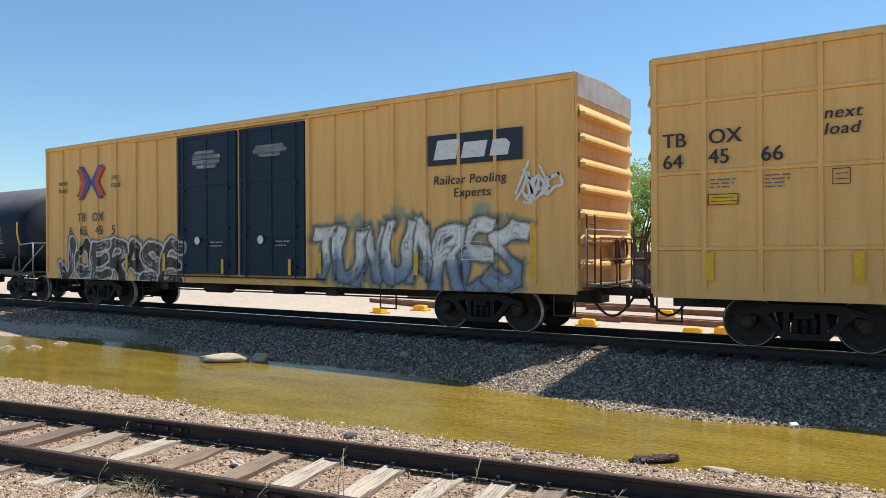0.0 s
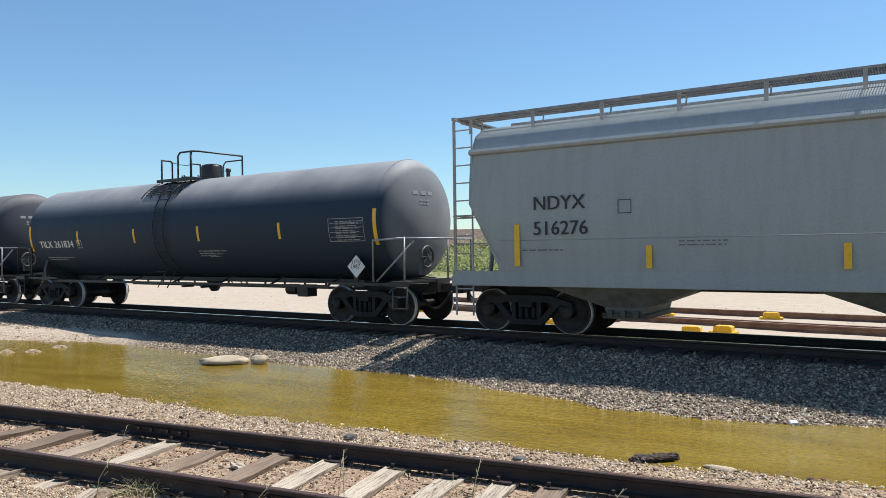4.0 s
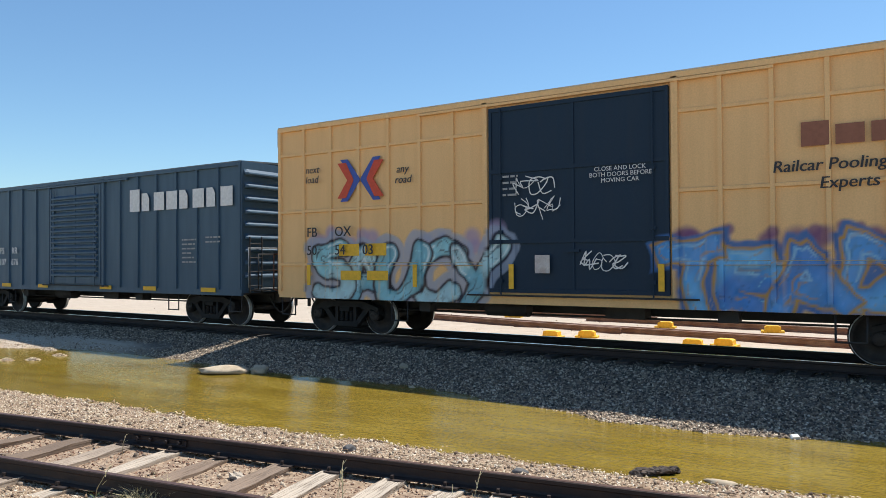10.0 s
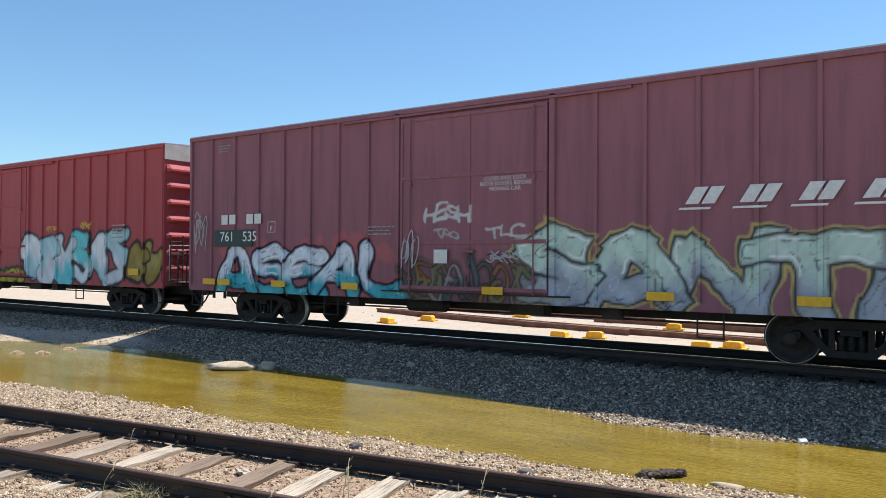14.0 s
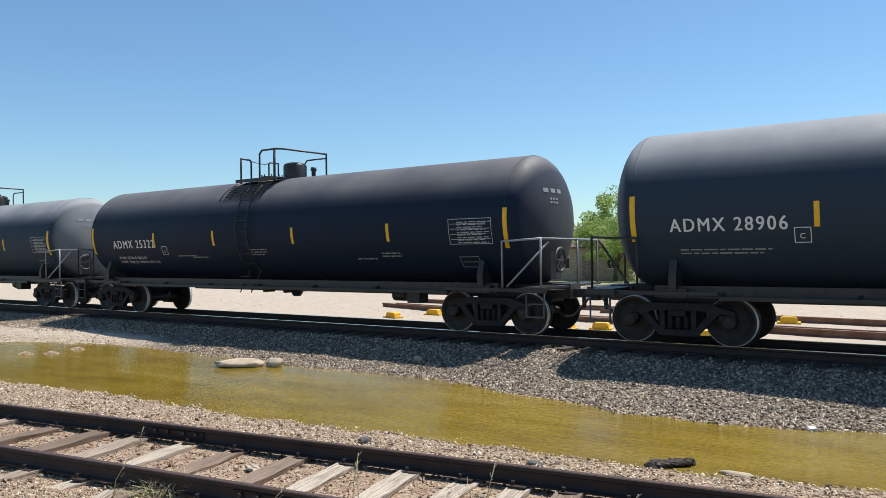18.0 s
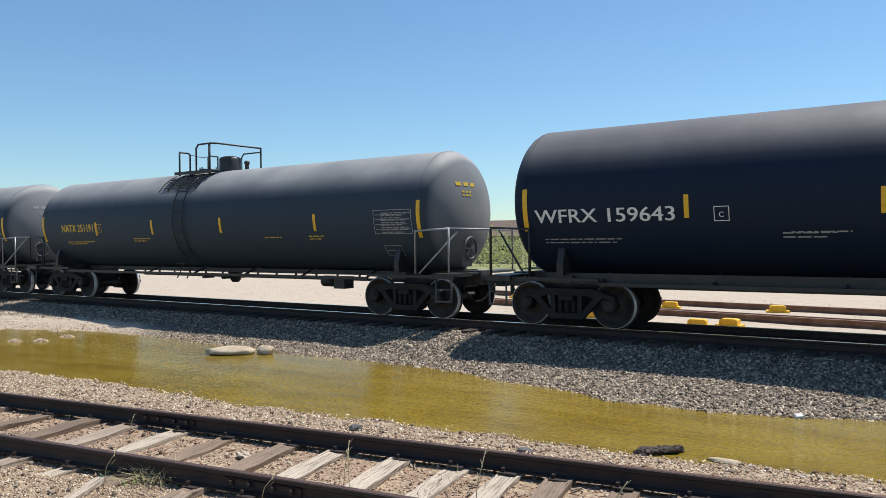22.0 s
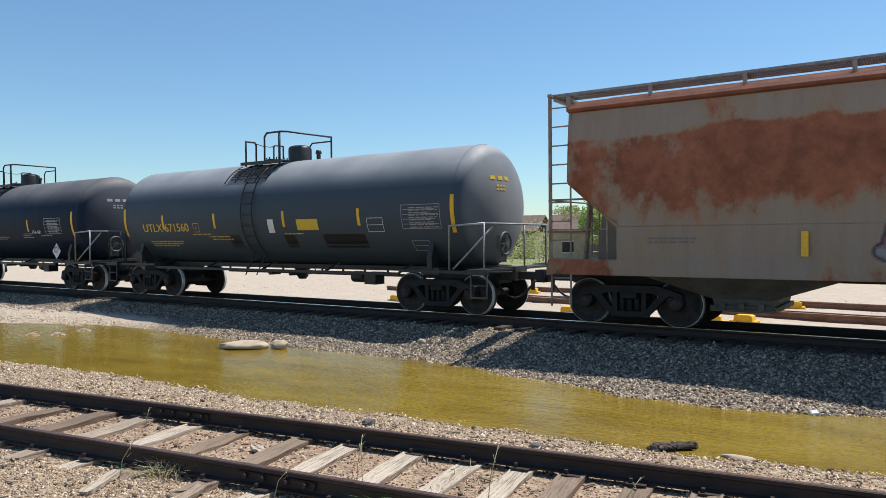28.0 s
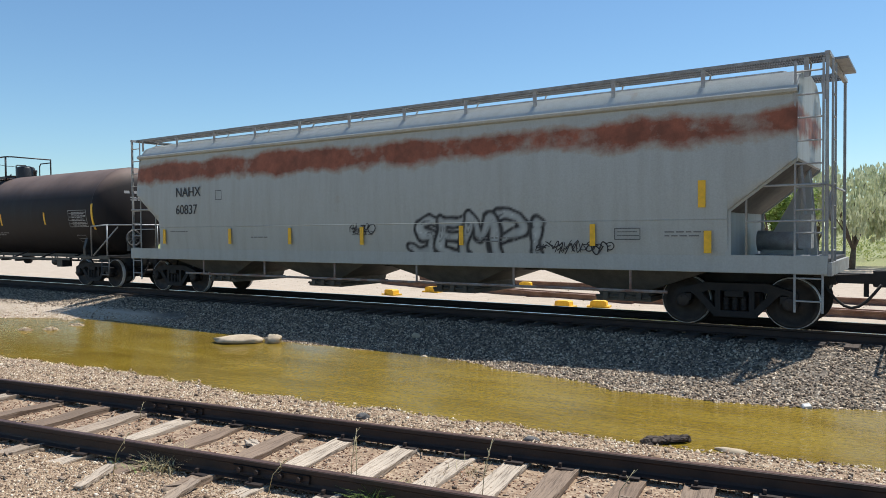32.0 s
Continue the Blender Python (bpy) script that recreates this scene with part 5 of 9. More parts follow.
    for x in stripes or ([-half * 0.525, -half * 0.19, half * 0.14, half * 0.495] if full else [-half * 0.45, half * 0.02, half * 0.38]):
        slab(car, x, zc - 0.22, 0.085, 0.42, "yellow", 0, bend, label="yellow reflective strip")
    # writing
    mx = -e + 1.15 if mark_x is None else mark_x
    mark_end = mx + 2.0 if mark_end is None else mark_end
    letters(car, mark, mx, mark_z, mark_h, ink, 0, bend, 1.22 if mark.startswith("ADMX") else 1.0, width=mark_end - mx)
    for k, line in enumerate(load):
        letters(car, line, mx + 0.10, mark_z - 0.34 - 0.13 * k, 0.075, ink, 0, bend, width=0.056 * len(line))
    if not load:
        bars(car, mx + 0.95, mark_z - 0.36, 1.6, 0.13 + 0.07 * (small % 2), 2 + small % 2, ink, 0, bend, i)
    bx = mark_end + 0.35 if box_x is None else box_x
    frame_mark(car, bx, mark_z + 0.10 + box_dz, 0.26, 0.26, ink, 0, bend)
    letters(car, "C", bx - 0.05, mark_z + 0.04 + box_dz, 0.09, ink, 0, bend)
    tx = e - 1.50 if table_x is None else table_x
    table_ink = "paleink" if paint == "tank_a" else "dimink"
    frame_mark(car, tx, zc - 0.25, 1.10, 0.56, table_ink, 0, bend, 5, "data_table")
    bars(car, tx + 0.1, zc - 0.27, 0.85, 0.5, 9, table_ink, 0, bend, i + 40)
    rng = random.Random(i)
    for k in range(3 + small):
        bars(car, rng.uniform(-0.45, 0.55) * half, zc - rng.uniform(0.55, 0.85), rng.uniform(0.5, 1.0), *rng.choice(((0.07, 1), (0.14, 2), (0.2, 3))), ink, 0, bend, i * 7 + k)
    if not placard:
        frame_mark(car, tx - 0.15, zc - 0.92, 0.5, 0.24, "dimink", 0, bend, 2)
    else:
        pz, px = zc - 1.13, tx + 0.30
        yp = -1.47
        s = Shape().prism([(px - 0.27, pz), (px, pz - 0.27), (px + 0.27, pz), (px, pz + 0.27)], yp, yp + 0.012)
        pk = part("placard", s, MAT["whiteink"], car, "white diamond hazard placard")
        part("holder", Shape().box((px, yp + 0.03, pz), (0.30, 0.02, 0.30)).tube((px, yp + 0.03, pz + 0.1), (px, -1.15, pz + 0.1), 0.02, 6), MAT["fitting"], pk)
        letters(pk, placard, px - 0.17, pz - 0.05, 0.10, "blackink", yp - 0.004)
        for k in range(5):
            slab(pk, px - 0.12 + 0.06 * k, pz + 0.14 - 0.02 * abs(k - 2), 0.022, 0.09, "blackink", yp - 0.003, None, name="stripe")
    if ends_text:
        def head_x(yy, zz):
            q = min(0.999, (math.hypot(yy, zz) / r) ** (1 / 0.86))
            return e - 0.62 * (1 - math.sqrt(1 - q * q)) + 0.006
        for w, dz, h in ((0.72, 0.62, 0.09), (0.34, 0.44, 0.045), (0.34, 0.36, 0.045)):
            s = Shape()
            for k in range(9):
                yy = -0.30 - w / 2 + w * k / 8
                s.v += [(head_x(yy, dz - h / 2), yy, zc + dz - h / 2), (head_x(yy, dz + h / 2), yy, zc + dz + h / 2)]
            for k in range(8):
                if k % 3 != 2:
                    s.face((2 * k, 2 * k + 2, 2 * k + 3, 2 * k + 1))
            part("end_lettering", s, MAT["dimink" if ink == "whiteink" else ink], car)
    return car, e, bend


# ---- covered hopper cars ----
def hopper_side(z, sill, shoulder, bulge, turn):
    """Half-width of a hopper at height z; turn draws the upper side in towards the roof."""
    t = (z - sill) / (shoulder - sill)
    return 1.42 + bulge * math.sin(math.pi * min(1, t * 0.85 + 0.1)) - turn * max(0.0, (z - 2.7) / 1.5) ** 2.2


def hopper_section(x, z_start, knee, z_knee, rise, sill, shoulder, crown, bulge, turn):
    """Half-outline of the body at x: raised underneath past the knee."""
    low = sill
    if abs(x) > knee:
        low = z_start + (abs(x) - knee) * rise
        low = min(low, z_knee)
    pts = [(0.0, low), (1.40, low)]
    for k in range(11):
        z = sill + 0.12 + (shoulder - 0.20 - sill) * k / 10
        pts.append((hopper_side(z, sill, shoulder, bulge, turn), max(z, low)))
    edge = hopper_side(shoulder, sill, shoulder, bulge, turn)
    pts += [(edge, shoulder), (edge * 0.86, shoulder + (crown - shoulder) * 0.55), (edge * 0.6, shoulder + (crown - shoulder) * 0.88), (0.0, crown)]
    return pts


def hopper_car(i, label, paint, fit, mark=None, number=None, ink="blackink", tags=(), bays=4, knee_in=2.35, z_knee=2.75, sill=1.12, shoulder=4.30, crown=4.56,
               bulge=0.14, inset=0.52, board=4.63, mark_x=None, mark_z=2.9, dark_end=True, z_start=1.14, turn=0.0, bay_x=None, bay_w=None, mark_w=None, number_w=None, lip=None):
    car, e = car_root("hopper_car", i, label)
    half = e + inset
    body_e = e - 0.45
    knee = body_e - knee_in
    rise = (z_knee - z_start) / knee_in
    colour = spray(tags) if tags else None
    running_gear(car, e, half - 2.05)
    fit_m = MAT[fit]
    # body lofted along the car
    xs = [-body_e] + [-body_e + knee_in * k / 8 for k in range(1, 8)] + [-knee - 0.002]
    mid = list(np.linspace(-knee, knee, 31))
    xs = xs + mid + [-x for x in reversed(xs)]
    rows = [hopper_section(x, z_start, knee, z_knee, rise, sill, shoulder, crown, bulge, turn) for x in xs]
    s = Shape()
    m = len(rows[0])
    for x, row in zip(xs, rows):
        s.v += [(x, y, z) for y, z in row] + [(x, -y, z) for y, z in row]
    for k in range(len(xs) - 1):
        a, b = k * 2 * m, (k + 1) * 2 * m
        for j in range(m - 1):
            s.face((a + j, a + j + 1, b + j + 1, b + j), j > 1)
            s.face((a + m + j, b + m + j, b + m + j + 1, a + m + j + 1), j > 1)
    for a in (0, (len(xs) - 1) * 2 * m):
        s.face([a + j for j in range(m)] + [a + m + j for j in reversed(range(m))])
    me = s.mesh("body")
    part("body", painted(me, None), MAT[paint], car)
    # side skin, fine enough to carry the sprayed paint

    def side_y(z):
        return -hopper_side(z, sill, shoulder, bulge, turn) - 0.006
    ze = shoulder - 0.10
    fine = min(ze, max([1.3] + [t["box"][3] + 0.35 for t in tags]))
    skin = wall_grid(-knee, knee, 0, sill + 0.13, ze, fine, 0.032 if tags else 0.20, side_y)
    part("side_sheet", painted(skin, colour), MAT[paint], car)
    for z in (2.08, 3.0) if turn else (1.95,):
        part("seam", painted_shape(Shape().pipe([(-knee, side_y(z), z), (knee, side_y(z), z)], 0.009, 5)), MAT[paint], car)
    # end slopes behind a corner plate; a dark added sheet paints in their shade
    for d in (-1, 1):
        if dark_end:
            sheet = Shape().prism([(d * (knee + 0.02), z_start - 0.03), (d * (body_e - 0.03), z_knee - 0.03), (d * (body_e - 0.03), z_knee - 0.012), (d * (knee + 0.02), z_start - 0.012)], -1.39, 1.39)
            part("slope_sheet", sheet, MAT["bay"], car, "dark sheet painting in the shade under the end slope")
        for sy in (-1, 1) if dark_end else ():
            tri = Shape().prism([(d * (knee - 0.05), z_start + 0.04), (d * body_e, z_knee + 0.02), (d * body_e, z_knee - 0.05), (d * (knee + 0.05), z_start - 0.02), (d * (knee + 0.05), sill + 0.2), (d * (knee - 0.05), sill + 0.2)], sy * 1.47, sy * 1.51)
            part("slope_edge", painted_shape(tri), MAT[paint], car)
        # upright plate added to close the open triangle so it looks dark
        part("centre_web", painted_shape(Shape().prism([(d * (knee + 0.2), sill + 0.16), (d * (body_e - 0.05), z_knee - 0.1), (d * (body_e + 0.1), sill + 0.16)], 0.25, 0.29)), MAT[paint], car)
        if not dark_end:
            def oval(u, v, a, b_):
                return [(u + a * math.sin(k * math.pi / 8), v - b_ * math.cos(k * math.pi / 8)) for k in range(17)]
            u = d * (body_e - 0.32)
            hole = [(u, sill + 0.15)] + [(p, q) for p, q in oval(u, 1.86, 0.13, 0.24)] + [(u + d * 0.001, sill + 0.15)]
            part("corner_sheet", painted_shape(Shape().prism([(d * (knee - 0.1), sill + 0.15), (d * (knee - 0.1), z_start + 0.1), (d * (body_e - 0.02), z_knee + 0.05), (d * (body_e - 0.02), sill + 0.15), (u + d * 0.002, sill + 0.15)] + hole[1:-1][::-1 if d > 0 else 1] + [(u, sill + 0.15)], -1.465, -1.43)), MAT[paint], car)
            face = [(-1.46, sill + 0.15), (-0.551, sill + 0.15)] + oval(-0.55, 1.80, 0.24, 0.30)[::-1] + [(-0.549, sill + 0.15), (1.46, sill + 0.15), (1.46, z_knee + 0.05), (-1.46, z_knee + 0.05)]
            part("end_sheet", painted_shape(Shape().prism(face, d * (body_e + 0.02), d * (body_e + 0.05), "x")), MAT[paint], car)
    # lip along the roof edge
    for sy in () if turn else (-1, 1):
        part("roof_lip", painted_shape(Shape().prism([(sy * 1.44, shoulder - 0.10), (sy * 1.53, shoulder - 0.07), (sy * 1.55, shoulder - 0.02), (sy * 1.50, shoulder + 0.04), (sy * 1.38, shoulder + 0.06), (sy * 1.38, shoulder - 0.05)], -body_e, body_e, "x")), MAT[lip or paint], car)
    # side sill
    for sy in (-1, 1):
        part("side_sill", painted_shape(Shape().box((0, sy * 1.47, sill + 0.05), (2 * e, 0.06, 0.30)).box((0, sy * 1.42, sill - 0.09), (2 * e, 0.12, 0.04))), MAT[paint], car)
    part("underframe", Shape().box((e - 1.2, 0, 0.92), (2.4, 0.55, 0.3)).box((1.2 - e, 0, 0.92), (2.4, 0.55, 0.3)).box((0, 0, 1.0), (2 * knee, 0.5, 0.2)), MAT["under"], car)
    # discharge bays
    span = 2 * knee - 0.2
    wide = span / bays
    for x in bay_x or [-span / 2 + wide * (k + 0.5) for k in range(bays)]:
        s = Shape()
        top_w, low_w = bay_w or wide * 0.49, 0.42 if not bay_w else 0.30
        for z, w, q in ((sill - 0.02, top_w, 1.40), (0.60, low_w + 0.1, 0.95), (0.40, low_w + 0.06, 0.90)):
            s.v += [(x - w, -q, z), (x + w, -q, z), (x + w, q, z), (x - w, q, z)]
        for a in (0, 4):
            for j in range(4):
                s.face((a + j, a + (j + 1) % 4, a + 4 + (j + 1) % 4, a + 4 + j))
        s.face((8, 9, 10, 11))
        # outlets of pale cars wear a darkened copy of their paint as shade
        bay = part("outlet_bay", painted_shape(s), MAT["bay_shaded"] if paint in ("hop_grey", "hop_white") else MAT["bay"], car, "tapered discharge outlet")
        gw = low_w + 0.14
        g = Shape().box((x, 0, 0.42), (2 * gw, 1.9, 0.09)).tube((x - gw, -0.97, 0.46), (x + gw, -0.97, 0.46), 0.03, 6)
        for dx in (-0.6 * gw, 0, 0.6 * gw):
            g.box((x + dx, -0.99, 0.48), (0.1, 0.1, 0.12))
        part("gate", g, MAT["bay"], bay)
    # roof walk of open grating on both edges
    for sy in (-1, 1):
        y0 = sy * 0.98
        w = Shape()
        for dy in (-0.30, -0.1, 0.1, 0.30):
            w.box((0, y0 + dy, board), (2 * e, 0.015, 0.045))
        walk_way = part("roof_walk", w, MAT["grate"], car, "open grating roof walk")
        bar = Shape()
        n = int(2 * e / 0.042)
        for k in range(n):
            bar.box((-e + (k + 0.5) * 2 * e / n, y0, board), (0.014, 0.60, 0.03))
        part("grating", bar, MAT["grate"], walk_way)
        n = 12
        for k in range(n):
            x = -e + 0.35 + k * (2 * e - 0.7) / (n - 1)
            br = stored(("bracket", sy, fit, round(board, 2), round(shoulder, 2)), lambda: Shape().box((0, sy * 1.26, board - 0.17), (0.07, 0.03, 0.36)).pipe(
                [(0, sy * 1.25, board - 0.03), (0, sy * 0.72, board - 0.03), (0, sy * 0.9, shoulder + 0.28)], 0.018, 5), fit_m)
            part("bracket", br, fit_m, walk_way, "", (x, 0, 0))
    hatch = Shape()
    hatch.prism([(-0.34, crown - 0.02), (-0.34, crown + 0.08), (0, crown + 0.13), (0.34, crown + 0.08), (0.34, crown - 0.02)], -body_e + 0.4, body_e - 0.4, "x")
    part("roof_hatch", hatch, fit_m, car, "long trough hatch")
    # end frames, ladders, platforms
    for d in (-1, 1):
        xe = d * (e - 0.02)
        for sy in (-1, 1):
            part("corner_post", Shape().box((xe, sy * 1.42, (sill + board) / 2), (0.05, 0.05, board - sill)), fit_m, car)
        part("end_beam", Shape().box((xe, 0, board - 0.02), (0.08, 2.9, 0.06)), fit_m, car)
        part("end_sill", Shape().box((xe, 0, sill - 0.02), (0.16, 2.9, 0.22)), fit_m, car)
        part("end_walk", Shape().box((d * (e + 0.05), 0, board + 0.01), (0.34, 1.5, 0.04)), MAT["grate"], car, "open grating end walk")
        ladder(car, d * (e - 0.28), -1.47, sill - 0.75, board - 0.1, fit, 0.42, "x")
        ladder(car, d * (e + 0.05), d * -1.1, sill + 0.1, board - 0.1, fit, 0.42, "y")
        lo = Shape()
        lo.pipe([(d * (e - 1.25), -1.48, sill + 0.2), (d * (e - 1.25), -1.48, 2.5), (xe, -1.48, 2.5)], 0.02, 6)
        lo.pipe([(d * (e - 1.25), -1.48, 1.9), (xe, -1.48, 1.9)], 0.016, 6)
        lo.pipe([(xe, -1.48, 2.5), (xe, 1.48, 2.5)], 0.018, 6)
        part("grab_rail", lo, fit_m, car)
        part("end_floor", Shape().box((d * (e - 0.75), 0, sill + 0.12), (1.5, 2.86, 0.05)), MAT["under"], car)
        for sy in (-0.55, 0.55):
            part("slope_strut", Shape().tube((d * (body_e - 0.1), sy, z_knee), (d * (e - 0.4), sy, sill + 0.1), 0.05, 6), fit_m, car)
    tankx = e - 0.9
    air = Shape().tube((tankx - 0.5, 0.35, sill + 0.42), (tankx + 0.3, 0.35, sill + 0.42), 0.2, 14).box((tankx + 0.45, -0.45, sill + 0.6), (0.2, 0.35, 0.6))
    air.lathe([(-0.03, 0.26), (0, 0.29), (0.03, 0.26), (0, 0.23)], "x", 16, (e - 0.05, -0.45, sill + 1.05), close=True)
    part("brake_gear", air, fit_m, car)
    # writing
    mx = -knee + 0.5 if mark_x is None else mark_x
    if mark:
        yy = min(side_y(mark_z), side_y(mark_z + 0.28)) - 0.012
        letters(car, mark, mx, mark_z, 0.27, ink, yy, width=mark_w)
        letters(car, number, mx, mark_z - 0.50, 0.27, ink, min(side_y(mark_z - 0.5), side_y(mark_z - 0.2)) - 0.012, width=number_w)
        frame_mark(car, mx + 1.9, mark_z, 0.26, 0.26, ink, yy)
    rng = random.Random(i * 3)
    for k in range(5):
        x = -knee + 1.0 + k * (2 * knee - 2) / 4 + rng.uniform(-0.3, 0.3)
        z = rng.uniform(1.55, 1.85)
        bars(car, x, z, rng.uniform(0.6, 1.1), *rng.choice(((0.08, 1), (0.14, 2))), ink, side_y(z) - 0.012, None, i * 11 + k)
    return car, knee, side_y


# ---- ground: one sheet with ballast bank, ditch and siding bed ----
SIDE_TURN = radians(8.98)
WATER_Z = -0.60


def siding_y(x):
    return 6.062 + 0.1580 * x


def smooth(a, b, t):
    t = np.clip((t - a) / (b - a), 0, 1)
    return t * t * (3 - 2 * t)


def wave(x, y):
    return 0.5 * np.sin(1.7 * x + 0.6 * y) + 0.3 * np.sin(3.9 * x - 2.1 * y + 1) + 0.2 * np.sin(0.6 * x + 5.3 * y)


def height(x, y):
    """Ground height for arrays x, y."""
    near = np.interp(x, [-40, -22, -15, -13.5, -12, -10.2, -9, -8, -7, -6, -5.15, -4.3, -3.55, -2.9, -2.4, -1.8, -1.2, -0.5, 6, 30],
                     [6.0, 6.4, 6.9, 7.1, 7.25, 7.3, 7.25, 7.32, 7.5, 7.6, 7.66, 7.8, 7.8, 7.85, 7.95, 8.08, 8.17, 8.33, 8.6, 11.5]) + 0.05 * wave(1.8 * x, 0) + 0.035 * np.sin(7 * x)
    far = np.interp(x, [-40, -26, -22, -21, -19.7, -17.3, -14.5, -13, -11.5, -9.7, -7.6, -6.4, -5.9, -4.9, -4.0, -3.4, -2.6, -2.0, -1.3, -0.5, 6, 30],
                    [9.0, 9.6, 10.2, 10.7, 11.3, 11.5, 11.4, 11.3, 11.15, 11.28, 11.35, 11.0, 10.85, 10.75, 10.42, 10.37, 10.38, 10.48, 10.68, 11.04, 11.1, 11.1]) + 0.04 * wave(1.4 * x, 3) + 0.03 * np.sin(5.3 * x)
    bank = np.where(y < LINE_Y, -0.24 - 0.36 * np.clip((13.30 - y) / np.maximum(0.5, 13.30 - far), 0, None), -0.24)
    bank = np.where(y > LINE_Y + 1.75, -0.24 - 0.28 * np.clip((y - LINE_Y - 1.75) / 1.0, 0, 1), bank)
    shore = -0.60 + 0.085 * np.clip((near - y) / np.maximum(0.5, near - siding_y(x) - 1.0), None, 1)
    dip = -0.60 - 0.14 * np.minimum(np.clip((y - near) / 0.7, 0, 1), np.clip((far - y) / 0.7, 0, 1))
    z = np.where(y < near, shore, np.where(y > far, bank, dip))
    z = np.where(y > LINE_Y + 2.9, -0.52 + 0.03 * wave(0.3 * x, 0.4 * y), z)
    z = z + 0.045 * smooth(0.9, 1.3, siding_y(x) - y)
    for mx, my, ml, mh in ((-18.7, 9.15, 0.35, 0.12), (-18.25, 9.55, 0.40, 0.12), (-18.5, 10.35, 0.45, 0.10), (-20.0, 10.9, 0.5, 0.12)):
        z = np.where((y > near) & (y < far), np.maximum(z, -0.74 + (0.14 + mh * 0.5) * np.exp(-((x - mx) / ml) ** 2 - ((y - my) / 0.22) ** 2)), z)
    away = np.clip(np.abs(y - 12) / 100, 0, 1)
    z = z + 0.009 * wave(2.2 * x, 2.6 * y) * (1 - away)
    out = smooth(32, 60, np.abs(x + 8)) * (y < 14)
    return z * (1 - out) + out * np.where(y > 12.6, z, -0.50)


def spaced(fine0, fine1, step, far0, far1):
    a = list(np.arange(fine0, fine1 + 1e-6, step))
    d, q = step, fine1
    while q < far1:
        d *= 1.35
        q += d
        a.append(q)
    d, q = step, fine0
    while q > far0:
        d *= 1.35
        q -= d
        a.insert(0, q)
    return np.array(a)


def ground_material():
    m, t, b = nodes_of("stony_ground")
    w = coords(t)
    xyz = t.nodes.new("ShaderNodeSeparateXYZ")
    t.links.new(w, xyz.inputs[0])
    wob = noise_tex(t, w, 0.7, 5)
    fine = noise_tex(t, w, 26.0, 5, 0.7)
    mid = noise_tex(t, w, 3.0, 5)
    add = t.nodes.new("ShaderNodeMath")
    add.operation = "MULTIPLY_ADD"
    add.inputs[1].default_value = 0.9
    t.links.new(wob, add.inputs[0])
    t.links.new(xyz.outputs[1], add.inputs[2])

    def past(a, soft):
        r = node(t, "ShaderNodeMapRange")
        r.inputs[1].default_value, r.inputs[2].default_value = a, a + soft
        t.links.new(add.outputs[0], r.inputs[0])
        return r.outputs[0]
    vor = node(t, "ShaderNodeTexVoronoi", Scale=24.0)
    t.links.new(w, vor.inputs["Vector"])
    stones = ramp(t, vor.outputs["Color"], ((0.1, (0.15, 0.098, 0.062)), (0.5, (0.31, 0.215, 0.138)), (0.9, (0.50, 0.39, 0.275))))
    gravel = mix(t, 0.45, stones, ramp(t, mid, ((0.35, (0.235, 0.148, 0.092)), (0.65, (0.38, 0.28, 0.182)))))
    grey = ramp(t, vor.outputs["Color"], ((0.1, (0.06, 0.050, 0.04)), (0.5, (0.14, 0.115, 0.09)), (0.9, (0.26, 0.22, 0.17))))
    lot = mix(t, ramp(t, mid, ((0.3, (0, 0, 0)), (0.7, (1, 1, 1)))), (0.44, 0.355, 0.265), (0.53, 0.44, 0.34))
    lot = mix(t, 0.3, lot, ramp(t, fine, ((0.3, (0.6, 0.6, 0.6)), (0.7, (1.25, 1.25, 1.25)))), "MULTIPLY")
    grass = mix(t, mid, (0.16, 0.20, 0.06), (0.36, 0.33, 0.17))
    # pale dirt behind the camera is unseen and added to bounce light
    col = mix(t, past(-9.0, 4.0), lot, gravel)
    col = mix(t, past(10.6, 0.5), col, grey)
    flat = node(t, "ShaderNodeMapRange")
    flat.inputs[1].default_value, flat.inputs[2].default_value = -16.6, -18.4
    t.links.new(xyz.outputs[0], flat.inputs[0])
    shelf = t.nodes.new("ShaderNodeMath")
    shelf.operation = "MULTIPLY"
    t.links.new(flat.outputs[0], shelf.inputs[0])
    t.links.new(past(9.6, 0.6), shelf.inputs[1])
    bare = t.nodes.new("ShaderNodeMath")
    bare.operation = "SUBTRACT"
    bare.use_clamp = True
    t.links.new(shelf.outputs[0], bare.inputs[0])
    t.links.new(past(12.6, 0.5), bare.inputs[1])
    col = mix(t, bare.outputs[0], col, lot)
    col = mix(t, past(17.4, 0.8), col, lot)
    col = mix(t, past(46.0, 6.0), col, grass)
    t.links.new(col, b.inputs["Base Color"])
    b.inputs["Roughness"].default_value = 0.95
    bump(t, b, vor.outputs["Distance"], 0.6, 0.03)
    return m


def make_ground():
    xs, ys = spaced(-30.0, 4.0, 0.20, -2600, 2600), spaced(1.0, 18.0, 0.16, -2600, 2600)
    gx, gy = np.meshgrid(xs, ys)
    gz = height(gx.ravel(), gy.ravel())
    v = np.column_stack((gx.ravel(), gy.ravel(), gz))
    m = len(xs)
    k = np.arange(len(ys) - 1)[:, None] * m + np.arange(m - 1)[None, :]
    f = np.stack((k, k + 1, k + m + 1, k + m), -1).reshape(-1, 4)
    me = bpy.data.meshes.new("ground")
    me.from_pydata(v.tolist(), [], f.tolist())
    me.polygons.foreach_set("use_smooth", [True] * len(f))
    me.materials.append(ground_material())
    tagged(new("ground", me), "stony railway ground with a ditch and a bare dirt lot", "ground", kind="structure")


make_ground()


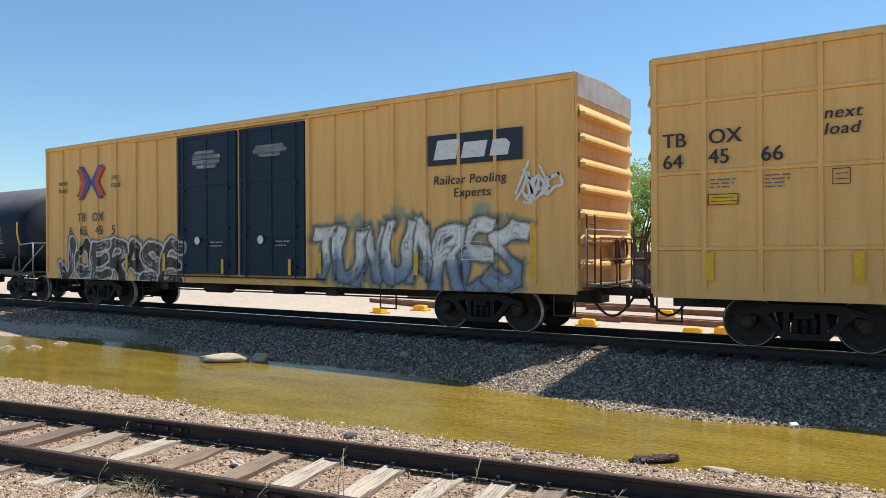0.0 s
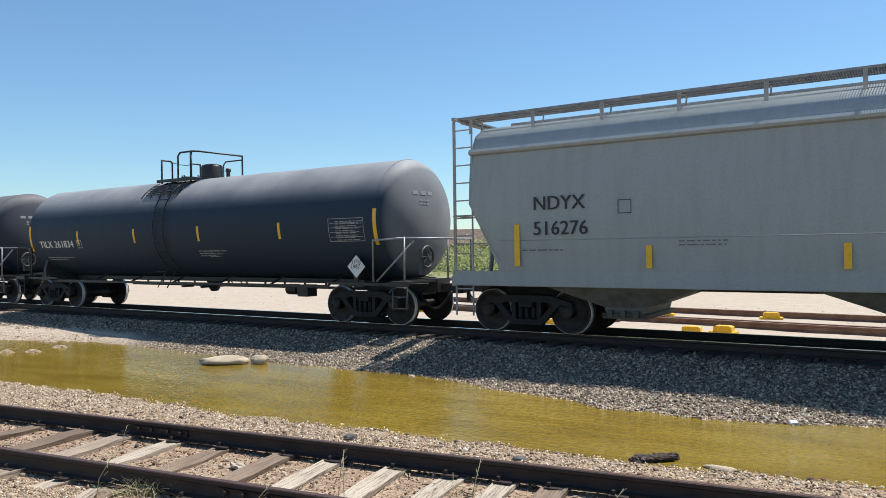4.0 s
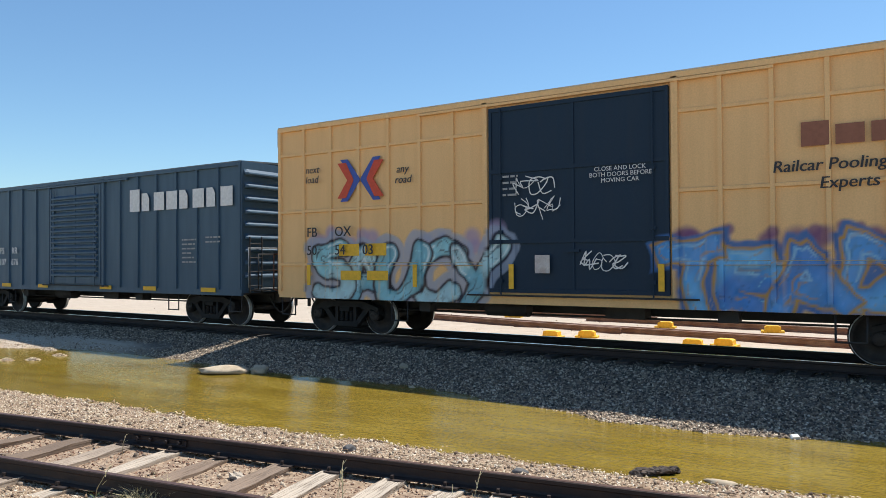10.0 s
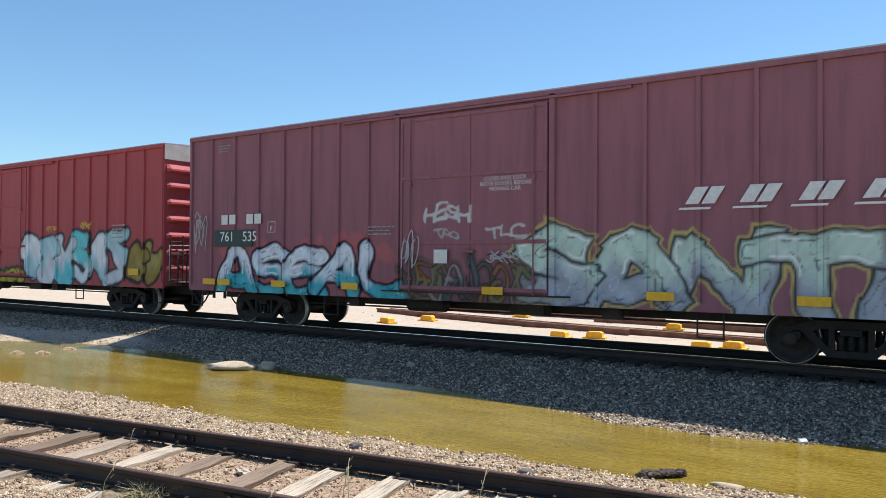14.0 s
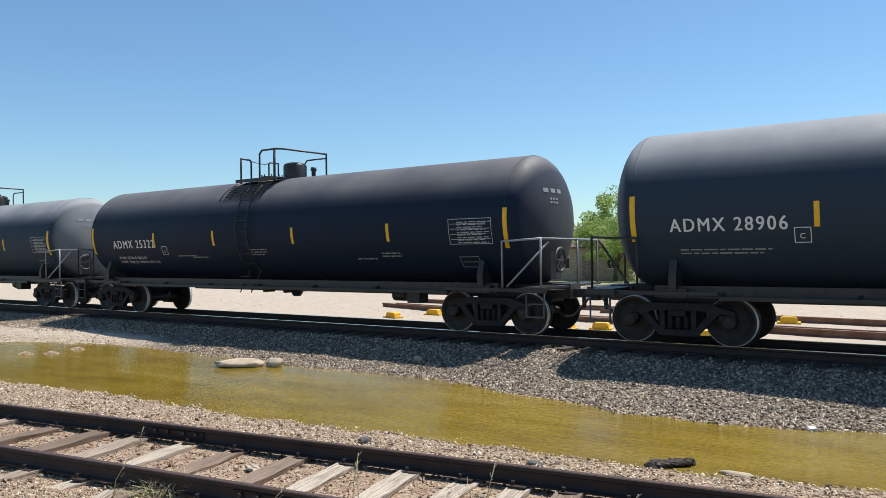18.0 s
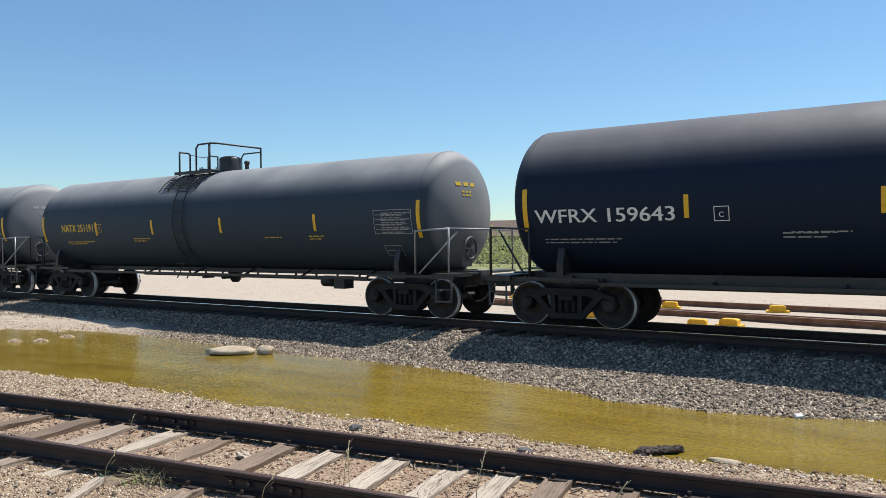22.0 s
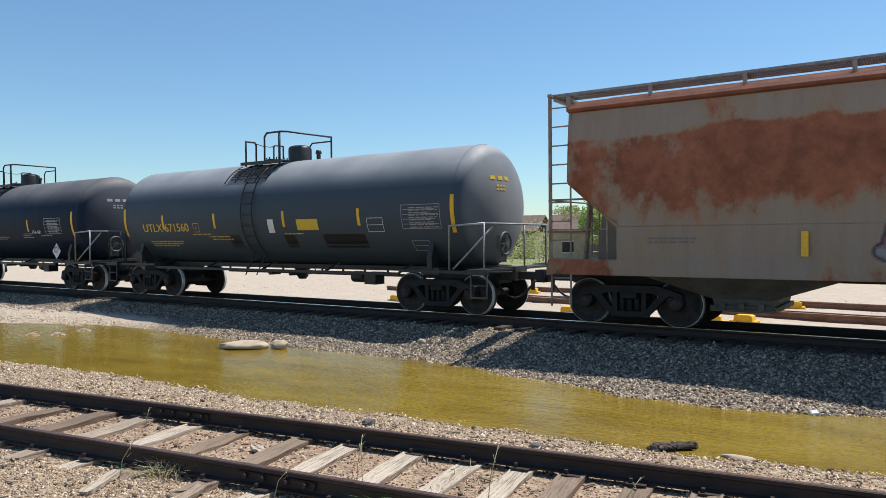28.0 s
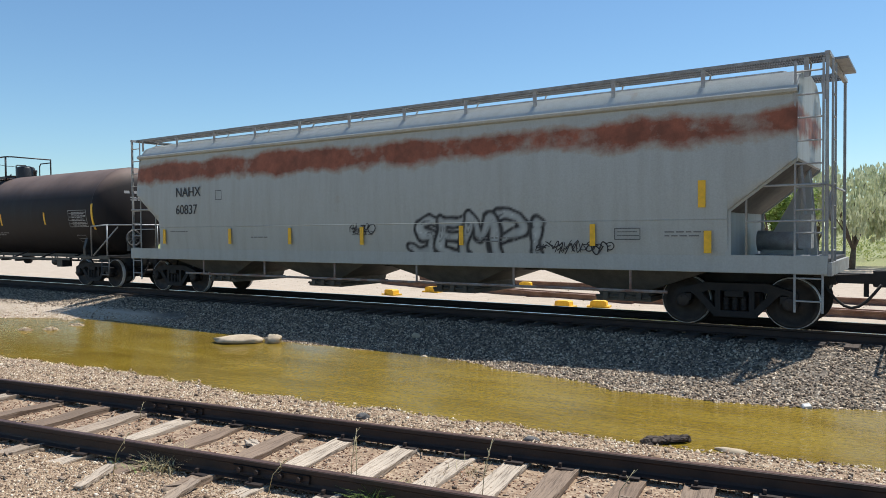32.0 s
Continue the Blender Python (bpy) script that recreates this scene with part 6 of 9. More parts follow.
def stone_stuff(name, label, rng_seed, count, region, sizes, cols, keep=None):
    """Many loose stones, each a small uneven block, joined into one object."""
    rng = np.random.default_rng(rng_seed)
    x0, x1, y0, y1 = region
    x, y = rng.uniform(x0, x1, count), rng.uniform(y0, y1, count)
    if keep is not None:
        ok = keep(x, y, rng)
        x, y = x[ok], y[ok]
    n = len(x)
    s = rng.uniform(0.55, 1.0, n) ** 2 * (sizes[1] - sizes[0]) + sizes[0]
    z = height(x, y) + s * rng.uniform(-0.30, 0.16, n)
    base = np.array([(1, 0, 0), (0, 1, 0), (-1, 0, 0), (0, -1, 0), (0, 0, 1), (0, 0, -1)]) * 0.62
    p = base[None] + rng.uniform(-0.2, 0.2, (n, 6, 3))
    p *= (s[:, None] * rng.uniform(0.5, 1.35, (n, 3)))[:, None, :]
    q = rng.normal(size=(n, 4))
    q /= np.linalg.norm(q, axis=1)[:, None]
    a, b, c, d = q.T
    R = np.stack((1 - 2 * (c * c + d * d), 2 * (b * c - a * d), 2 * (b * d + a * c), 2 * (b * c + a * d), 1 - 2 * (b * b + d * d), 2 * (c * d - a * b),
                  2 * (b * d - a * c), 2 * (c * d + a * b), 1 - 2 * (b * b + c * c)), -1).reshape(n, 3, 3)
    p = np.einsum("nij,nkj->nki", R, p) + np.stack((x, y, z), -1)[:, None, :]
    tri = np.array([(0, 1, 4), (1, 2, 4), (2, 3, 4), (3, 0, 4), (1, 0, 5), (2, 1, 5), (3, 2, 5), (0, 3, 5)])
    f = (np.arange(n)[:, None, None] * 6 + tri[None]).reshape(-1)
    me = bpy.data.meshes.new(name)
    me.vertices.add(n * 6)
    me.vertices.foreach_set("co", p.reshape(-1))
    me.loops.add(len(f))
    me.loops.foreach_set("vertex_index", f.astype(np.int32))
    me.polygons.add(n * 8)
    me.polygons.foreach_set("loop_start", np.arange(0, n * 24, 3, dtype=np.int32))
    me.update(calc_edges=True)
    m, t, bs = nodes_of(name + "_stone")
    geo = t.nodes.new("ShaderNodeNewGeometry")
    col = ramp(t, geo.outputs["Random Per Island"], cols)
    fine = noise_tex(t, coords(t), 60.0, 3)
    col = mix(t, 0.5, col, ramp(t, fine, ((0.3, (0.7, 0.7, 0.7)), (0.7, (1.25, 1.25, 1.25)))), "MULTIPLY")
    t.links.new(col, bs.inputs["Base Color"])
    bs.inputs["Roughness"].default_value = 0.9
    me.materials.append(m)
    tagged(new(name, me), label, "gravel", kind="stuff")


def dry(x, y, rng):
    return height(x, y) > WATER_Z - 0.03


GREY = ((0.0, (0.036, 0.027, 0.020)), (0.35, (0.145, 0.108, 0.076)), (0.65, (0.315, 0.240, 0.168)), (0.88, (0.52, 0.415, 0.295)), (1.0, (0.70, 0.59, 0.45)))
TAN = ((0.0, (0.07, 0.045, 0.032)), (0.30, (0.275, 0.183, 0.112)), (0.60, (0.45, 0.340, 0.220)), (0.85, (0.62, 0.52, 0.375)), (1.0, (0.80, 0.72, 0.59)))
BROWN = ((0.0, (0.06, 0.028, 0.018)), (0.4, (0.20, 0.104, 0.062)), (0.7, (0.30, 0.168, 0.102)), (0.9, (0.45, 0.325, 0.22)), (1.0, (0.62, 0.52, 0.40)))
stone_stuff("ballast", "grey crushed stone ballast along the main line", 1, 95000, (-32, 4, 9.9, 13.9), (0.018, 0.054), GREY,
            lambda x, y, r: dry(x, y, r) & ((x > -16.5) | (height(x, y) > WATER_Z + 0.16 + 0.08 * r.random(len(x)))))
stone_stuff("bank_gravel", "pale washed gravel along the foot of the ballast bank", 7, 34000, (-32, 4, 9.9, 12.0), (0.010, 0.036), TAN,
            lambda x, y, r: dry(x, y, r) & (height(x, y) < WATER_Z + 0.07 + 0.16 * r.random(len(x)) ** 2))
stone_stuff("ballast_bed", "grey crushed stone between and behind the main rails", 2, 14000, (-40, 4, 13.9, 17.6), (0.025, 0.065), GREY)
stone_stuff("gravel", "pale tan gravel round the old siding", 3, 140000, (-18, 3.5, 1.8, 8.4), (0.007, 0.030), TAN,
            lambda x, y, r: dry(x, y, r) & (y > 0.4 - 0.32 * x * 0.75 - 1.2) & (np.abs(y) > 1.5) & (np.abs(y - siding_y(x)) > 0.75))
stone_stuff("track_gravel", "reddish-brown fine gravel between the siding rails", 6, 75000, (-18, 3.5, 2.0, 7.9), (0.008, 0.028), BROWN,
            lambda x, y, r: np.abs(y - siding_y(x)) < 0.78)
stone_stuff("near_gravel", "fine brown and tan gravel on the near side of the siding", 12, 80000, (-10.0, 0.5, 2.0, 5.4), (0.005, 0.022), TAN[:3] + BROWN[3:],
            lambda x, y, r: (y < siding_y(x) - 0.72) & (y > 0.9 - 0.30 * x))
stone_stuff("shore_gravel", "mixed gravel at the edge of the ditch water", 4, 16000, (-30, 3, 6.0, 11.6), (0.012, 0.055), TAN,
            lambda x, y, r: (height(x, y) > WATER_Z - 0.04) & (height(x, y) < WATER_Z + 0.06))
stone_stuff("mud_crust", "pale dried crust on low mud bars in the ditch", 11, 9000, (-21, -17.2, 8.8, 11.3), (0.012, 0.040), TAN[2:],
            lambda x, y, r: (height(x, y) > WATER_Z - 0.012) & (y < 11.15))
stone_stuff("loose_stones", "larger dark and pale stones strewn over the siding gravel", 8, 2600, (-17, 3.0, 1.9, 8.3), (0.025, 0.065), TAN[:2] + GREY[1:4],
            lambda x, y, r: dry(x, y, r) & (y > -0.8 - 0.24 * x))
stone_stuff("lot_stones", "scattered small stones on the dirt lot", 5, 1500, (-32, 5, 17.4, 30), (0.015, 0.04), TAN)

# ---- ditch water ----
def water_material():
    m, t, b = nodes_of("algae_water")
    w = coords(t)
    streak = noise_tex(t, coords(t, (0.55, 1.6, 1)), 1.1, 6, 0.6)
    spot = noise_tex(t, coords(t, (0.8, 1.5, 1)), 15.0, 5, 0.75)
    col = ramp(t, streak, ((0.25, (0.150, 0.100, 0.013)), (0.5, (0.222, 0.152, 0.019)), (0.76, (0.285, 0.208, 0.040))))
    col = mix(t, 0.75, col, ramp(t, spot, ((0.34, (0.50, 0.52, 0.5)), (0.60, (1.26, 1.23, 1.2)))), "MULTIPLY")
    t.links.new(col, b.inputs["Base Color"])
    b.inputs["Roughness"].default_value = 0.11
    b.inputs["IOR"].default_value = 1.33
    rip = noise_tex(t, coords(t, (0.7, 2.2, 1)), 6.0, 4, 0.55)
    gust = noise_tex(t, coords(t, (0.22, 0.5, 1)), 1.0, 3, 0.5)
    xyz = t.nodes.new("ShaderNodeSeparateXYZ")
    t.links.new(w, xyz.inputs[0])
    lee = node(t, "ShaderNodeMapRange")
    lee.inputs[1].default_value, lee.inputs[2].default_value = -11.0, -1.0
    lee.inputs[3].default_value, lee.inputs[4].default_value = 0.25, 1.1
    t.links.new(xyz.outputs[0], lee.inputs[0])
    force = t.nodes.new("ShaderNodeMath")
    force.operation = "MULTIPLY"
    t.links.new(lee.outputs[0], force.inputs[0])
    t.links.new(ramp(t, gust, ((0.35, (0.5, 0.5, 0.5)), (0.62, (1.5, 1.5, 1.5)))), force.inputs[1])
    tall = t.nodes.new("ShaderNodeMath")
    tall.operation = "MULTIPLY"
    t.links.new(rip, tall.inputs[0])
    t.links.new(force.outputs[0], tall.inputs[1])
    bump(t, b, tall.outputs[0], 0.6, 0.05)
    return m


wm = Shape()
wm.v = [(-60, 4, WATER_Z), (22, 4, WATER_Z), (22, 12.4, WATER_Z), (-60, 12.4, WATER_Z)]
wm.face((0, 1, 2, 3))
water = part("ditch_water", wm, water_material(), None)
tagged(water, "shallow olive-brown ditch water over algae", "water", kind="structure")


# ---- tracks ----
RAIL = [(-0.070, -0.172), (-0.070, -0.160), (-0.022, -0.148), (-0.010, -0.125), (-0.010, -0.055), (-0.035, -0.038), (-0.036, -0.004), (-0.030, 0.0),
        (0.030, 0.0), (0.036, -0.004), (0.035, -0.038), (0.010, -0.055), (0.010, -0.125), (0.022, -0.148), (0.070, -0.160), (0.070, -0.172)]


def rail_mesh(name, x0, x1, mat):
    return stored((name, x0, x1), lambda: Shape().prism(RAIL, x0, x1, "x"), mat)


def track_root(name, label):
    return tagged(new(name), label, "railway track")


def tie_mesh(seed, long, wide, high, rough):
    """A weathered sleeper with uneven, split faces."""
    rng = random.Random(seed)
    s = Shape()
    n = 9
    for k in range(n):
        yy = -long / 2 + long * k / (n - 1)
        j = [rng.uniform(-rough, rough) for _ in range(8)]
        ww = wide * (1 - (rng.uniform(0, 0.25) if k in (0, n - 1) else 0))
        s.v += [(-ww / 2 + j[0], yy + j[1] * 2, -high), (ww / 2 + j[2], yy, -high), (ww / 2 + j[3], yy + j[4] * 2, j[5] * 0.7),
                (0.12 * wide + j[1], yy, -abs(j[6]) * 0.5), (-0.10 * wide + j[0], yy, -abs(j[7]) * 1.2), (-ww / 2 + j[6], yy, j[7] * 0.7)]
    for k in range(n - 1):
        a, b = 6 * k, 6 * k + 6
        for j in range(6):
            s.face((a + j, a + (j + 1) % 6, b + (j + 1) % 6, b + j))
    s.face(range(6))
    s.face([6 * (n - 1) + j for j in reversed(range(6))])
    return s


def wood_material(name, a, b_, dark):
    m, t, b = nodes_of(name)
    long = coords(t, (9.0, 0.5, 9.0))
    grain = noise_tex(t, long, 5.0, 6, 0.7)
    big = noise_tex(t, coords(t), 1.3, 4)
    info = t.nodes.new("ShaderNodeObjectInfo")
    col = mix(t, ramp(t, grain, ((0.34, (0, 0, 0)), (0.52, (1, 1, 1)))), dark, ramp(t, info.outputs["Random"], ((0.0, tuple(0.7 * c for c in b_)), (0.35, b_), (0.62, tuple(0.5 * c + 0.5 * d for c, d in zip(b_, a))), (0.85, a))))
    col = mix(t, 0.4, col, ramp(t, big, ((0.3, (0.6, 0.6, 0.6)), (0.7, (1.2, 1.2, 1.2)))), "MULTIPLY")
    t.links.new(col, b.inputs["Base Color"])
    b.inputs["Roughness"].default_value = 0.9
    bump(t, b, grain, 0.7, 0.02)
    return m


MAT["tie_old"] = wood_material("silvered_split_timber", (0.54, 0.45, 0.345), (0.25, 0.175, 0.12), (0.11, 0.075, 0.05))
MAT["tie_main"] = wood_material("dark_creosoted_timber", (0.10, 0.075, 0.06), (0.07, 0.055, 0.045), (0.03, 0.025, 0.02))

main = track_root("main_line", "main line of rusty rails with polished heads on dark sleepers")
for d in (-0.755, 0.755):
    r = part("rail", rail_mesh("rail", -300, 200, MAT["rail"]), MAT["rail"], main, "", (0, LINE_Y + d, 0))
    part("railhead", Shape().box((-50, -0.002, 0.0015), (500, 0.058, 0.003)), MAT["railtop"], r, "polished bright running surface")
ties_main = [stored(("sleeper_m", k), lambda: tie_mesh(60 + k, 2.6, 0.23, 0.16, 0.008), MAT["tie_main"]) for k in range(4)]
for k in range(110):
    o = part("sleeper", ties_main[k % 4], MAT["tie_main"], main, "", (-50 + k * 0.52, LINE_Y, -0.174))
    o.rotation_euler = (0, 0, random.uniform(-0.012, 0.012))

siding = track_root("siding", "old unused siding of brown rails on split grey sleepers")
siding.rotation_euler = (0, 0, SIDE_TURN)
SZ = -0.295
for d in (5.236, 6.741):
    r = part("rail", rail_mesh("old_rail", -60, 24, MAT["rail"]), MAT["rail"], siding, "", (0, d, SZ))
    part("railhead", Shape().box((-18, 0, 0.0015), (84, 0.055, 0.003)), MAT["oldtop"], r)
rng = random.Random(12)
u = -24.0
old = [stored(("sleeper_o", k), lambda: tie_mesh(10 + k, 2.55, rng.uniform(0.21, 0.27), 0.17, 0.017), MAT["tie_old"]) for k in range(8)]
US = []
SET = [-10.25, -9.81, -8.81, -7.98, -7.29, -6.51, -5.76, -4.88, -4.27, -3.50, -2.89, -2.33, -1.84, -1.24, -0.64]
while u < -10.55:
    US.append(u)
    u += rng.uniform(0.5, 0.62)
US += SET + [-0.06 + 0.58 * k for k in range(30)]
for k, u in enumerate(US):
    o = part("sleeper", old[rng.randrange(8)], MAT["tie_old"], siding, "", (u, 5.99 + rng.uniform(-0.12, 0.12), SZ - 0.168 + rng.uniform(-0.018, 0.012)))
    o.rotation_euler = (rng.uniform(-0.012, 0.012), rng.uniform(-0.03, 0.03), rng.uniform(-0.06, 0.06))
    if -12 < u < 2:
        for d in (5.236, 6.741):
            part("tie_plate", stored(("tie_plate",), lambda: Shape().box((0, 0, 0), (0.18, 0.30, 0.016)).box((-0.05, -0.10, 0.02), (0.03, 0.035, 0.05)).box(
                (0.05, 0.10, 0.02), (0.03, 0.035, 0.05)), MAT["rail"]), MAT["rail"], siding, "", (u + rng.uniform(-0.02, 0.02), d, SZ - 0.166))


def joint_bar():
    s = Shape()
    for d in (-1, 1):
        s.prism([(d * 0.014, -0.135), (d * 0.045, -0.120), (d * 0.030, -0.10), (d * 0.030, -0.068), (d * 0.046, -0.05), (d * 0.014, -0.045)], -0.42, 0.42, "x")
        for x in (-0.33, -0.13, 0.13, 0.33):
            s.tube((x, d * 0.03, -0.085), (x, d * 0.075, -0.085), 0.022, 6)
    return s


for u, d in ((-6.78, 6.741), (-4.15, 5.236)):
    part("joint_bar", stored(("joint_bar",), joint_bar, MAT["rail"]), MAT["rail"], siding, "bolted rusty joint bar", (u, d, SZ))


# ---- loose things near the track ----
def pebble(name, label, x, y, size, flat, mat, seed, z=None, category="rock", rugged=1.0, taper=0.0):
    bm = bmesh.new()
    bmesh.ops.create_icosphere(bm, subdivisions=3, radius=0.5)
    for v in bm.verts:
        n = noise.noise(v.co * 2.1 + Vector((seed, 0, 0))) * 0.26 + noise.noise(v.co * 5 + Vector((0, seed, 0))) * 0.14 + noise.noise(v.co * 13) * 0.06
        v.co *= 1 + n * rugged
        slim = 1 - taper * max(0.0, -2 * v.co.x) ** 2
        v.co.y, v.co.z = v.co.y * slim, v.co.z * slim
        v.co = Vector((v.co.x * size[0], v.co.y * size[1], v.co.z * flat))
    me = bpy.data.meshes.new(name)
    bm.to_mesh(me)
    bm.free()
    me.polygons.foreach_set("use_smooth", [True] * len(me.polygons))
    me.materials.append(mat)
    ob = new(name, me)
    zz = float(height(np.array([x]), np.array([y]))[0]) if z is None else z
    ob.location = (x, y, zz + flat * 0.22)
    tagged(ob, label, category)
    return ob


MAT["limestone"] = surface("pale_limestone", (0.54, 0.44, 0.31), (0.38, 0.30, 0.205), 5, 0.9, bumpy=0.4)
MAT["char"] = surface("charred_wood", (0.020, 0.017, 0.015), (0.14, 0.10, 0.075), 9, 0.9, bumpy=0.6, stretch=(1, 6, 6))
MAT["white_block"] = surface("white_plaster", (0.78, 0.77, 0.74), (0.60, 0.58, 0.54), 6, 0.8)
MAT["darkrock"] = surface("dark_rock", (0.09, 0.085, 0.08), (0.18, 0.17, 0.16), 6, 0.9)
slabrock = pebble("flat_rock", "flat pale limestone slab in shallow ditch water", -12.5, 10.57, (1.10, 0.66), 0.20, MAT["limestone"], 3, WATER_Z + 0.02, taper=0.45)
slabrock.rotation_euler = (0, 0, radians(34))
pebble("rock", "small knobbly pale stone beside the flat slab", -11.84, 10.96, (0.40, 0.30), 0.20, MAT["limestone"], 8, WATER_Z + 0.03, rugged=2.2)
pebble("rock", "dark stone on gravel by the siding", -5.91, 6.94, (0.17, 0.13), 0.10, MAT["darkrock"], 5)
pebble("rock", "brown flat stone on gravel by the siding", -3.70, 7.23, (0.20, 0.12), 0.07, MAT["darkrock"], 9)
pebble("flat_rock", "thin pale stone at the water's edge", -1.77, 8.10, (0.34, 0.14), 0.06, MAT["limestone"], 12)
pebble("rock", "white stone in the ballast toe", -8.0, 11.2, (0.16, 0.12), 0.10, MAT["limestone"], 14)
pebble("rock", "pinkish pale block in the ballast bank", -8.95, 12.25, (0.20, 0.14), 0.13, MAT["limestone"], 17, rugged=0.6)
wb = Shape().prism([(-0.115, -0.03), (0.10, -0.035), (0.125, 0.0), (0.10, 0.045), (-0.07, 0.05), (-0.10, 0.02)], -0.075, 0.075, "y")
block = tagged(part("broken_block", wb, MAT["white_block"], None), "broken white plaster block on the ballast edge", "rubble")
block.scale = (0.50, 0.50, 0.55)
block.location, block.rotation_euler = (-1.38, 10.62, float(height(np.array([-1.38]), np.array([10.62]))[0]) + 0.022), (0.30, -0.10, 0.45)


def drift_log():
    s = Shape()
    rng = random.Random(4)
    for k, (r, dy, x0, long) in enumerate(((0.062, 0.0, -0.30, 0.30), (0.055, 0.01, -0.02, 0.31), (0.042, 0.08, -0.22, 0.40), (0.034, -0.06, -0.12, 0.36), (0.03, 0.03, 0.05, 0.22))):
        n, ring = 12, []
        for j in range(n):
            x = x0 + long * j / (n - 1)
            b = len(s.v)
            for a in range(9):
                w = 2 * math.pi * a / 9
                q = r * (1 + rng.uniform(-0.42, 0.36)) * (0.6 if j in (0, n - 1) else 1)
                s.v.append((x + rng.uniform(-0.02, 0.02), dy + q * math.cos(w), 0.03 + 0.01 * k + q * math.sin(w)))
            ring.append(b)
        for a, b in zip(ring, ring[1:]):
            for j in range(9):
                s.face((a + j, a + (j + 1) % 9, b + (j + 1) % 9, b + j))
        s.face([ring[0] + j for j in range(9)])
        s.face([ring[-1] + j for j in reversed(range(9))])
    return s


log = tagged(part("charred_log", drift_log(), MAT["char"], None), "short charred log in the edge of the water", "log")
log.scale = (0.95, 0.85, 0.70)
log.location, log.rotation_euler = (-2.46, 8.07, -0.60), (0, 0, radians(42))
# weathered loose boards by the siding
for x, y, a, long in ((-6.33, 3.69, 0.5, 0.55), (-5.36, 3.88, 0.35, 0.5), (-5.91, 5.24, 1.25, 0.5), (-3.70, 5.25, 0.5, 0.3)):
    b = part("broken_board", tie_mesh(int(long * 100), long, 0.11, 0.035, 0.012), MAT["tie_old"], None)
    b.location = (x, y, float(height(np.array([x]), np.array([y]))[0]) + 0.05)
    b.rotation_euler = (0.04, 0.05, a)
    tagged(b, "splintered grey board lying on gravel", "board")

def scraps():
    """Splinters and chips of old sleepers on the gravel."""
    rng = random.Random(31)
    s = Shape()
    for _ in range(420):
        x = rng.uniform(-12, 1.0)
        y = siding_y(x) + rng.uniform(-3.0, 1.9)
        if y < 2.0:
            continue
        l, w = rng.uniform(0.03, 0.16), rng.uniform(0.008, 0.028)
        z = float(height(np.array([x]), np.array([y]))[0]) + 0.024
        s.box((x, y, z), (l, w, 0.010), Euler((rng.uniform(-0.2, 0.2), rng.uniform(-0.15, 0.15), rng.uniform(0, 3.1))).to_matrix())
    return tagged(part("wood_chips", s, MAT["tie_old"], None), "splinters of grey wood strewn on the gravel", "debris", kind="stuff")


scraps()
for x, y, a, long in ((-5.23, 6.11, 0.9, 0.42), (-5.02, 6.24, 1.1, 0.30), (-3.78, 5.58, 0.35, 0.28), (-8.70, 5.51, 0.2, 0.5)):
    b = part("stick", tie_mesh(int(long * 70), long, 0.03, 0.02, 0.004), MAT["tie_old"], None)
    b.location = (x, y, float(height(np.array([x]), np.array([y]))[0]) + 0.035)
    b.rotation_euler = (0.08, 0.05, a)
    tagged(b, "thin grey stick of split wood on gravel", "stick")

MAT["straw"] = surface("dry_straw", (0.52, 0.44, 0.26), (0.38, 0.32, 0.16), 8, 0.8)
MAT["blade"] = surface("green_blades", (0.12, 0.20, 0.035), (0.20, 0.27, 0.06), 8, 0.6)


def tuft(name, label, x, y, n, tall, wide, mat, seed, lean=0.5):
    rng = random.Random(seed)
    s = Shape()
    for k in range(n):
        a = rng.uniform(0, 2 * math.pi)
        h, l = tall * rng.uniform(0.5, 1.0), lean * rng.uniform(0.2, 1.0) * tall
        bx, by = rng.gauss(0, wide), rng.gauss(0, wide)
        c, q = math.cos(a), math.sin(a)
        i = len(s.v)
        w = 0.0045 if mat == "straw" else 0.007
        for t in (0, 0.35, 0.7, 1.0):
            o = l * t * t
            ww = w * (1 - 0.8 * t)
            s.v += [(bx + c * o - q * ww, by + q * o + c * ww, h * (t - 0.25 * t * t * lean)), (bx + c * o + q * ww, by + q * o - c * ww, h * (t - 0.25 * t * t * lean))]
        for j in range(3):
            s.face((i + 2 * j, i + 2 * j + 1, i + 2 * j + 3, i + 2 * j + 2), True)
    ob = part(name, s, MAT[mat], None)
    ob.location = (x, y, float(height(np.array([x]), np.array([y]))[0]) - 0.01)
    return tagged(ob, label, "grass", kind="stuff")


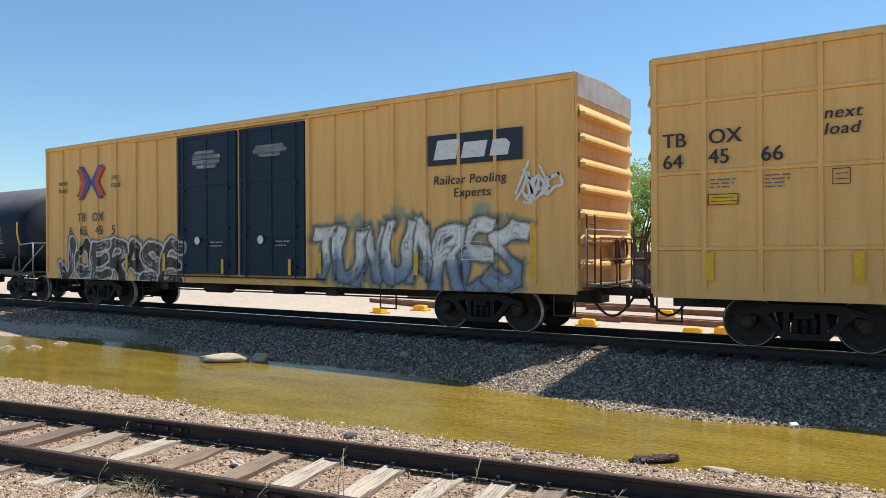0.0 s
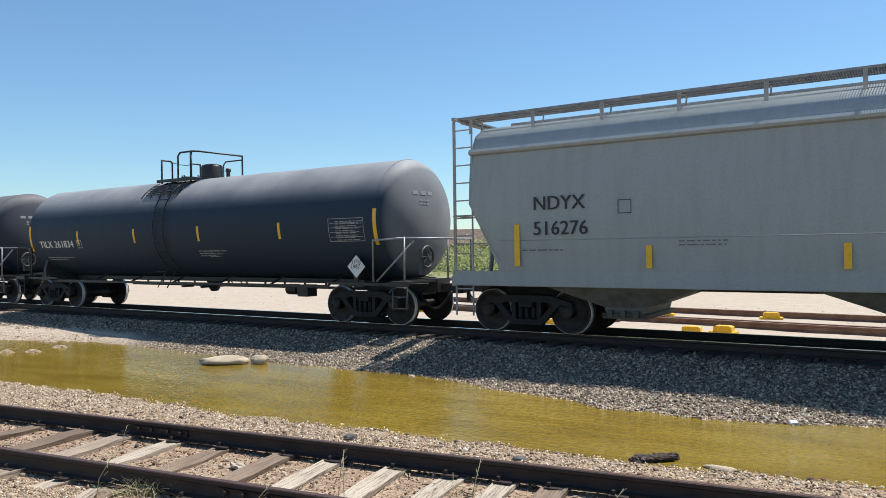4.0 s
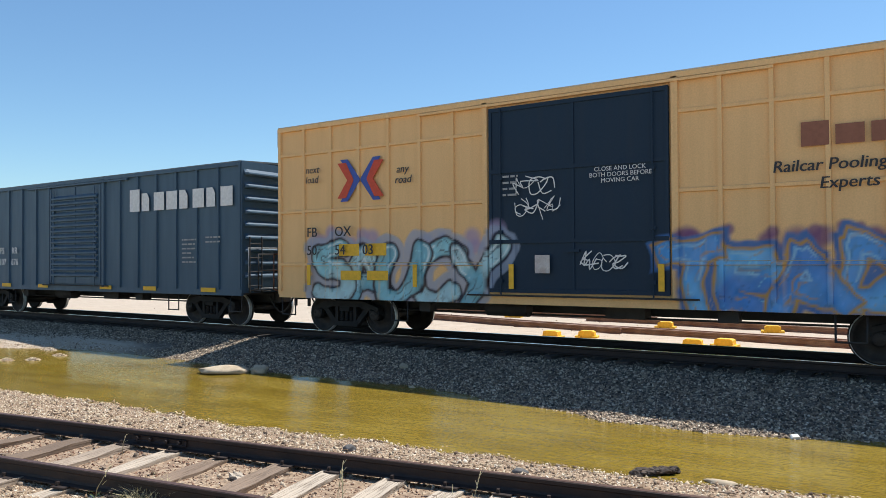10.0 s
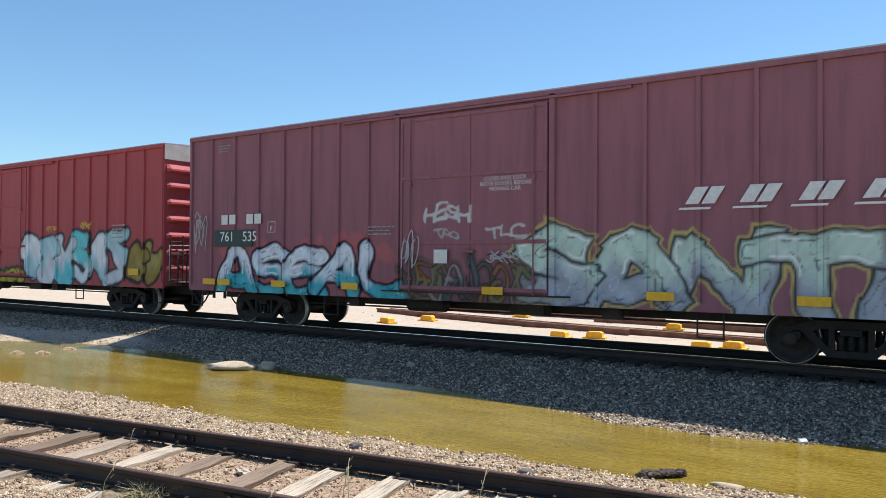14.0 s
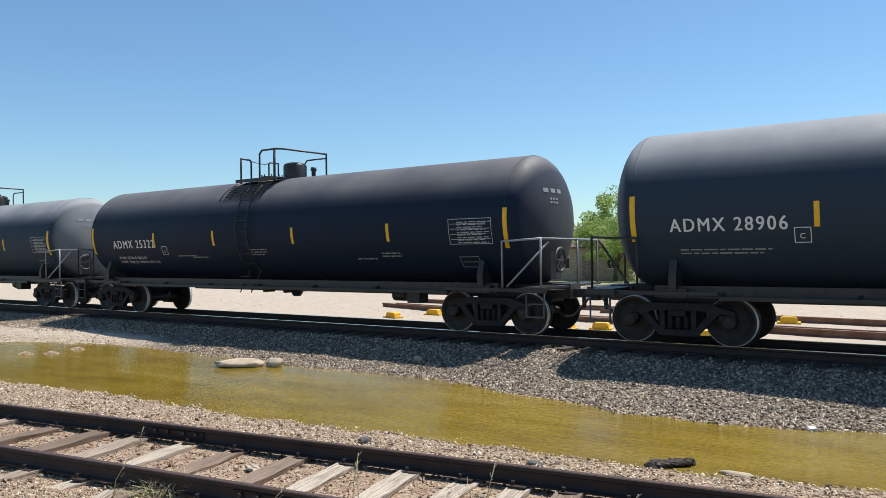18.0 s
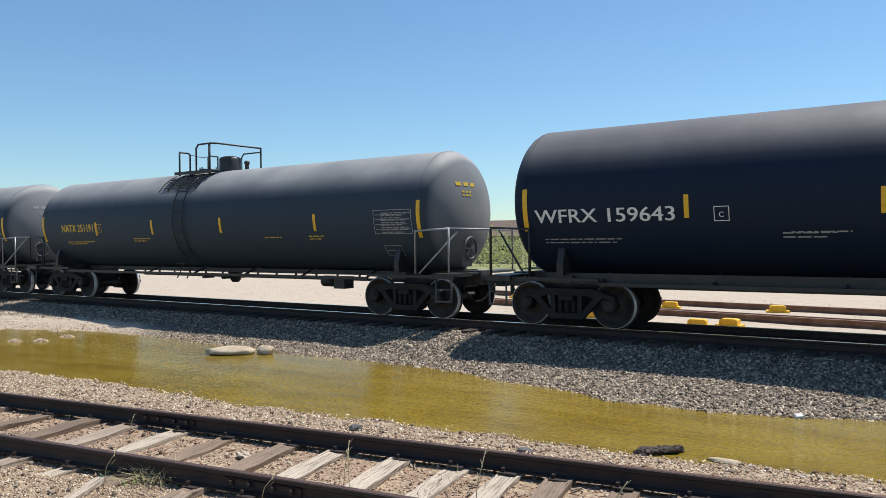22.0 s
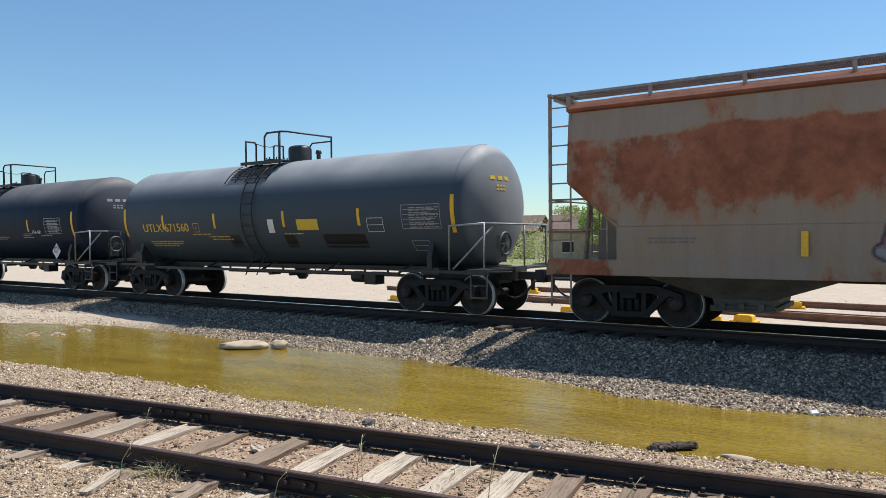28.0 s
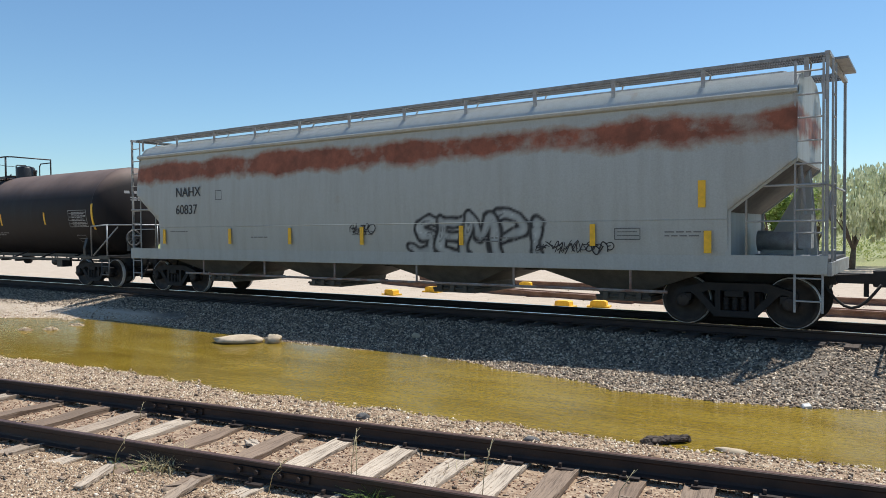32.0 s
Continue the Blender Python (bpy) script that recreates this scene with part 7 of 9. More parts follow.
tuft("dry_grass", "tangled dry grass tuft against the near rail", -6.19, 4.35, 260, 0.26, 0.12, "straw", 1, 1.2)
tuft("dry_grass", "low green weeds in gravel by the rail", -6.46, 4.14, 70, 0.13, 0.12, "blade", 2, 1.2)
tuft("green_grass", "fresh green grass clump under the rail", -3.86, 4.65, 60, 0.30, 0.05, "blade", 3, 1.1)
tuft("dry_grass", "sparse dry stalks between the sleepers", -3.64, 5.74, 30, 0.16, 0.12, "straw", 5, 1.0)
for x, y, h, a in ((-6.15, 3.74, 0.48, 0.5), (-4.13, 4.68, 0.62, 0.10), (-4.06, 4.69, 0.55, -0.05), (-3.03, 5.02, 0.62, 0.16), (-4.79, 4.35, 0.35, 0.6), (-8.00, 5.24, 0.25, 0.2), (-2.10, 5.53, 0.4, 0.4)):
    st = Shape().pipe([(0, 0, 0), (0.3 * a * h, 0, 0.55 * h), (a * h, 0.02, h)], 0.0035, 5)
    for k in range(3):
        st.tube((a * h * (0.55 + 0.2 * k), 0.01, h * (0.62 + 0.16 * k)), (a * h * (0.55 + 0.2 * k) + 0.03 * (-1) ** k, 0.03, h * (0.70 + 0.16 * k)), 0.0025, 4)
    ob = part("dry_stalk", st, MAT["straw"], None)
    ob.location = (x, y, float(height(np.array([x]), np.array([y]))[0]))
    tagged(ob, "single thin dry weed stalk", "weed", "weed stalks")

# ---- the lot behind the train ----
def yellow_block():
    s = Shape()
    s.prism([(-0.25, 0.0), (-0.23, 0.19), (-0.17, 0.22), (0.17, 0.22), (0.23, 0.19), (0.25, 0.0)], -0.14, 0.14)
    s.box((-0.25, 0, 0.035), (0.16, 0.40, 0.07)).box((0.25, 0, 0.035), (0.16, 0.40, 0.07))
    return s


yb = stored(("support_block",), yellow_block, MAT["yellow"])
for x, y, a in ((-4.95, 19.6, 0.1), (-4.25, 20.1, -0.1), (-7.1, 24.6, 0.1), (-3.8, 24.7, 0.2), (-16.2, 20.7, -0.2), (-15.6, 22.4, 0.1), (-9.1, 19.9, 0.0), (-8.2, 20.4, 0.2), (1.0, 19.0, 0.1), (-13.7, 26.3, 0.2)):
    o = new("support_block", yb)
    o.location, o.rotation_euler = (x, y, -0.53), (0, 0, a)
    tagged(o, "yellow painted support block on bare dirt", "support block", "yellow support blocks")
BIG = [(1.3 * a, 1.15 * b) for a, b in RAIL]
MAT["stockrail"] = surface("bright_rust_rail", (0.17, 0.085, 0.055), (0.27, 0.17, 0.12), 2, 0.75, 0.1)
for k, (x, y, long, a, z) in enumerate(((-13.8, 23.30, 12.6, -0.235, -0.33), (-13.5, 23.65, 12.2, -0.235, -0.33), (-4.8, 21.75, 14.0, -0.130, -0.33), (-4.4, 22.10, 13.6, -0.130, -0.33),
                                          (-3.0, 25.2, 15.0, -0.10, -0.33), (-14.0, 27.2, 12.0, -0.08, -0.33))):
    s = Shape().prism(BIG, -long / 2, long / 2, "x")
    o = part("stock_rail", s, MAT["stockrail"], None)
    o.location, o.rotation_euler = (x, y, z), (0, 0, a)
    tagged(o, "long rusty spare rail lying on bare dirt", "rail", "spare rails")

# ---- trees ----
MAT["bark"] = surface("grey_brown_bark", (0.10, 0.075, 0.055), (0.16, 0.13, 0.10), 6, 0.9, bumpy=0.5)


def leaf_material(name, a, b_):
    m, t, b = nodes_of(name)
    geo = t.nodes.new("ShaderNodeNewGeometry")
    col = mix(t, geo.outputs["Random Per Island"], a, b_)
    t.links.new(col, b.inputs["Base Color"])
    b.inputs["Roughness"].default_value = 0.6
    tr = t.nodes.new("ShaderNodeBsdfTranslucent")
    t.links.new(col, tr.inputs[0])
    mx = t.nodes.new("ShaderNodeMixShader")
    mx.inputs[0].default_value = 0.45
    out = t.nodes["Material Output"]
    t.links.new(b.outputs[0], mx.inputs[1])
    t.links.new(tr.outputs[0], mx.inputs[2])
    t.links.new(mx.outputs[0], out.inputs[0])
    return m


MAT["leaf"] = leaf_material("spring_leaves", (0.20, 0.31, 0.06), (0.46, 0.56, 0.17))
MAT["willow"] = leaf_material("pale_willow_leaves", (0.46, 0.50, 0.30), (0.68, 0.70, 0.48))
MAT["brush"] = leaf_material("yellow_green_brush", (0.30, 0.36, 0.11), (0.58, 0.58, 0.27))


def leaves(s, centre, spread, n, size, rng, droop=0.0):
    for _ in range(n):
        while True:
            p = Vector((rng.uniform(-1, 1), rng.uniform(-1, 1), rng.uniform(-1, 1)))
            if p.length < 1:
                break
        c = Vector(centre) + Vector((p.x * spread[0], p.y * spread[1], p.z * spread[2]))
        u = Vector((rng.gauss(0, 1), rng.gauss(0, 1), rng.gauss(0, 0.7))).normalized()
        w = u.orthogonal().normalized()
        if droop:
            u = (u * (1 - droop) + Vector((0, 0, -1)) * droop).normalized()
            w = Vector((rng.gauss(0, 1), rng.gauss(0, 1), 0)).normalized()
        q = size * rng.uniform(0.6, 1.3)
        i = len(s.v)
        s.v += [tuple(c - u * q), tuple(c + w * q * 0.45), tuple(c + u * q), tuple(c - w * q * 0.45)]
        s.face((i, i + 1, i + 2, i + 3))


def tree(x, y, tall, wide, mat, seed, label, clumps=40, per=190, size=0.125, droop=0.0):
    rng = random.Random(seed)
    root = tagged(new("tree"), label, "tree", "trees behind the lot")
    z0 = -0.52
    root.location = (x, y, z0)
    tr = Shape()
    fork = tall * rng.uniform(0.16, 0.24)
    tr.tube((0, 0, -0.1), (0.1, 0, fork), 0.03 * tall, 9, 0.02 * tall)
    cr = Shape()
    for k in range(9):
        a = 2 * math.pi * k / 9 + rng.uniform(-0.3, 0.3)
        reach = wide * rng.uniform(0.45, 0.95) * 0.5
        tip = (reach * math.cos(a), reach * math.sin(a), tall * rng.uniform(0.5, 0.88))
        midp = (tip[0] * 0.4, tip[1] * 0.4, fork + (tip[2] - fork) * 0.5)
        tr.tube((0.1, 0, fork * 0.9), midp, 0.011 * tall, 6, 0.007 * tall)
        tr.tube(midp, tip, 0.007 * tall, 5, 0.002 * tall)
        leaves(cr, tip, (wide * 0.16, wide * 0.16, tall * 0.10), per, size, rng, droop)
    for k in range(clumps):
        a, q = rng.uniform(0, 2 * math.pi), math.sqrt(rng.uniform(0.02, 1)) * wide * 0.5
        zt = tall * (0.30 + 0.66 * rng.random() * (1 - 0.45 * (q / (wide * 0.5)) ** 2))
        leaves(cr, (q * math.cos(a), q * math.sin(a), zt), (wide * 0.11, wide * 0.11, tall * 0.07), per, size, rng, droop)
    part("trunk", tr, MAT["bark"], root)
    part("crown", cr, MAT[mat], root)
    return root


def polar(az, dist):
    a = radians(az)
    return dist * math.sin(a), dist * math.cos(a)


for az, dist, tall, wide, mat, seed in ((-9.9, 44, 6.9, 4.4, "leaf", 1), (-12.4, 50, 9.0, 5.6, "leaf", 2), (-15.4, 52, 9.2, 7.0, "leaf", 3), (-18.2, 50, 8.6, 7.0, "leaf", 4),
                                        (-20.8, 58, 6.8, 6.0, "leaf", 7), (2.5, 52, 8.0, 7.0, "leaf", 8), (-23.5, 64, 5.2, 5.0, "brush", 9)):
    x, y = polar(az, dist)
    tree(x, y, tall, wide, mat, seed, "broad tree in fresh green leaf beyond the lot")
for az, dist, tall, wide, seed in ((-4.7, 46, 6.5, 4.6, 21), (-1.8, 50, 6.8, 5.0, 22), (-6.9, 54, 6.4, 3.4, 23)):
    x, y = polar(az, dist)
    tree(x, y, tall, wide, "willow", seed, "pale drooping willow beyond the lot", 40, 75, 0.16, 0.88)


def thicket(az0, az1, dist, low, high, n, seed):
    rng = random.Random(seed)
    s = Shape()
    for k in range(n):
        az = az0 + (az1 - az0) * k / (n - 1)
        x, y = polar(az + rng.uniform(-0.3, 0.3), dist + rng.uniform(-4, 4))
        h = rng.uniform(low, high)
        leaves(s, (x, y, -0.5 + h * 0.45), (1.7, 1.4, h * 0.55), 200, 0.13, rng)
    return tagged(part("thicket", s, MAT["brush"], None), "long band of low yellow-green brush beyond the lot", "bushes", kind="stuff")


thicket(-36, -21, 66, 2.4, 4.2, 34, 5)
thicket(-21, 6, 62, 1.6, 3.2, 40, 6)
thicket(-70, -36, 120, 1.5, 2.6, 50, 7)


def shed(x, y, w, d, h, a, label):
    root = tagged(new("shed"), label, "building")
    root.location, root.rotation_euler = (x, y, -0.55), (0, 0, a)
    wall = surface("tan_siding", (0.48, 0.40, 0.30), (0.38, 0.31, 0.23), 2, 0.85)
    part("wall", Shape().box((0, 0, h / 2), (w, d, h)), wall, root)
    part("roof", Shape().prism([(-d / 2 - 0.35, h), (0, h + 0.28 * d), (d / 2 + 0.35, h), (d / 2 + 0.35, h + 0.12), (0, h + 0.28 * d + 0.14), (-d / 2 - 0.35, h + 0.12)], -w / 2 - 0.3, w / 2 + 0.3, "x"),
         surface("brown_roofing", (0.13, 0.085, 0.065), (0.19, 0.13, 0.10), 3, 0.85), root)
    for k in (-0.28, 0.28):
        win = part("window", Shape().box((k * w, -d / 2 - 0.01, h * 0.55), (0.9, 0.05, 0.9)), MAT["under"], root)
        part("window_frame", Shape().box((k * w, -d / 2 - 0.03, h * 0.55 + 0.47), (1.0, 0.06, 0.07)).box((k * w, -d / 2 - 0.03, h * 0.55 - 0.47), (1.0, 0.06, 0.07)), MAT["whiteink"], win)
    part("door", Shape().box((0, -d / 2 - 0.02, 1.0), (0.95, 0.06, 2.0)), MAT["rustfit"], root)


x, y = polar(-22.6, 62)
shed(x, y, 7, 5, 2.6, 0.3, "low tan shed with a brown roof among trees")
x, y = polar(-29.8, 78)
shed(x, y, 9, 6, 2.7, 0.2, "low house with a brown roof behind brush")


def parked_van(x, y, a, mat, label):
    root = tagged(new("parked_van"), label, "vehicle", "parked vehicles on the lot")
    root.location, root.rotation_euler = (x, y, -0.53), (0, 0, a)
    part("body", Shape().prism([(-2.5, 0.35), (-2.5, 1.95), (-2.3, 2.1), (1.1, 2.1), (1.75, 1.25), (2.5, 1.05), (2.6, 0.4)], -0.95, 0.95), mat, root)
    for x_ in (-1.5, 1.65):
        for y_ in (-0.9, 0.9):
            w = part("wheel", Shape().lathe([(-0.1, 0.2), (-0.1, 0.34), (0.1, 0.34), (0.1, 0.2), (0.1, 0.001)], "y", 16, (x_, y_, 0.34)), MAT["under"], root)
            part("rim", Shape().lathe([(-0.105, 0.001), (-0.105, 0.19)], "y", 12, (x_, y_, 0.34)), MAT["galv"], w)
    for x0, x1 in ((-2.0, -0.9), (-0.7, 0.3)):
        part("window", Shape().box(((x0 + x1) / 2, 0, 1.6), (x1 - x0, 1.93, 0.5)), MAT["under"], root)
    part("windscreen", Shape().prism([(1.15, 2.0), (1.72, 1.3), (1.76, 1.34), (1.2, 2.04)], -0.85, 0.85), MAT["under"], root)
    part("bumper", Shape().box((2.6, 0, 0.5), (0.12, 1.85, 0.22)), MAT["fitting"], root)


x, y = polar(-15.5, 42)
parked_van(x, y, -0.3, plain("dark_enamel", (0.04, 0.045, 0.05), 0.3), "dark van parked at the lot edge")
for k, (az, ink) in enumerate(((-37.0, (0.42, 0.08, 0.07)), (-39.5, (0.55, 0.54, 0.52)), (-42.0, (0.10, 0.17, 0.34)), (-46.0, (0.42, 0.09, 0.07)))):
    x, y = polar(az, 95)
    root = tagged(new("container"), "distant steel shipping container on the lot", "container", "distant containers")
    root.location, root.rotation_euler = (x, y, -0.53), (0, 0, 0.1 * k)
    m = plain("container_paint", ink, 0.6)
    part("box", Shape().box((0, 0, 1.0), (6.0, 2.4, 2.0)), m, root)
    part("end_door", Shape().box((3.02, -0.6, 1.0), (0.05, 1.1, 1.9)), m, root)
    for j in range(12):
        part("wall_rib", stored(("wall_rib", k), lambda: Shape().box((0, 0, 1.0), (0.2, 0.05, 1.85)), m), m, root, "", (-2.75 + 0.5 * j, -1.22, 0))


# ---- the train, car by car from its head ----
LOCK = "CLOSE AND LOCK\nBOTH DOORS BEFORE\nMOVING CAR"


def door_notice(car, x, z, y, ink="whiteink", size=0.082):
    for k, line in enumerate(LOCK.split("\n")):
        letters(car, line, x - 0.40 * len(line) * size, z - k * size * 1.35, size, ink, y)


def owner_bars(car, x, z, y, ink="whiteink", h=0.30):
    """Initials as plain blocks, in two pairs."""
    block_word(car, x, z, 0.62, h, 2, ink, y)
    block_word(car, x + 1.0, z, 0.62, h, 2, ink, y)


# yellow boxcar that leads the view
c, e, y = boxcar(0, "tall faded yellow boxcar with panelled sides and black lettering", "ttx", 5.22, ((-1.8, 1.8),), "navy", truck=3.1, pitch=0.90, grid=(1.77, 3.12, 4.37), end_paint="ttx", roof="ttx_roof")
for w, x, z in (("TB", -8.95, 3.58), ("OX", -8.15, 3.60), ("64", -8.95, 3.20), ("45", -8.15, 3.25), ("66", -7.30, 3.24)):
    letters(c, w, x, z, 0.25, "blackink", y)
letters(c, "next", -6.35, 3.86, 0.19, "blackink", y, lean=0.2, spread=1.1)
letters(c, "load", -6.35, 3.60, 0.19, "blackink", y, lean=0.2, spread=1.1)
strips(c, (-8.14, -5.85, -2.6, 2.6, 5.85, 8.14), 1.45, y, 0.50, 0.15)
frame_mark(c, -6.09, 2.92, 0.26, 0.26, "blackink", y, None, 3)
bars(c, -7.9, 2.90, 0.42, 0.20, 3, "blackink", y, None, 1)
bars(c, -7.03, 2.90, 0.40, 0.26, 4, "blackink", y, None, 2)
slab(c, -7.9, 2.62, 0.50, 0.19, "yellow", y)
frame_mark(c, -7.9, 2.62, 0.50, 0.19, "blackink", y - 0.004, None, 3)

c, e, y = boxcar(1, "faded yellow boxcar with twin navy doors and sprayed graffiti", "ttx", 5.20, ((-2.58, -0.09), (-0.03, 2.40)), "navy", tags=(
    dict(box=(-8.65, -2.45, 0.78, 2.12), word="JOERASE", fill=((0.055, 0.058, 0.062), (0.025, 0.027, 0.03), (0.075, 0.078, 0.08)), line=(0.80, 0.81, 0.80), glow=(0.10, 0.105, 0.11), halo=0.08, seed=3, thick=0.22, edge=0.05, slant=0.12, cover=0.85),
    dict(box=(2.65, 8.35, 0.88, 2.42), blocky=True, word="TUNUARES", fill=((0.82, 0.83, 0.80), (0.24, 0.34, 0.46)), grad=True, line=(0.05, 0.06, 0.07), glow=(0.20, 0.25, 0.22), halo=0.09, cover=0.8, seed=7, thick=0.27, edge=0.04, top=(0.95, 0.95, 0.95), slant=0.15, puffs=10, puff=(0.28, 0.36, 0.27))),
    end_paint="ttx", roof="ttx_roof")
crossed_arrows(c, -6.87, 3.95, 1.55, 1.05, y)
for w, x, z in (("TB", -7.63, 2.72), ("OX", -6.80, 2.72), ("6", -8.1, 2.30), ("65", -7.5, 2.30), ("45", -6.62, 2.30), ("5", -5.75, 2.30)):
    letters(c, w, x, z, 0.27, "blackink", y)
for w, x, z in (("next", -8.70, 3.92), ("load", -8.70, 3.68), ("any", -5.75, 3.98), ("road", -5.80, 3.74)):
    letters(c, w, x, z, 0.18, "blackink", y, lean=0.2)
slab(c, 7.2, 3.93, 2.32, 0.66, "blueblack", y + 0.004, name="name_board")
block_word(c, 6.2, 3.72, 2.1, 0.42, 3, "whiteink", y - 0.003, (2,), 0.25)
letters(c, "Railcar Pooling", 6.18, 3.18, 0.19, "blackink", y, lean=0.1, spread=1.08)
letters(c, "Experts", 6.70, 2.90, 0.19, "blackink", y, lean=0.1, spread=1.08)
strips(c, (8.58, 5.71, 2.83, -3.2, -5.0), 1.45, y, 0.5)
strips(c, (8.58,), 2.05, y, 0.5)
strips(c, (-0.6, 1.9), 1.35, y - 0.08, 0.4, 0.09)
for x in (-1.35, 1.15):
    disc(c, x - 0.3, 2.05, 0.11, "whiteink", y - 0.06)
    bars(c, x + 0.5, 1.95, 0.5, 0.2, 2, "whiteink", y - 0.06, None, int(x * 20))
for k, line in enumerate(("- IMPORTANT -", "CLOSE THIS DOOR", "BEFORE CLOSING", "MAIN DOOR")):
    letters(c, line, -1.35 - 0.034 * len(line), 4.42 - 0.13 * k, 0.095, "whiteink", y - 0.06)
door_notice(c, 1.15, 4.40, y - 0.06)
frame_mark(c, 7.15, 1.75, 0.5, 0.4, "whiteink", y - 0.004, None, 4)
stroke_tag(c, 8.75, 3.1, 0.8, 0.75, "whiteink", y, 5, thick=0.03)
stroke_tag(c, 8.70, 3.0, 0.6, 0.6, "whiteink", y, 8, thick=0.026)

tank_car(2, "black tank car with white lettering and yellow reflectors", "tank_a", "CTCX 729103", r=1.55, stripes=(-5.77, -3.15, -0.82, 1.48, 4.99), big=(-8.0, 7.85), small=1, mark_x=-6.74, mark_end=-4.53, mark_z=2.05, mark_h=0.24, box_x=-4.16, deck_x=0.60, table_x=6.18, skirt=True)
tank_car(3, "black tank car with white lettering and a dusty top painted sunlit", "tank_a", "DBUX 250468", r=1.46, stripes=(-4.97, -1.99, 0.81, 4.13), small=2, mark_x=-7.22, mark_end=-5.05, mark_z=2.33, mark_h=0.25, box_x=-4.51, deck_x=-0.42, table_x=6.75, load=("LD LMT 210900 LB  95 650 KG", "LT WT   75100 LB  34 050 KG"))
c, kn, sy = hopper_car(4, "light grey covered hopper car with black lettering", "hop_grey", "greyfit", "NDYX", "516276", mark_x=-6.55, mark_z=2.55, bays=3, knee_in=0.72, z_knee=2.75, z_start=1.45, shoulder=3.86, crown=4.50, bay_x=(-4.9, 0.0, 4.9), bay_w=1.75)
strips(c, (-6.9, 7.25), 1.85, -1.585, 0.85, 0.12)
strips(c, (-4.2, -1.0, 1.8, 4.9), 1.60, -1.58, 0.42)
tank_car(5, "dark grey tank car with a pale dusty top painted sunlit", "tank_b", "TILX 261834", small=0, placard="1987")
tank_car(6, "black tank car with large white number", "tank_a", "GATX 223327", r=1.54, stripes=(-4.77, -1.66, 1.45, 4.55), small=1, mark_x=-6.97, mark_end=-4.88, mark_z=2.16, mark_h=0.26, box_x=-4.50, deck_x=0.65)
c, kn, sy = hopper_car(7, "off-white covered hopper car with black graffiti letters", "hop_white", "whitefit", "ADMX", "51292", mark_x=-7.08, mark_z=2.80, mark_w=0.74, number_w=0.72, knee_in=1.95, z_knee=3.62, bulge=0.20, z_start=1.42, dark_end=False, turn=0.42, shoulder=4.22,
                       bay_x=(-5.3, -2.8, 0.2, 3.25, 5.75), bay_w=0.76, tags=(
    dict(kind="block", word="EVERY", box=(0.40, 4.90, 1.14, 2.04), n=5, fill=(0.014, 0.024, 0.040), line=(0.56, 0.60, 0.60), glow=(0.05, 0.30, 0.16), seed=15),))
flats(c, (-7.1, -4.45, -2.3, 0.05, 2.35, 4.4), 1.19, -1.515, 0.5)
flats(c, (7.25,), 1.19, -1.515, 1.1)
slab(c, 5.65, 1.79, 0.46, 0.28, "patchblack", sy(1.79) - 0.012, name="patch")
frame_mark(c, 5.65, 1.79, 0.40, 0.22, "paleink", sy(1.79) - 0.018, None, 2)
slab(c, 6.2, 1.84, 0.24, 0.20, "fadedyellow", sy(1.84) - 0.012, name="patch")
bars(c, 6.75, 1.86, 0.62, 0.24, 3, "greyprint", sy(1.86) - 0.012, None, 151)
bars(c, -6.75, 1.98, 0.5, 0.12, 2, "greyprint", sy(1.98) - 0.014, None, 152)
bars(c, -5.6, 1.40, 1.0, 0.10, 2, "greyprint", sy(1.40) - 0.014, None, 153)
bars(c, -1.2, 1.40, 1.0, 0.10, 2, "greyprint", sy(1.40) - 0.014, None, 154)

c, e, y = boxcar(8, "low oxide-red boxcar half covered in green sprayed paint", "bnsf_dark", 4.52, ((-1.66, 1.62),), "bnsf_dark", cap=False, ends=5, end_paint="bnsf", tags=(
    dict(kind="cloud", box=(-7.2, 9.2, 0.75, 2.85), fill=((0.30, 0.39, 0.31), (0.44, 0.56, 0.45), (0.56, 0.69, 0.55)), line=(0.70, 0.75, 0.84), glow=(0.20, 0.17, 0.30), ink=(0.05, 0.05, 0.06), seed=21),))
owner_bars(c, -8.5, 2.50, y, h=0.24)
letters(c, "760", -8.5, 2.10, 0.24, "whiteink", y)
letters(c, "254", -7.35, 2.10, 0.24, "whiteink", y)
disc(c, 7.15, 3.54, 0.33, "whiteink", y)
disc(c, 7.15, 3.54, 0.27, "bnsf_ink", y - 0.003, ring=0.04)
block_word(c, 7.0, 3.42, 0.32, 0.24, 2, "bnsf_ink", y - 0.004, (0, 1))
for x, z, w, h in ((-8.4, 3.3, 0.7, 0.6), (-6.5, 3.2, 0.9, 0.5), (-4.8, 3.25, 0.7, 0.35), (-3.1, 3.3, 1.0, 0.45), (3.5, 3.30, 0.8, 0.55), (-0.2, 3.55, 1.6, 0.3)):
    stroke_tag(c, x, z, w, h, "whiteink", y - 0.07 if abs(x) < 1.6 else y, int(z * 90 + x))
letters(c, "CLOSE AND LOCK DOORS", -0.62, 3.86, 0.092, "whiteink", y - 0.07)
letters(c, "BEFORE MOVING CAR", -0.50, 3.74, 0.092, "whiteink", y - 0.07)
flats(c, (-8.27, -5.55, -3.0, 0.1, 3.2, 5.6, 8.05), 1.12, y - 0.07, 0.5, 0.14)
slab(c, -5.55, 2.32, 0.2, 0.26, "redink", y)
slab(c, -4.1, 1.7, 0.62, 0.42, "greenpatch", y - 0.002, name="patch")
slab(c, 7.08, 1.55, 0.42, 0.42, "greenpatch", y - 0.002, name="patch")
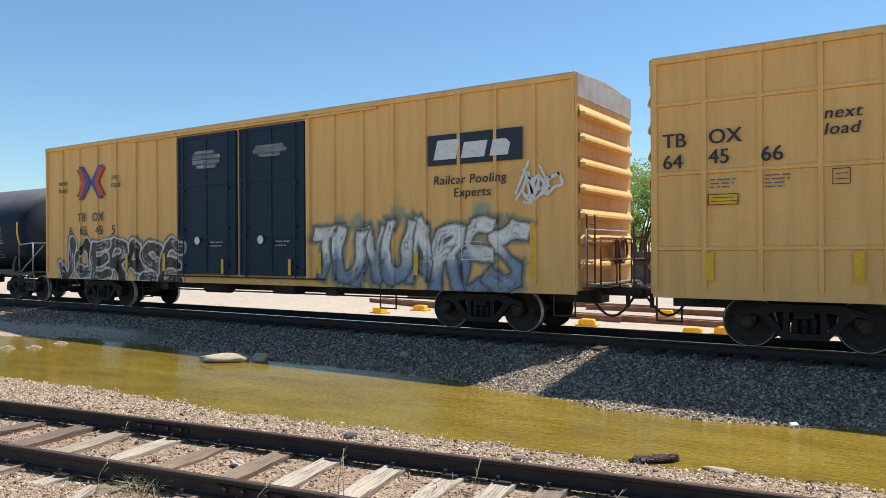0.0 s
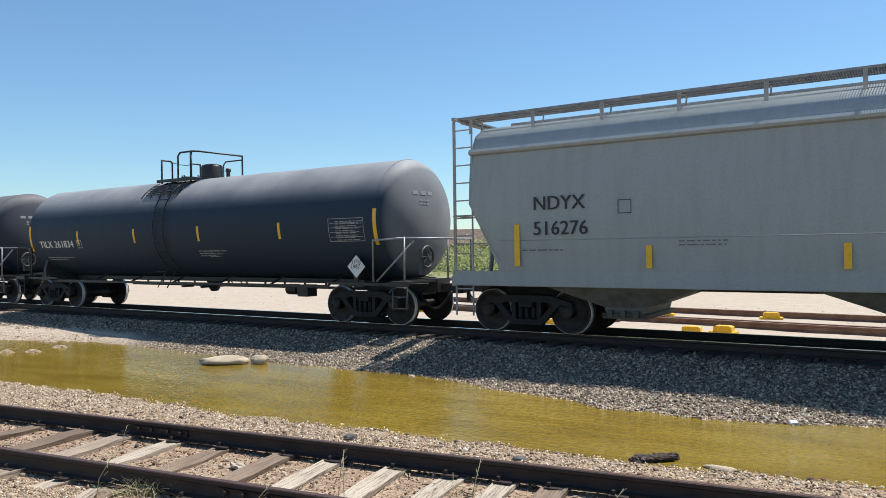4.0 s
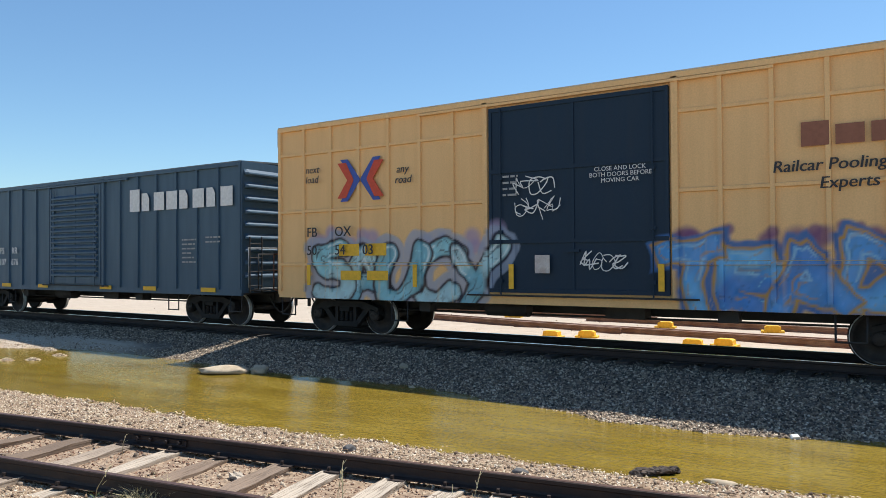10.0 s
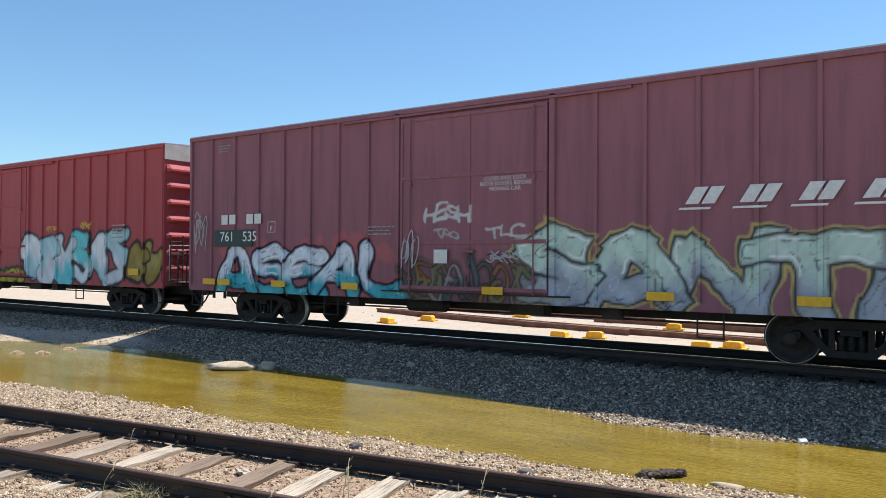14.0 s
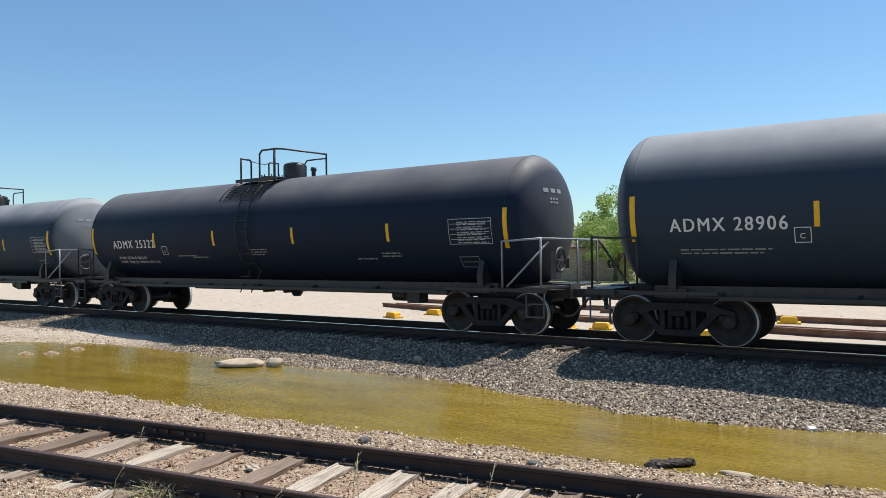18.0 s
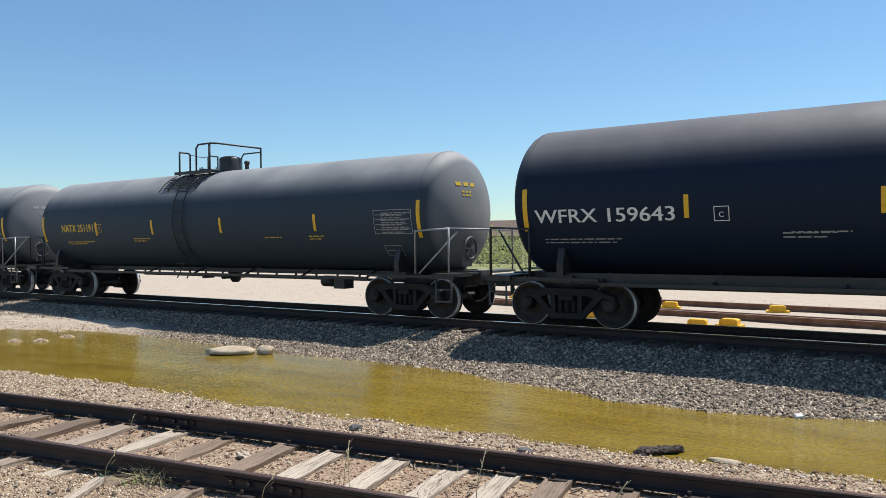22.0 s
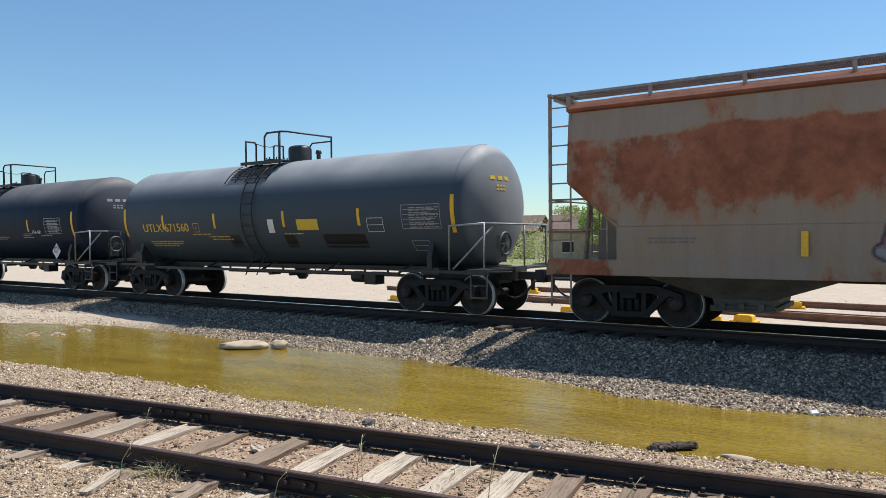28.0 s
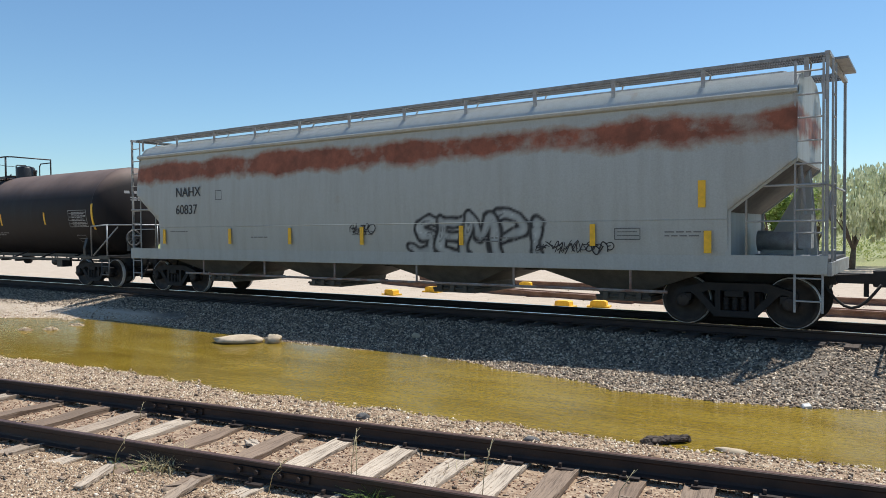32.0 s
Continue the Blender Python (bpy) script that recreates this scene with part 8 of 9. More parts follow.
frame_mark(c, 7.08, 1.55, 0.36, 0.36, "whiteink", y - 0.006, None, 4)

c, e, y = boxcar(9, "maroon boxcar with grey and blue sprayed letters", "tr", 5.17, ((-1.55, 2.02),), "tr", truck=2.46, inset=0.60, pitch=0.88, tags=(
    dict(box=(-5.3, -0.55, 0.90, 2.10), blocky=True, word="STUR", fill=((0.50, 0.42, 0.38), (0.32, 0.25, 0.22), (0.55, 0.48, 0.43)), line=(0.09, 0.055, 0.055), glow=(0.24, 0.17, 0.15), halo=0.14, cover=0.75, seed=31, thick=0.25, round=0.2, slant=0.15),
    dict(box=(1.75, 7.0, 0.95, 2.45), blocky=True, word="FGETS", fill=((0.60, 0.50, 0.49), (0.11, 0.17, 0.34)), grad=True, line=(0.06, 0.045, 0.05), glow=(0.52, 0.43, 0.35), halo=0.09, cover=0.85, seed=33, thick=0.22, top=(0.8, 0.78, 0.76), puffs=16, puff=(0.30, 0.21, 0.19))))
letters(c, "TR", -6.12, 2.28, 0.25, "whiteink", y)
for w, x in (("40", -6.82), ("50", -6.10), ("92", -5.25)):
    letters(c, w, x, 1.86, 0.23, "whiteink", y)
bars(c, -6.1, 1.62, 0.9, 0.2, 2, "whiteink", y, None, 9)
slab(c, -6.62, 1.35, 0.45, 0.18, "yellow", y)
slab(c, -6.62, 1.02, 0.45, 0.18, "yellow", y)
door_notice(c, 0.85, 3.50, y - 0.08)
flats(c, (-4.4, -2.3, 1.0, 3.3, 4.9), 1.22, y - 0.08, 0.5, 0.14)
slab(c, 6.9, 1.70, 0.62, 0.75, "greenpatch", y - 0.002, name="patch")
frame_mark(c, 6.9, 1.80, 0.5, 0.42, "whiteink", y - 0.006, None, 4)
flats(c, (6.9,), 1.18, y - 0.004, 0.58, 0.22)
bars(c, 6.9, 4.1, 0.5, 0.25, 3, "whiteink", y, None, 44)
bars(c, 6.7, 2.4, 0.9, 0.3, 3, "whiteink", y, None, 45)
stroke_tag(c, 7.75, 1.72, 0.55, 0.22, "whiteink", y, 71)
stroke_tag(c, 7.75, 1.25, 0.55, 0.18, "whiteink", y, 72)
stroke_tag(c, -7.2, 3.0, 0.6, 0.9, "paleink", y, 73)
bars(c, -1.35, 2.9, 0.4, 0.4, 4, "whiteink", y - 0.08, None, 46)
slab(c, 0.35, 1.78, 0.30, 0.32, "paleink", y - 0.082, name="patch")
slab(c, 0.70, 1.80, 0.32, 0.40, "patchgrey", y - 0.082, name="patch")
bars(c, -0.1, 2.42, 0.45, 0.22, 3, "whiteink", y - 0.082, None, 47)

c, e, y = boxcar(10, "panelled yellow boxcar with one navy door and blue graffiti", "ttx_pale", 5.16, ((-1.78, 2.03),), "navy", truck=2.46, inset=0.68, pitch=0.83, grid=(1.71, 3.02, 4.45), end_paint="ttx_pale", roof="ttx_roof", tags=(
    dict(box=(-6.6, -1.6, 0.80, 2.30), word="SAUCY", fill=((0.30, 0.62, 0.70), (0.46, 0.68, 0.72), (0.22, 0.50, 0.60)), line=(0.03, 0.03, 0.05), glow=(0.34, 0.40, 0.52), halo=0.18, cover=0.8, seed=41, thick=0.25, puffs=18, puff=(0.38, 0.30, 0.46), top=(0.75, 0.85, 0.86)),
    dict(box=(1.95, 7.5, 0.78, 2.15), blocky=True, word="TEADBR", fill=((0.10, 0.34, 0.72), (0.16, 0.48, 0.82), (0.07, 0.25, 0.62)), line=(0.55, 0.30, 0.06), glow=(0.06, 0.17, 0.42), halo=0.10, seed=43, thick=0.27, edge=0.045, round=0.1, puffs=40, puff=(0.17, 0.07, 0.20), top=(0.3, 0.55, 0.75))))
letters(c, "next", -6.90, 3.94, 0.17, "blackink", y - 0.05, lean=0.2)
letters(c, "load", -6.90, 3.70, 0.17, "blackink", y - 0.05, lean=0.2)
letters(c, "any", -4.15, 3.78, 0.17, "blackink", y, lean=0.2)
letters(c, "road", -4.20, 3.54, 0.17, "blackink", y, lean=0.2)
crossed_arrows(c, -5.2, 3.70, 1.38, 1.0, y)
for w, x, z in (("FB", -6.85, 2.38), ("OX", -5.95, 2.38), ("50", -6.85, 1.94), ("54", -5.95, 1.94), ("03", -5.1, 1.94)):
    letters(c, w, x, z, 0.23, "blackink", y - 0.06)
flats(c, (-5.55, -4.75), 2.05, y - 0.001, 0.62, 0.28)
flats(c, (-5.5, -4.7), 1.45, y - 0.001, 0.62, 0.22)
strips(c, (-6.78, -3.6, -1.2, 1.85, 6.3), 1.45, y - 0.07, 0.5)
door_notice(c, 1.05, 3.46, y - 0.07)
for x, z, w, h in ((-0.6, 3.3, 0.9, 0.45), (-0.6, 2.85, 0.9, 0.4), (0.75, 1.75, 0.8, 0.35)):
    stroke_tag(c, x, z, w, h, "whiteink", y - 0.08, int(z * 77))
block_word(c, 4.15, 3.62, 1.5, 0.4, 3, "rustletter", y, (2,))
letters(c, "Railcar Pooling", 3.7, 3.22, 0.19, "blackink", y, lean=0.15)
letters(c, "Experts", 4.4, 2.92, 0.19, "blackink", y, lean=0.15)
slab(c, -0.5, 1.7, 0.32, 0.36, "fadedink", y - 0.082, name="patch")
bars(c, -1.2, 3.3, 0.35, 0.5, 4, "whiteink", y - 0.08, None, 50)

c, e, y = boxcar(11, "dark green boxcar with a slatted door and white word mark", "green", 4.46, ((-1.48, 1.50),), "green", truck=2.42, inset=0.58, pitch=0.93, slats=True, cap=False, ends=9, roof="green_roof")
block_word(c, 2.95, 3.30, 4.65, 0.66, 8, "whiteink", y, (1, 4, 6))
for w, x, z in (("FS", -4.75, 2.12), ("RR", -3.95, 2.12), ("107", -4.80, 1.72), ("676", -3.98, 1.72)):
    letters(c, w, x, z, 0.22, "whiteink", y)
for x in (-6.72, -5.72):
    s_ = bars(c, 0, 0, 1.6, 0.24, 2, "whiteink", 0, None, int(-x * 10))
    s_.rotation_euler, s_.location = (0, -math.pi / 2, 0), (x, y, 3.5)
bars(c, -6.6, 2.0, 0.45, 0.8, 6, "whiteink", y, None, 55)
bars(c, -5.7, 2.2, 0.4, 0.25, 3, "whiteink", y, None, 56)
bars(c, 5.7, 2.1, 0.62, 0.75, 6, "whiteink", y, None, 57)
bars(c, 6.7, 2.4, 0.6, 0.25, 2, "whiteink", y, None, 58)
flats(c, (-6.6, -4.3, -1.9, 1.7, 3.9, 6.5), 1.02, y, 0.6, 0.12)

c, kn, sy = hopper_car(12, "pale grey covered hopper car with black lettering", "hop_grey", "greyfit", "NOKL", "852275", mark_x=-6.63, mark_z=2.86, mark_w=0.96, number_w=1.54, bays=3, knee_in=0.70, z_knee=2.62, z_start=1.75, sill=1.34)
letters(c, "WARNING", -2.35, 2.13, 0.10, "blackink", sy(2.13) - 0.012)
letters(c, "WARNING", 1.40, 2.13, 0.10, "blackink", sy(2.13) - 0.012)
for x in (-2.0, 1.8, 5.2):
    bars(c, x, 1.88, 1.0, 0.32, 4, "blackink", sy(1.88) - 0.012, None, int(x * 9))
slab(c, -6.1, 3.0, 1.2, 0.42, "palepatch", sy(3.0) - 0.008, name="patch")
flats(c, (-6.3, -4.2, -1.5, 1.1, 3.8, 6.3), 1.46, -1.515, 0.55, 0.11)

c, e, y = boxcar(13, "oxide-red boxcar with blue, pink and navy graffiti", "bnsf_deep", 5.14, ((-2.36, 0.06), (0.18, 2.60)), "bnsf_deep", tags=(
    dict(box=(-6.45, -2.55, 0.72, 2.08), blocky=True, word="TIK", fill=((0.36, 0.61, 0.74), (0.44, 0.68, 0.79)), line=(0.02, 0.03, 0.05), glow=(0.74, 0.68, 0.12), halo=0.05, seed=51, thick=0.30, edge=0.06, round=0.2),
    dict(box=(-2.45, 2.15, 0.72, 1.90), blocky=True, word="PEIH", fill=((0.68, 0.42, 0.46), (0.62, 0.40, 0.43), (0.24, 0.55, 0.60)), line=(0.03, 0.03, 0.04), glow=(0.70, 0.64, 0.12), halo=0.04, seed=53, thick=0.27, edge=0.06, round=0.3),
    dict(box=(2.25, 7.2, 0.76, 1.98), blocky=True, word="SONE", fill=((0.016, 0.035, 0.06), (0.03, 0.075, 0.10)), line=(0.45, 0.58, 0.48), glow=(0.08, 0.14, 0.13), halo=0.10, seed=55, thick=0.24, edge=0.10)))
owner_bars(c, -8.35, 2.52, y)
letters(c, "761", -8.40, 2.00, 0.28, "whiteink", y)
letters(c, "175", -7.42, 2.00, 0.28, "whiteink", y)
frame_mark(c, -5.05, 2.42, 0.26, 0.28, "whiteink", y, None)
letters(c, "F", -5.10, 2.32, 0.12, "whiteink", y)
disc(c, 8.21, 3.98, 0.46, "fadedink", y)
door_notice(c, -1.10, 4.36, y - 0.08)
bars(c, 1.35, 4.22, 1.1, 0.22, 2, "whiteink", y - 0.08, None, 60)
disc(c, 1.0, 3.2, 0.085, "whiteink", y - 0.08, ring=0.025)
letters(c, "CLOSE THIS DOOR FIRST", -1.68, 2.52, 0.066, "whiteink", y - 0.08)
letters(c, "OPEN THIS DOOR FIRST", 0.90, 2.52, 0.066, "whiteink", y - 0.08)
for x in (-1.3, 1.3):
    bars(c, x, 2.25, 0.45, 0.3, 2, "whiteink", y - 0.08, None, int(x * 33))
slab(c, 2.52, 2.0, 0.035, 1.3, "whiteink", y - 0.09, name="stripe")
slab(c, -0.02, 2.0, 0.035, 1.3, "whiteink", y - 0.09, name="stripe")
flats(c, (-8.1, -6.2, -4.4, -2.0, 1.0, 3.6, 6.2, 8.3), 1.12, y - 0.09, 0.5, 0.16)
bars(c, 7.0, 2.3, 0.7, 0.5, 4, "whiteink", y, None, 61)
bars(c, 8.3, 2.0, 0.9, 0.12, 2, "whiteink", y, None, 62)
bars(c, 2.12, 2.12, 0.55, 0.5, 4, "whiteink", y - 0.08, None, 64)
bars(c, -7.9, 1.5, 1.0, 0.25, 2, "whiteink", y, None, 63)

c, e, y = boxcar(14, "brown-red boxcar with silver-green and teal graffiti letters", "bnsf_brown", 5.19, ((-2.0, 1.75),), "bnsf_brown", inset=0.6, tags=(
    dict(box=(-8.1, -1.9, 0.74, 2.15), word="ASEAL", fill=((0.76, 0.84, 0.93), (0.07, 0.50, 0.58)), grad=True, top=(0.95, 0.97, 1.0), line=(0.01, 0.015, 0.04), glow=(0.50, 0.12, 0.11), halo=0.05, seed=61, thick=0.22, edge=0.075, slant=0.1, puffs=14, puff=(0.48, 0.14, 0.15)),
    dict(box=(1.1, 8.9, 0.72, 2.50), blocky=True, word="SANTE", fill=((0.58, 0.76, 0.66), (0.42, 0.48, 0.55)), grad=True, line=(0.03, 0.04, 0.06), glow=(0.58, 0.48, 0.18), halo=0.06, seed=63, thick=0.24, edge=0.05, top=(0.9, 0.95, 0.92), round=0.35),
    dict(box=(-1.9, 1.2, 0.78, 1.75), n=8, fill=((0.12, 0.12, 0.10), (0.34, 0.17, 0.06), (0.20, 0.22, 0.12), (0.36, 0.34, 0.33), (0.10, 0.14, 0.16)), line=(0.03, 0.025, 0.03), glow=(0.11, 0.075, 0.08), halo=0.10, cover=0.6, seed=64, thick=0.15, edge=0.03),
    dict(box=(-1.25, -0.10, 2.62, 2.98), word="HESH", busy=False, fill=((0.78, 0.78, 0.77), (0.72, 0.72, 0.72)), line=(0.70, 0.70, 0.70), seed=65, thick=0.16, edge=0.006, round=0.9),
    dict(box=(-1.0, -0.35, 2.22, 2.44), word="TAO", busy=False, fill=((0.62, 0.62, 0.62), (0.56, 0.56, 0.56)), line=(0.5, 0.5, 0.5), seed=66, thick=0.16, edge=0.005, round=0.6),
    dict(box=(0.40, 1.25, 2.24, 2.50), word="TLC", busy=False, fill=((0.76, 0.76, 0.75), (0.70, 0.70, 0.70)), line=(0.66, 0.66, 0.66), seed=67, thick=0.17, edge=0.006, round=0.8)))
owner_bars(c, -8.1, 2.70, y, h=0.26)
letters(c, "761", -8.15, 2.24, 0.26, "whiteink", y - 0.004)
letters(c, "535", -7.25, 2.24, 0.26, "whiteink", y - 0.004)
slab(c, -7.62, 2.32, 1.5, 0.45, "greenpatch", y - 0.001, name="patch")
frame_mark(c, -6.14, 2.60, 0.28, 0.28, "whiteink", y)
letters(c, "F", -6.19, 2.50, 0.12, "whiteink", y)
for k in range(4):
    s_ = Shape().prism([(4.30 + 0.92 * k, 2.70), (4.85 + 0.92 * k, 2.70), (4.87 + 0.92 * k, 2.74), (4.32 + 0.92 * k, 2.74)], y, y + 0.006)
    part("underline", s_, MAT["whiteink"], c)
    block_word(c, 4.42 + 0.92 * k, 2.80, 0.56, 0.30, 2, "whiteink", y, (), 0.6)
for x, z, w, h, k in ((-1.62, 2.0, 0.40, 0.75, 3), (0.75, 1.85, 0.7, 0.25, 5), (-8.85, 2.55, 0.5, 1.2, 9)):
    stroke_tag(c, x, z, w, h, "paleink", y - 0.086, 640 + k, thick=0.014)
door_notice(c, 0.75, 3.44, y - 0.08)
bars(c, -8.0, 4.78, 0.5, 0.22, 3, "whiteink", y, None, 65)
bars(c, -2.5, 2.45, 0.8, 0.25, 3, "whiteink", y, None, 66)
flats(c, (-8.5, -7.9, -5.8, -3.4, 0.5, 4.0, 6.5, 8.4), 1.14, y - 0.085, 0.5, 0.16)
slab(c, -0.8, 1.85, 0.35, 0.3, "whiteink", y - 0.085, name="patch")

c, e, y = boxcar(15, "bright red boxcar with silver, cyan and gold graffiti", "atw", 5.16, ((-2.1, 1.65),), "atw", inset=0.55, tags=(
    dict(box=(-8.7, -2.3, 0.80, 2.30), n=5, fill=((0.45, 0.58, 0.70), (0.18, 0.28, 0.55), (0.60, 0.70, 0.78)), line=(0.03, 0.04, 0.10), glow=(0.20, 0.22, 0.30), halo=0.06, seed=71, thick=0.24),
    dict(box=(-2.2, 1.5, 0.86, 1.38), n=6, fill=((0.50, 0.46, 0.04), (0.42, 0.40, 0.05)), line=(0.03, 0.03, 0.02), glow=(0.03, 0.06, 0.05), halo=0.10, seed=72, thick=0.24, edge=0.03),
    dict(box=(1.55, 7.55, 0.85, 2.60), n=6, fill=((0.82, 0.88, 0.90), (0.45, 0.70, 0.74), (0.70, 0.76, 0.80), (0.15, 0.66, 0.70)), line=(0.12, 0.17, 0.20), glow=(0.03, 0.05, 0.06), halo=0.09, seed=74, thick=0.29, edge=0.03),
    dict(box=(7.75, 9.25, 1.0, 2.18), n=2, fill=((0.30, 0.24, 0.06), (0.36, 0.30, 0.10)), line=(0.03, 0.03, 0.02), glow=(0.05, 0.04, 0.03), halo=0.06, seed=76, thick=0.30)))
letters(c, "AT", -8.3, 2.70, 0.24, "paleink", y)
letters(c, "W", -7.35, 2.70, 0.24, "paleink", y)
door_notice(c, -0.75, 4.15, y - 0.08)
for x, z in ((3.3, 2.75), (5.4, 2.82)):
    stroke_tag(c, x, z, 0.55, 0.22, "yellowink", y, int(x * 10))
bars(c, 7.2, 2.6, 0.7, 0.5, 4, "whiteink", y, None, 77)
bars(c, -0.6, 2.3, 0.5, 0.5, 2, "whiteink", y - 0.08, None, 78)
flats(c, (-8.4, -4.5, 8.0), 1.35, y - 0.004, 0.5, 0.2)

c, e, y = boxcar(16, "oxide-red boxcar with navy and cream graffiti letters", "bnsf", 5.08, ((-2.33, 0.02), (0.08, 2.72)), "bnsf", tags=(
    dict(box=(-7.0, -2.75, 0.78, 2.38), blocky=True, word="XAN", fill=((0.03, 0.035, 0.08), (0.22, 0.19, 0.52)), grad=True, puffs=10, puff=(0.05, 0.27, 0.20), line=(0.72, 0.70, 0.48), glow=(0.05, 0.27, 0.20), halo=0.14, seed=84, thick=0.23, edge=0.06),
    dict(box=(2.75, 6.8, 0.78, 2.2), n=4, fill=((0.10, 0.30, 0.28), (0.14, 0.13, 0.30), (0.35, 0.42, 0.40)), line=(0.03, 0.05, 0.06), glow=(0.05, 0.20, 0.15), halo=0.14, seed=83, thick=0.22)))
owner_bars(c, -8.35, 2.52, y)
letters(c, "761", -8.40, 2.02, 0.28, "whiteink", y)
letters(c, "388", -7.42, 2.02, 0.28, "whiteink", y)
bars(c, -8.05, 1.62, 0.55, 0.22, 2, "whiteink", y, None, 84)
bars(c, -7.2, 1.62, 0.5, 0.22, 2, "whiteink", y, None, 85)
door_notice(c, -1.15, 4.36, y - 0.08)
bars(c, 1.35, 4.22, 1.2, 0.22, 2, "whiteink", y - 0.08, None, 86)
disc(c, 0.95, 3.15, 0.11, "whiteink", y - 0.08, ring=0.03)
letters(c, "CLOSE THIS DOOR FIRST", -1.75, 2.42, 0.075, "whiteink", y - 0.08)
letters(c, "OPEN THIS DOOR FIRST", 0.95, 2.42, 0.075, "whiteink", y - 0.08)
stroke_tag(c, -8.95, 3.4, 0.5, 0.75, "whiteink", y, 87)
stroke_tag(c, -8.0, 4.3, 0.6, 0.8, "greenpatch", y, 88)
flats(c, (-8.15, -6.2, -3.5, -0.9, 1.0, 4.0, 6.2, 8.1), 1.15, y - 0.09, 0.45, 0.16)
flats(c, (-0.9, 0.95), 1.95, y - 0.085, 0.3, 0.22)
for x in (-1.25, 1.3):
    slab(c, x, 1.95, 0.22, 0.24, "whiteink", y - 0.085, name="patch")
    bars(c, x - 0.1, 2.2, 0.5, 0.2, 2, "whiteink", y - 0.085, None, int(x * 71))
slab(c, 2.2, 1.85, 0.45, 0.6, "greenpatch", y - 0.083, name="patch")
for x in (0.12, 2.6):
    slab(c, x, 1.85, 0.035, 1.0, "whiteink", y - 0.09, name="stripe")

# the long run of tank cars
tank_car(17, "dark grey tank car with a pale dusty top painted sunlit", "tank_b", "ADMX 28906", r=1.54, stripes=(-4.86, -1.77, 1.47, 4.68), mark_x=-7.28, mark_end=-5.31, mark_z=2.12, mark_h=0.235, box_x=-5.08, deck_x=-0.31, table_x=7.13, skirt=True, box_dz=-0.20)
tank_car(18, "black tank car with bright white lettering", "tank_a", "ADMX 25322", r=1.465, small=2, stripes=(-4.46, -1.70, 1.44, 4.58), mark_x=-6.63, mark_end=-4.47, mark_z=2.06, mark_h=0.24, box_x=-4.02, deck_x=-0.28, table_x=6.85, load=("LD LMT 187700 LB  88000 KG", "LT WT   75600 LB  34300 KG  NEW 1-90"), skirt=True, box_dz=-0.20)
tank_car(19, "dark grey tank car with worn white lettering", "tank_b", "ADMX 26184", "dimink", r=1.465, stripes=(-4.60, -1.52, 1.29, 4.53), mark_x=-7.03, mark_end=-5.11, mark_z=2.12, mark_h=0.235, box_x=-4.87, deck_x=0.67, table_x=7.10, skirt=True, box_dz=-0.20)
c, e, bend = tank_car(20, "grey tank car scrawled with pale graffiti outlines", "tank_b", "ADMX 26002", r=1.468, stripes=(-4.42, -1.39, 1.64, 4.49), mark_x=-6.77, mark_end=-5.28, mark_z=2.0, mark_h=0.23, box_x=-4.88, deck_x=0.59, table_x=6.60, skirt=True)
bubble_tag(c, -4.5, 1.63, 1.9, 0.62, 5, "paleink", 0, 91, bend, 0.018)
bubble_tag(c, 3.42, 1.93, 3.4, 0.72, 7, "paleink", 0, 92, bend, 0.016)
bubble_tag(c, 3.45, 1.90, 3.0, 0.50, 9, "chalk", 0, 97, bend, 0.012)
stroke_tag(c, -2.8, 1.98, 2.0, 0.42, "cyanink", 0, 93, bend, 0.02)
stroke_tag(c, -1.35, 1.80, 0.8, 0.6, "paleink", 0, 94, bend)
tank_car(21, "black tank car with white lettering and dusty top painted sunlit", "tank_a", "WFRX 159643", r=1.557, small=2, stripes=(-4.60, -1.56, 1.29, 4.49), mark_x=-7.61, mark_end=-4.82, mark_z=2.13, mark_h=0.26, box_x=-4.0, deck_x=0.06, table_x=6.86, skirt=True)
tank_car(22, "grey tank car with yellow lettering and pale top", "tank_d", "NATX 251191", "yellowink", r=1.458, stripes=(-4.78, -1.87, 1.20, 4.73), mark_x=-6.76, mark_end=-4.95, mark_z=2.20, mark_h=0.235, box_x=-4.59, deck_x=-0.42, table_x=7.17)
c, e, bend = tank_car(23, "grey tank car with faint chalky graffiti outlines", "tank_d", "ADMX 28089", r=1.52, stripes=(-4.91, -1.68, 1.47, 4.71), mark_x=-7.34, mark_end=-5.38, mark_z=2.13, mark_h=0.235, box_x=-5.17, deck_x=-0.26, table_x=7.25)
stroke_tag(c, -4.75, 1.62, 0.5, 0.3, "paleink", 0, 95, bend, 0.013)
bubble_tag(c, -2.2, 1.75, 3.8, 0.75, 5, "chalk", 0, 98, bend, 0.012)
bubble_tag(c, 3.0, 1.85, 5.0, 0.6, 7, "chalk", 0, 96, bend, 0.012)
c, e, bend = tank_car(24, "short brown-black tank car with a pale leaf mark", "tank_c", "ADMX 14989", r=1.425, stripes=(-4.04, -1.79, 1.26, 3.59), mark_x=-4.96, mark_end=-3.08, mark_z=2.22, mark_h=0.235, dome="flat", deck_x=-0.30, table_x=5.03, skirt=True)
bent_patch(c, [(2.30, 2.40, 2.66), (2.42, 2.30, 2.98), (2.62, 2.28, 3.06), (2.85, 2.38, 3.20), (3.05, 2.60, 3.24), (3.22, 2.85, 3.10)], "fadedink", bend, "leaf_mark", "pale chipped leaf-shaped mark")
for k in range(3):
    frame_mark(c, 2.50 + 0.36 * k, 2.05, 0.27, 0.30, "paleink", 0, bend, name="word_mark")
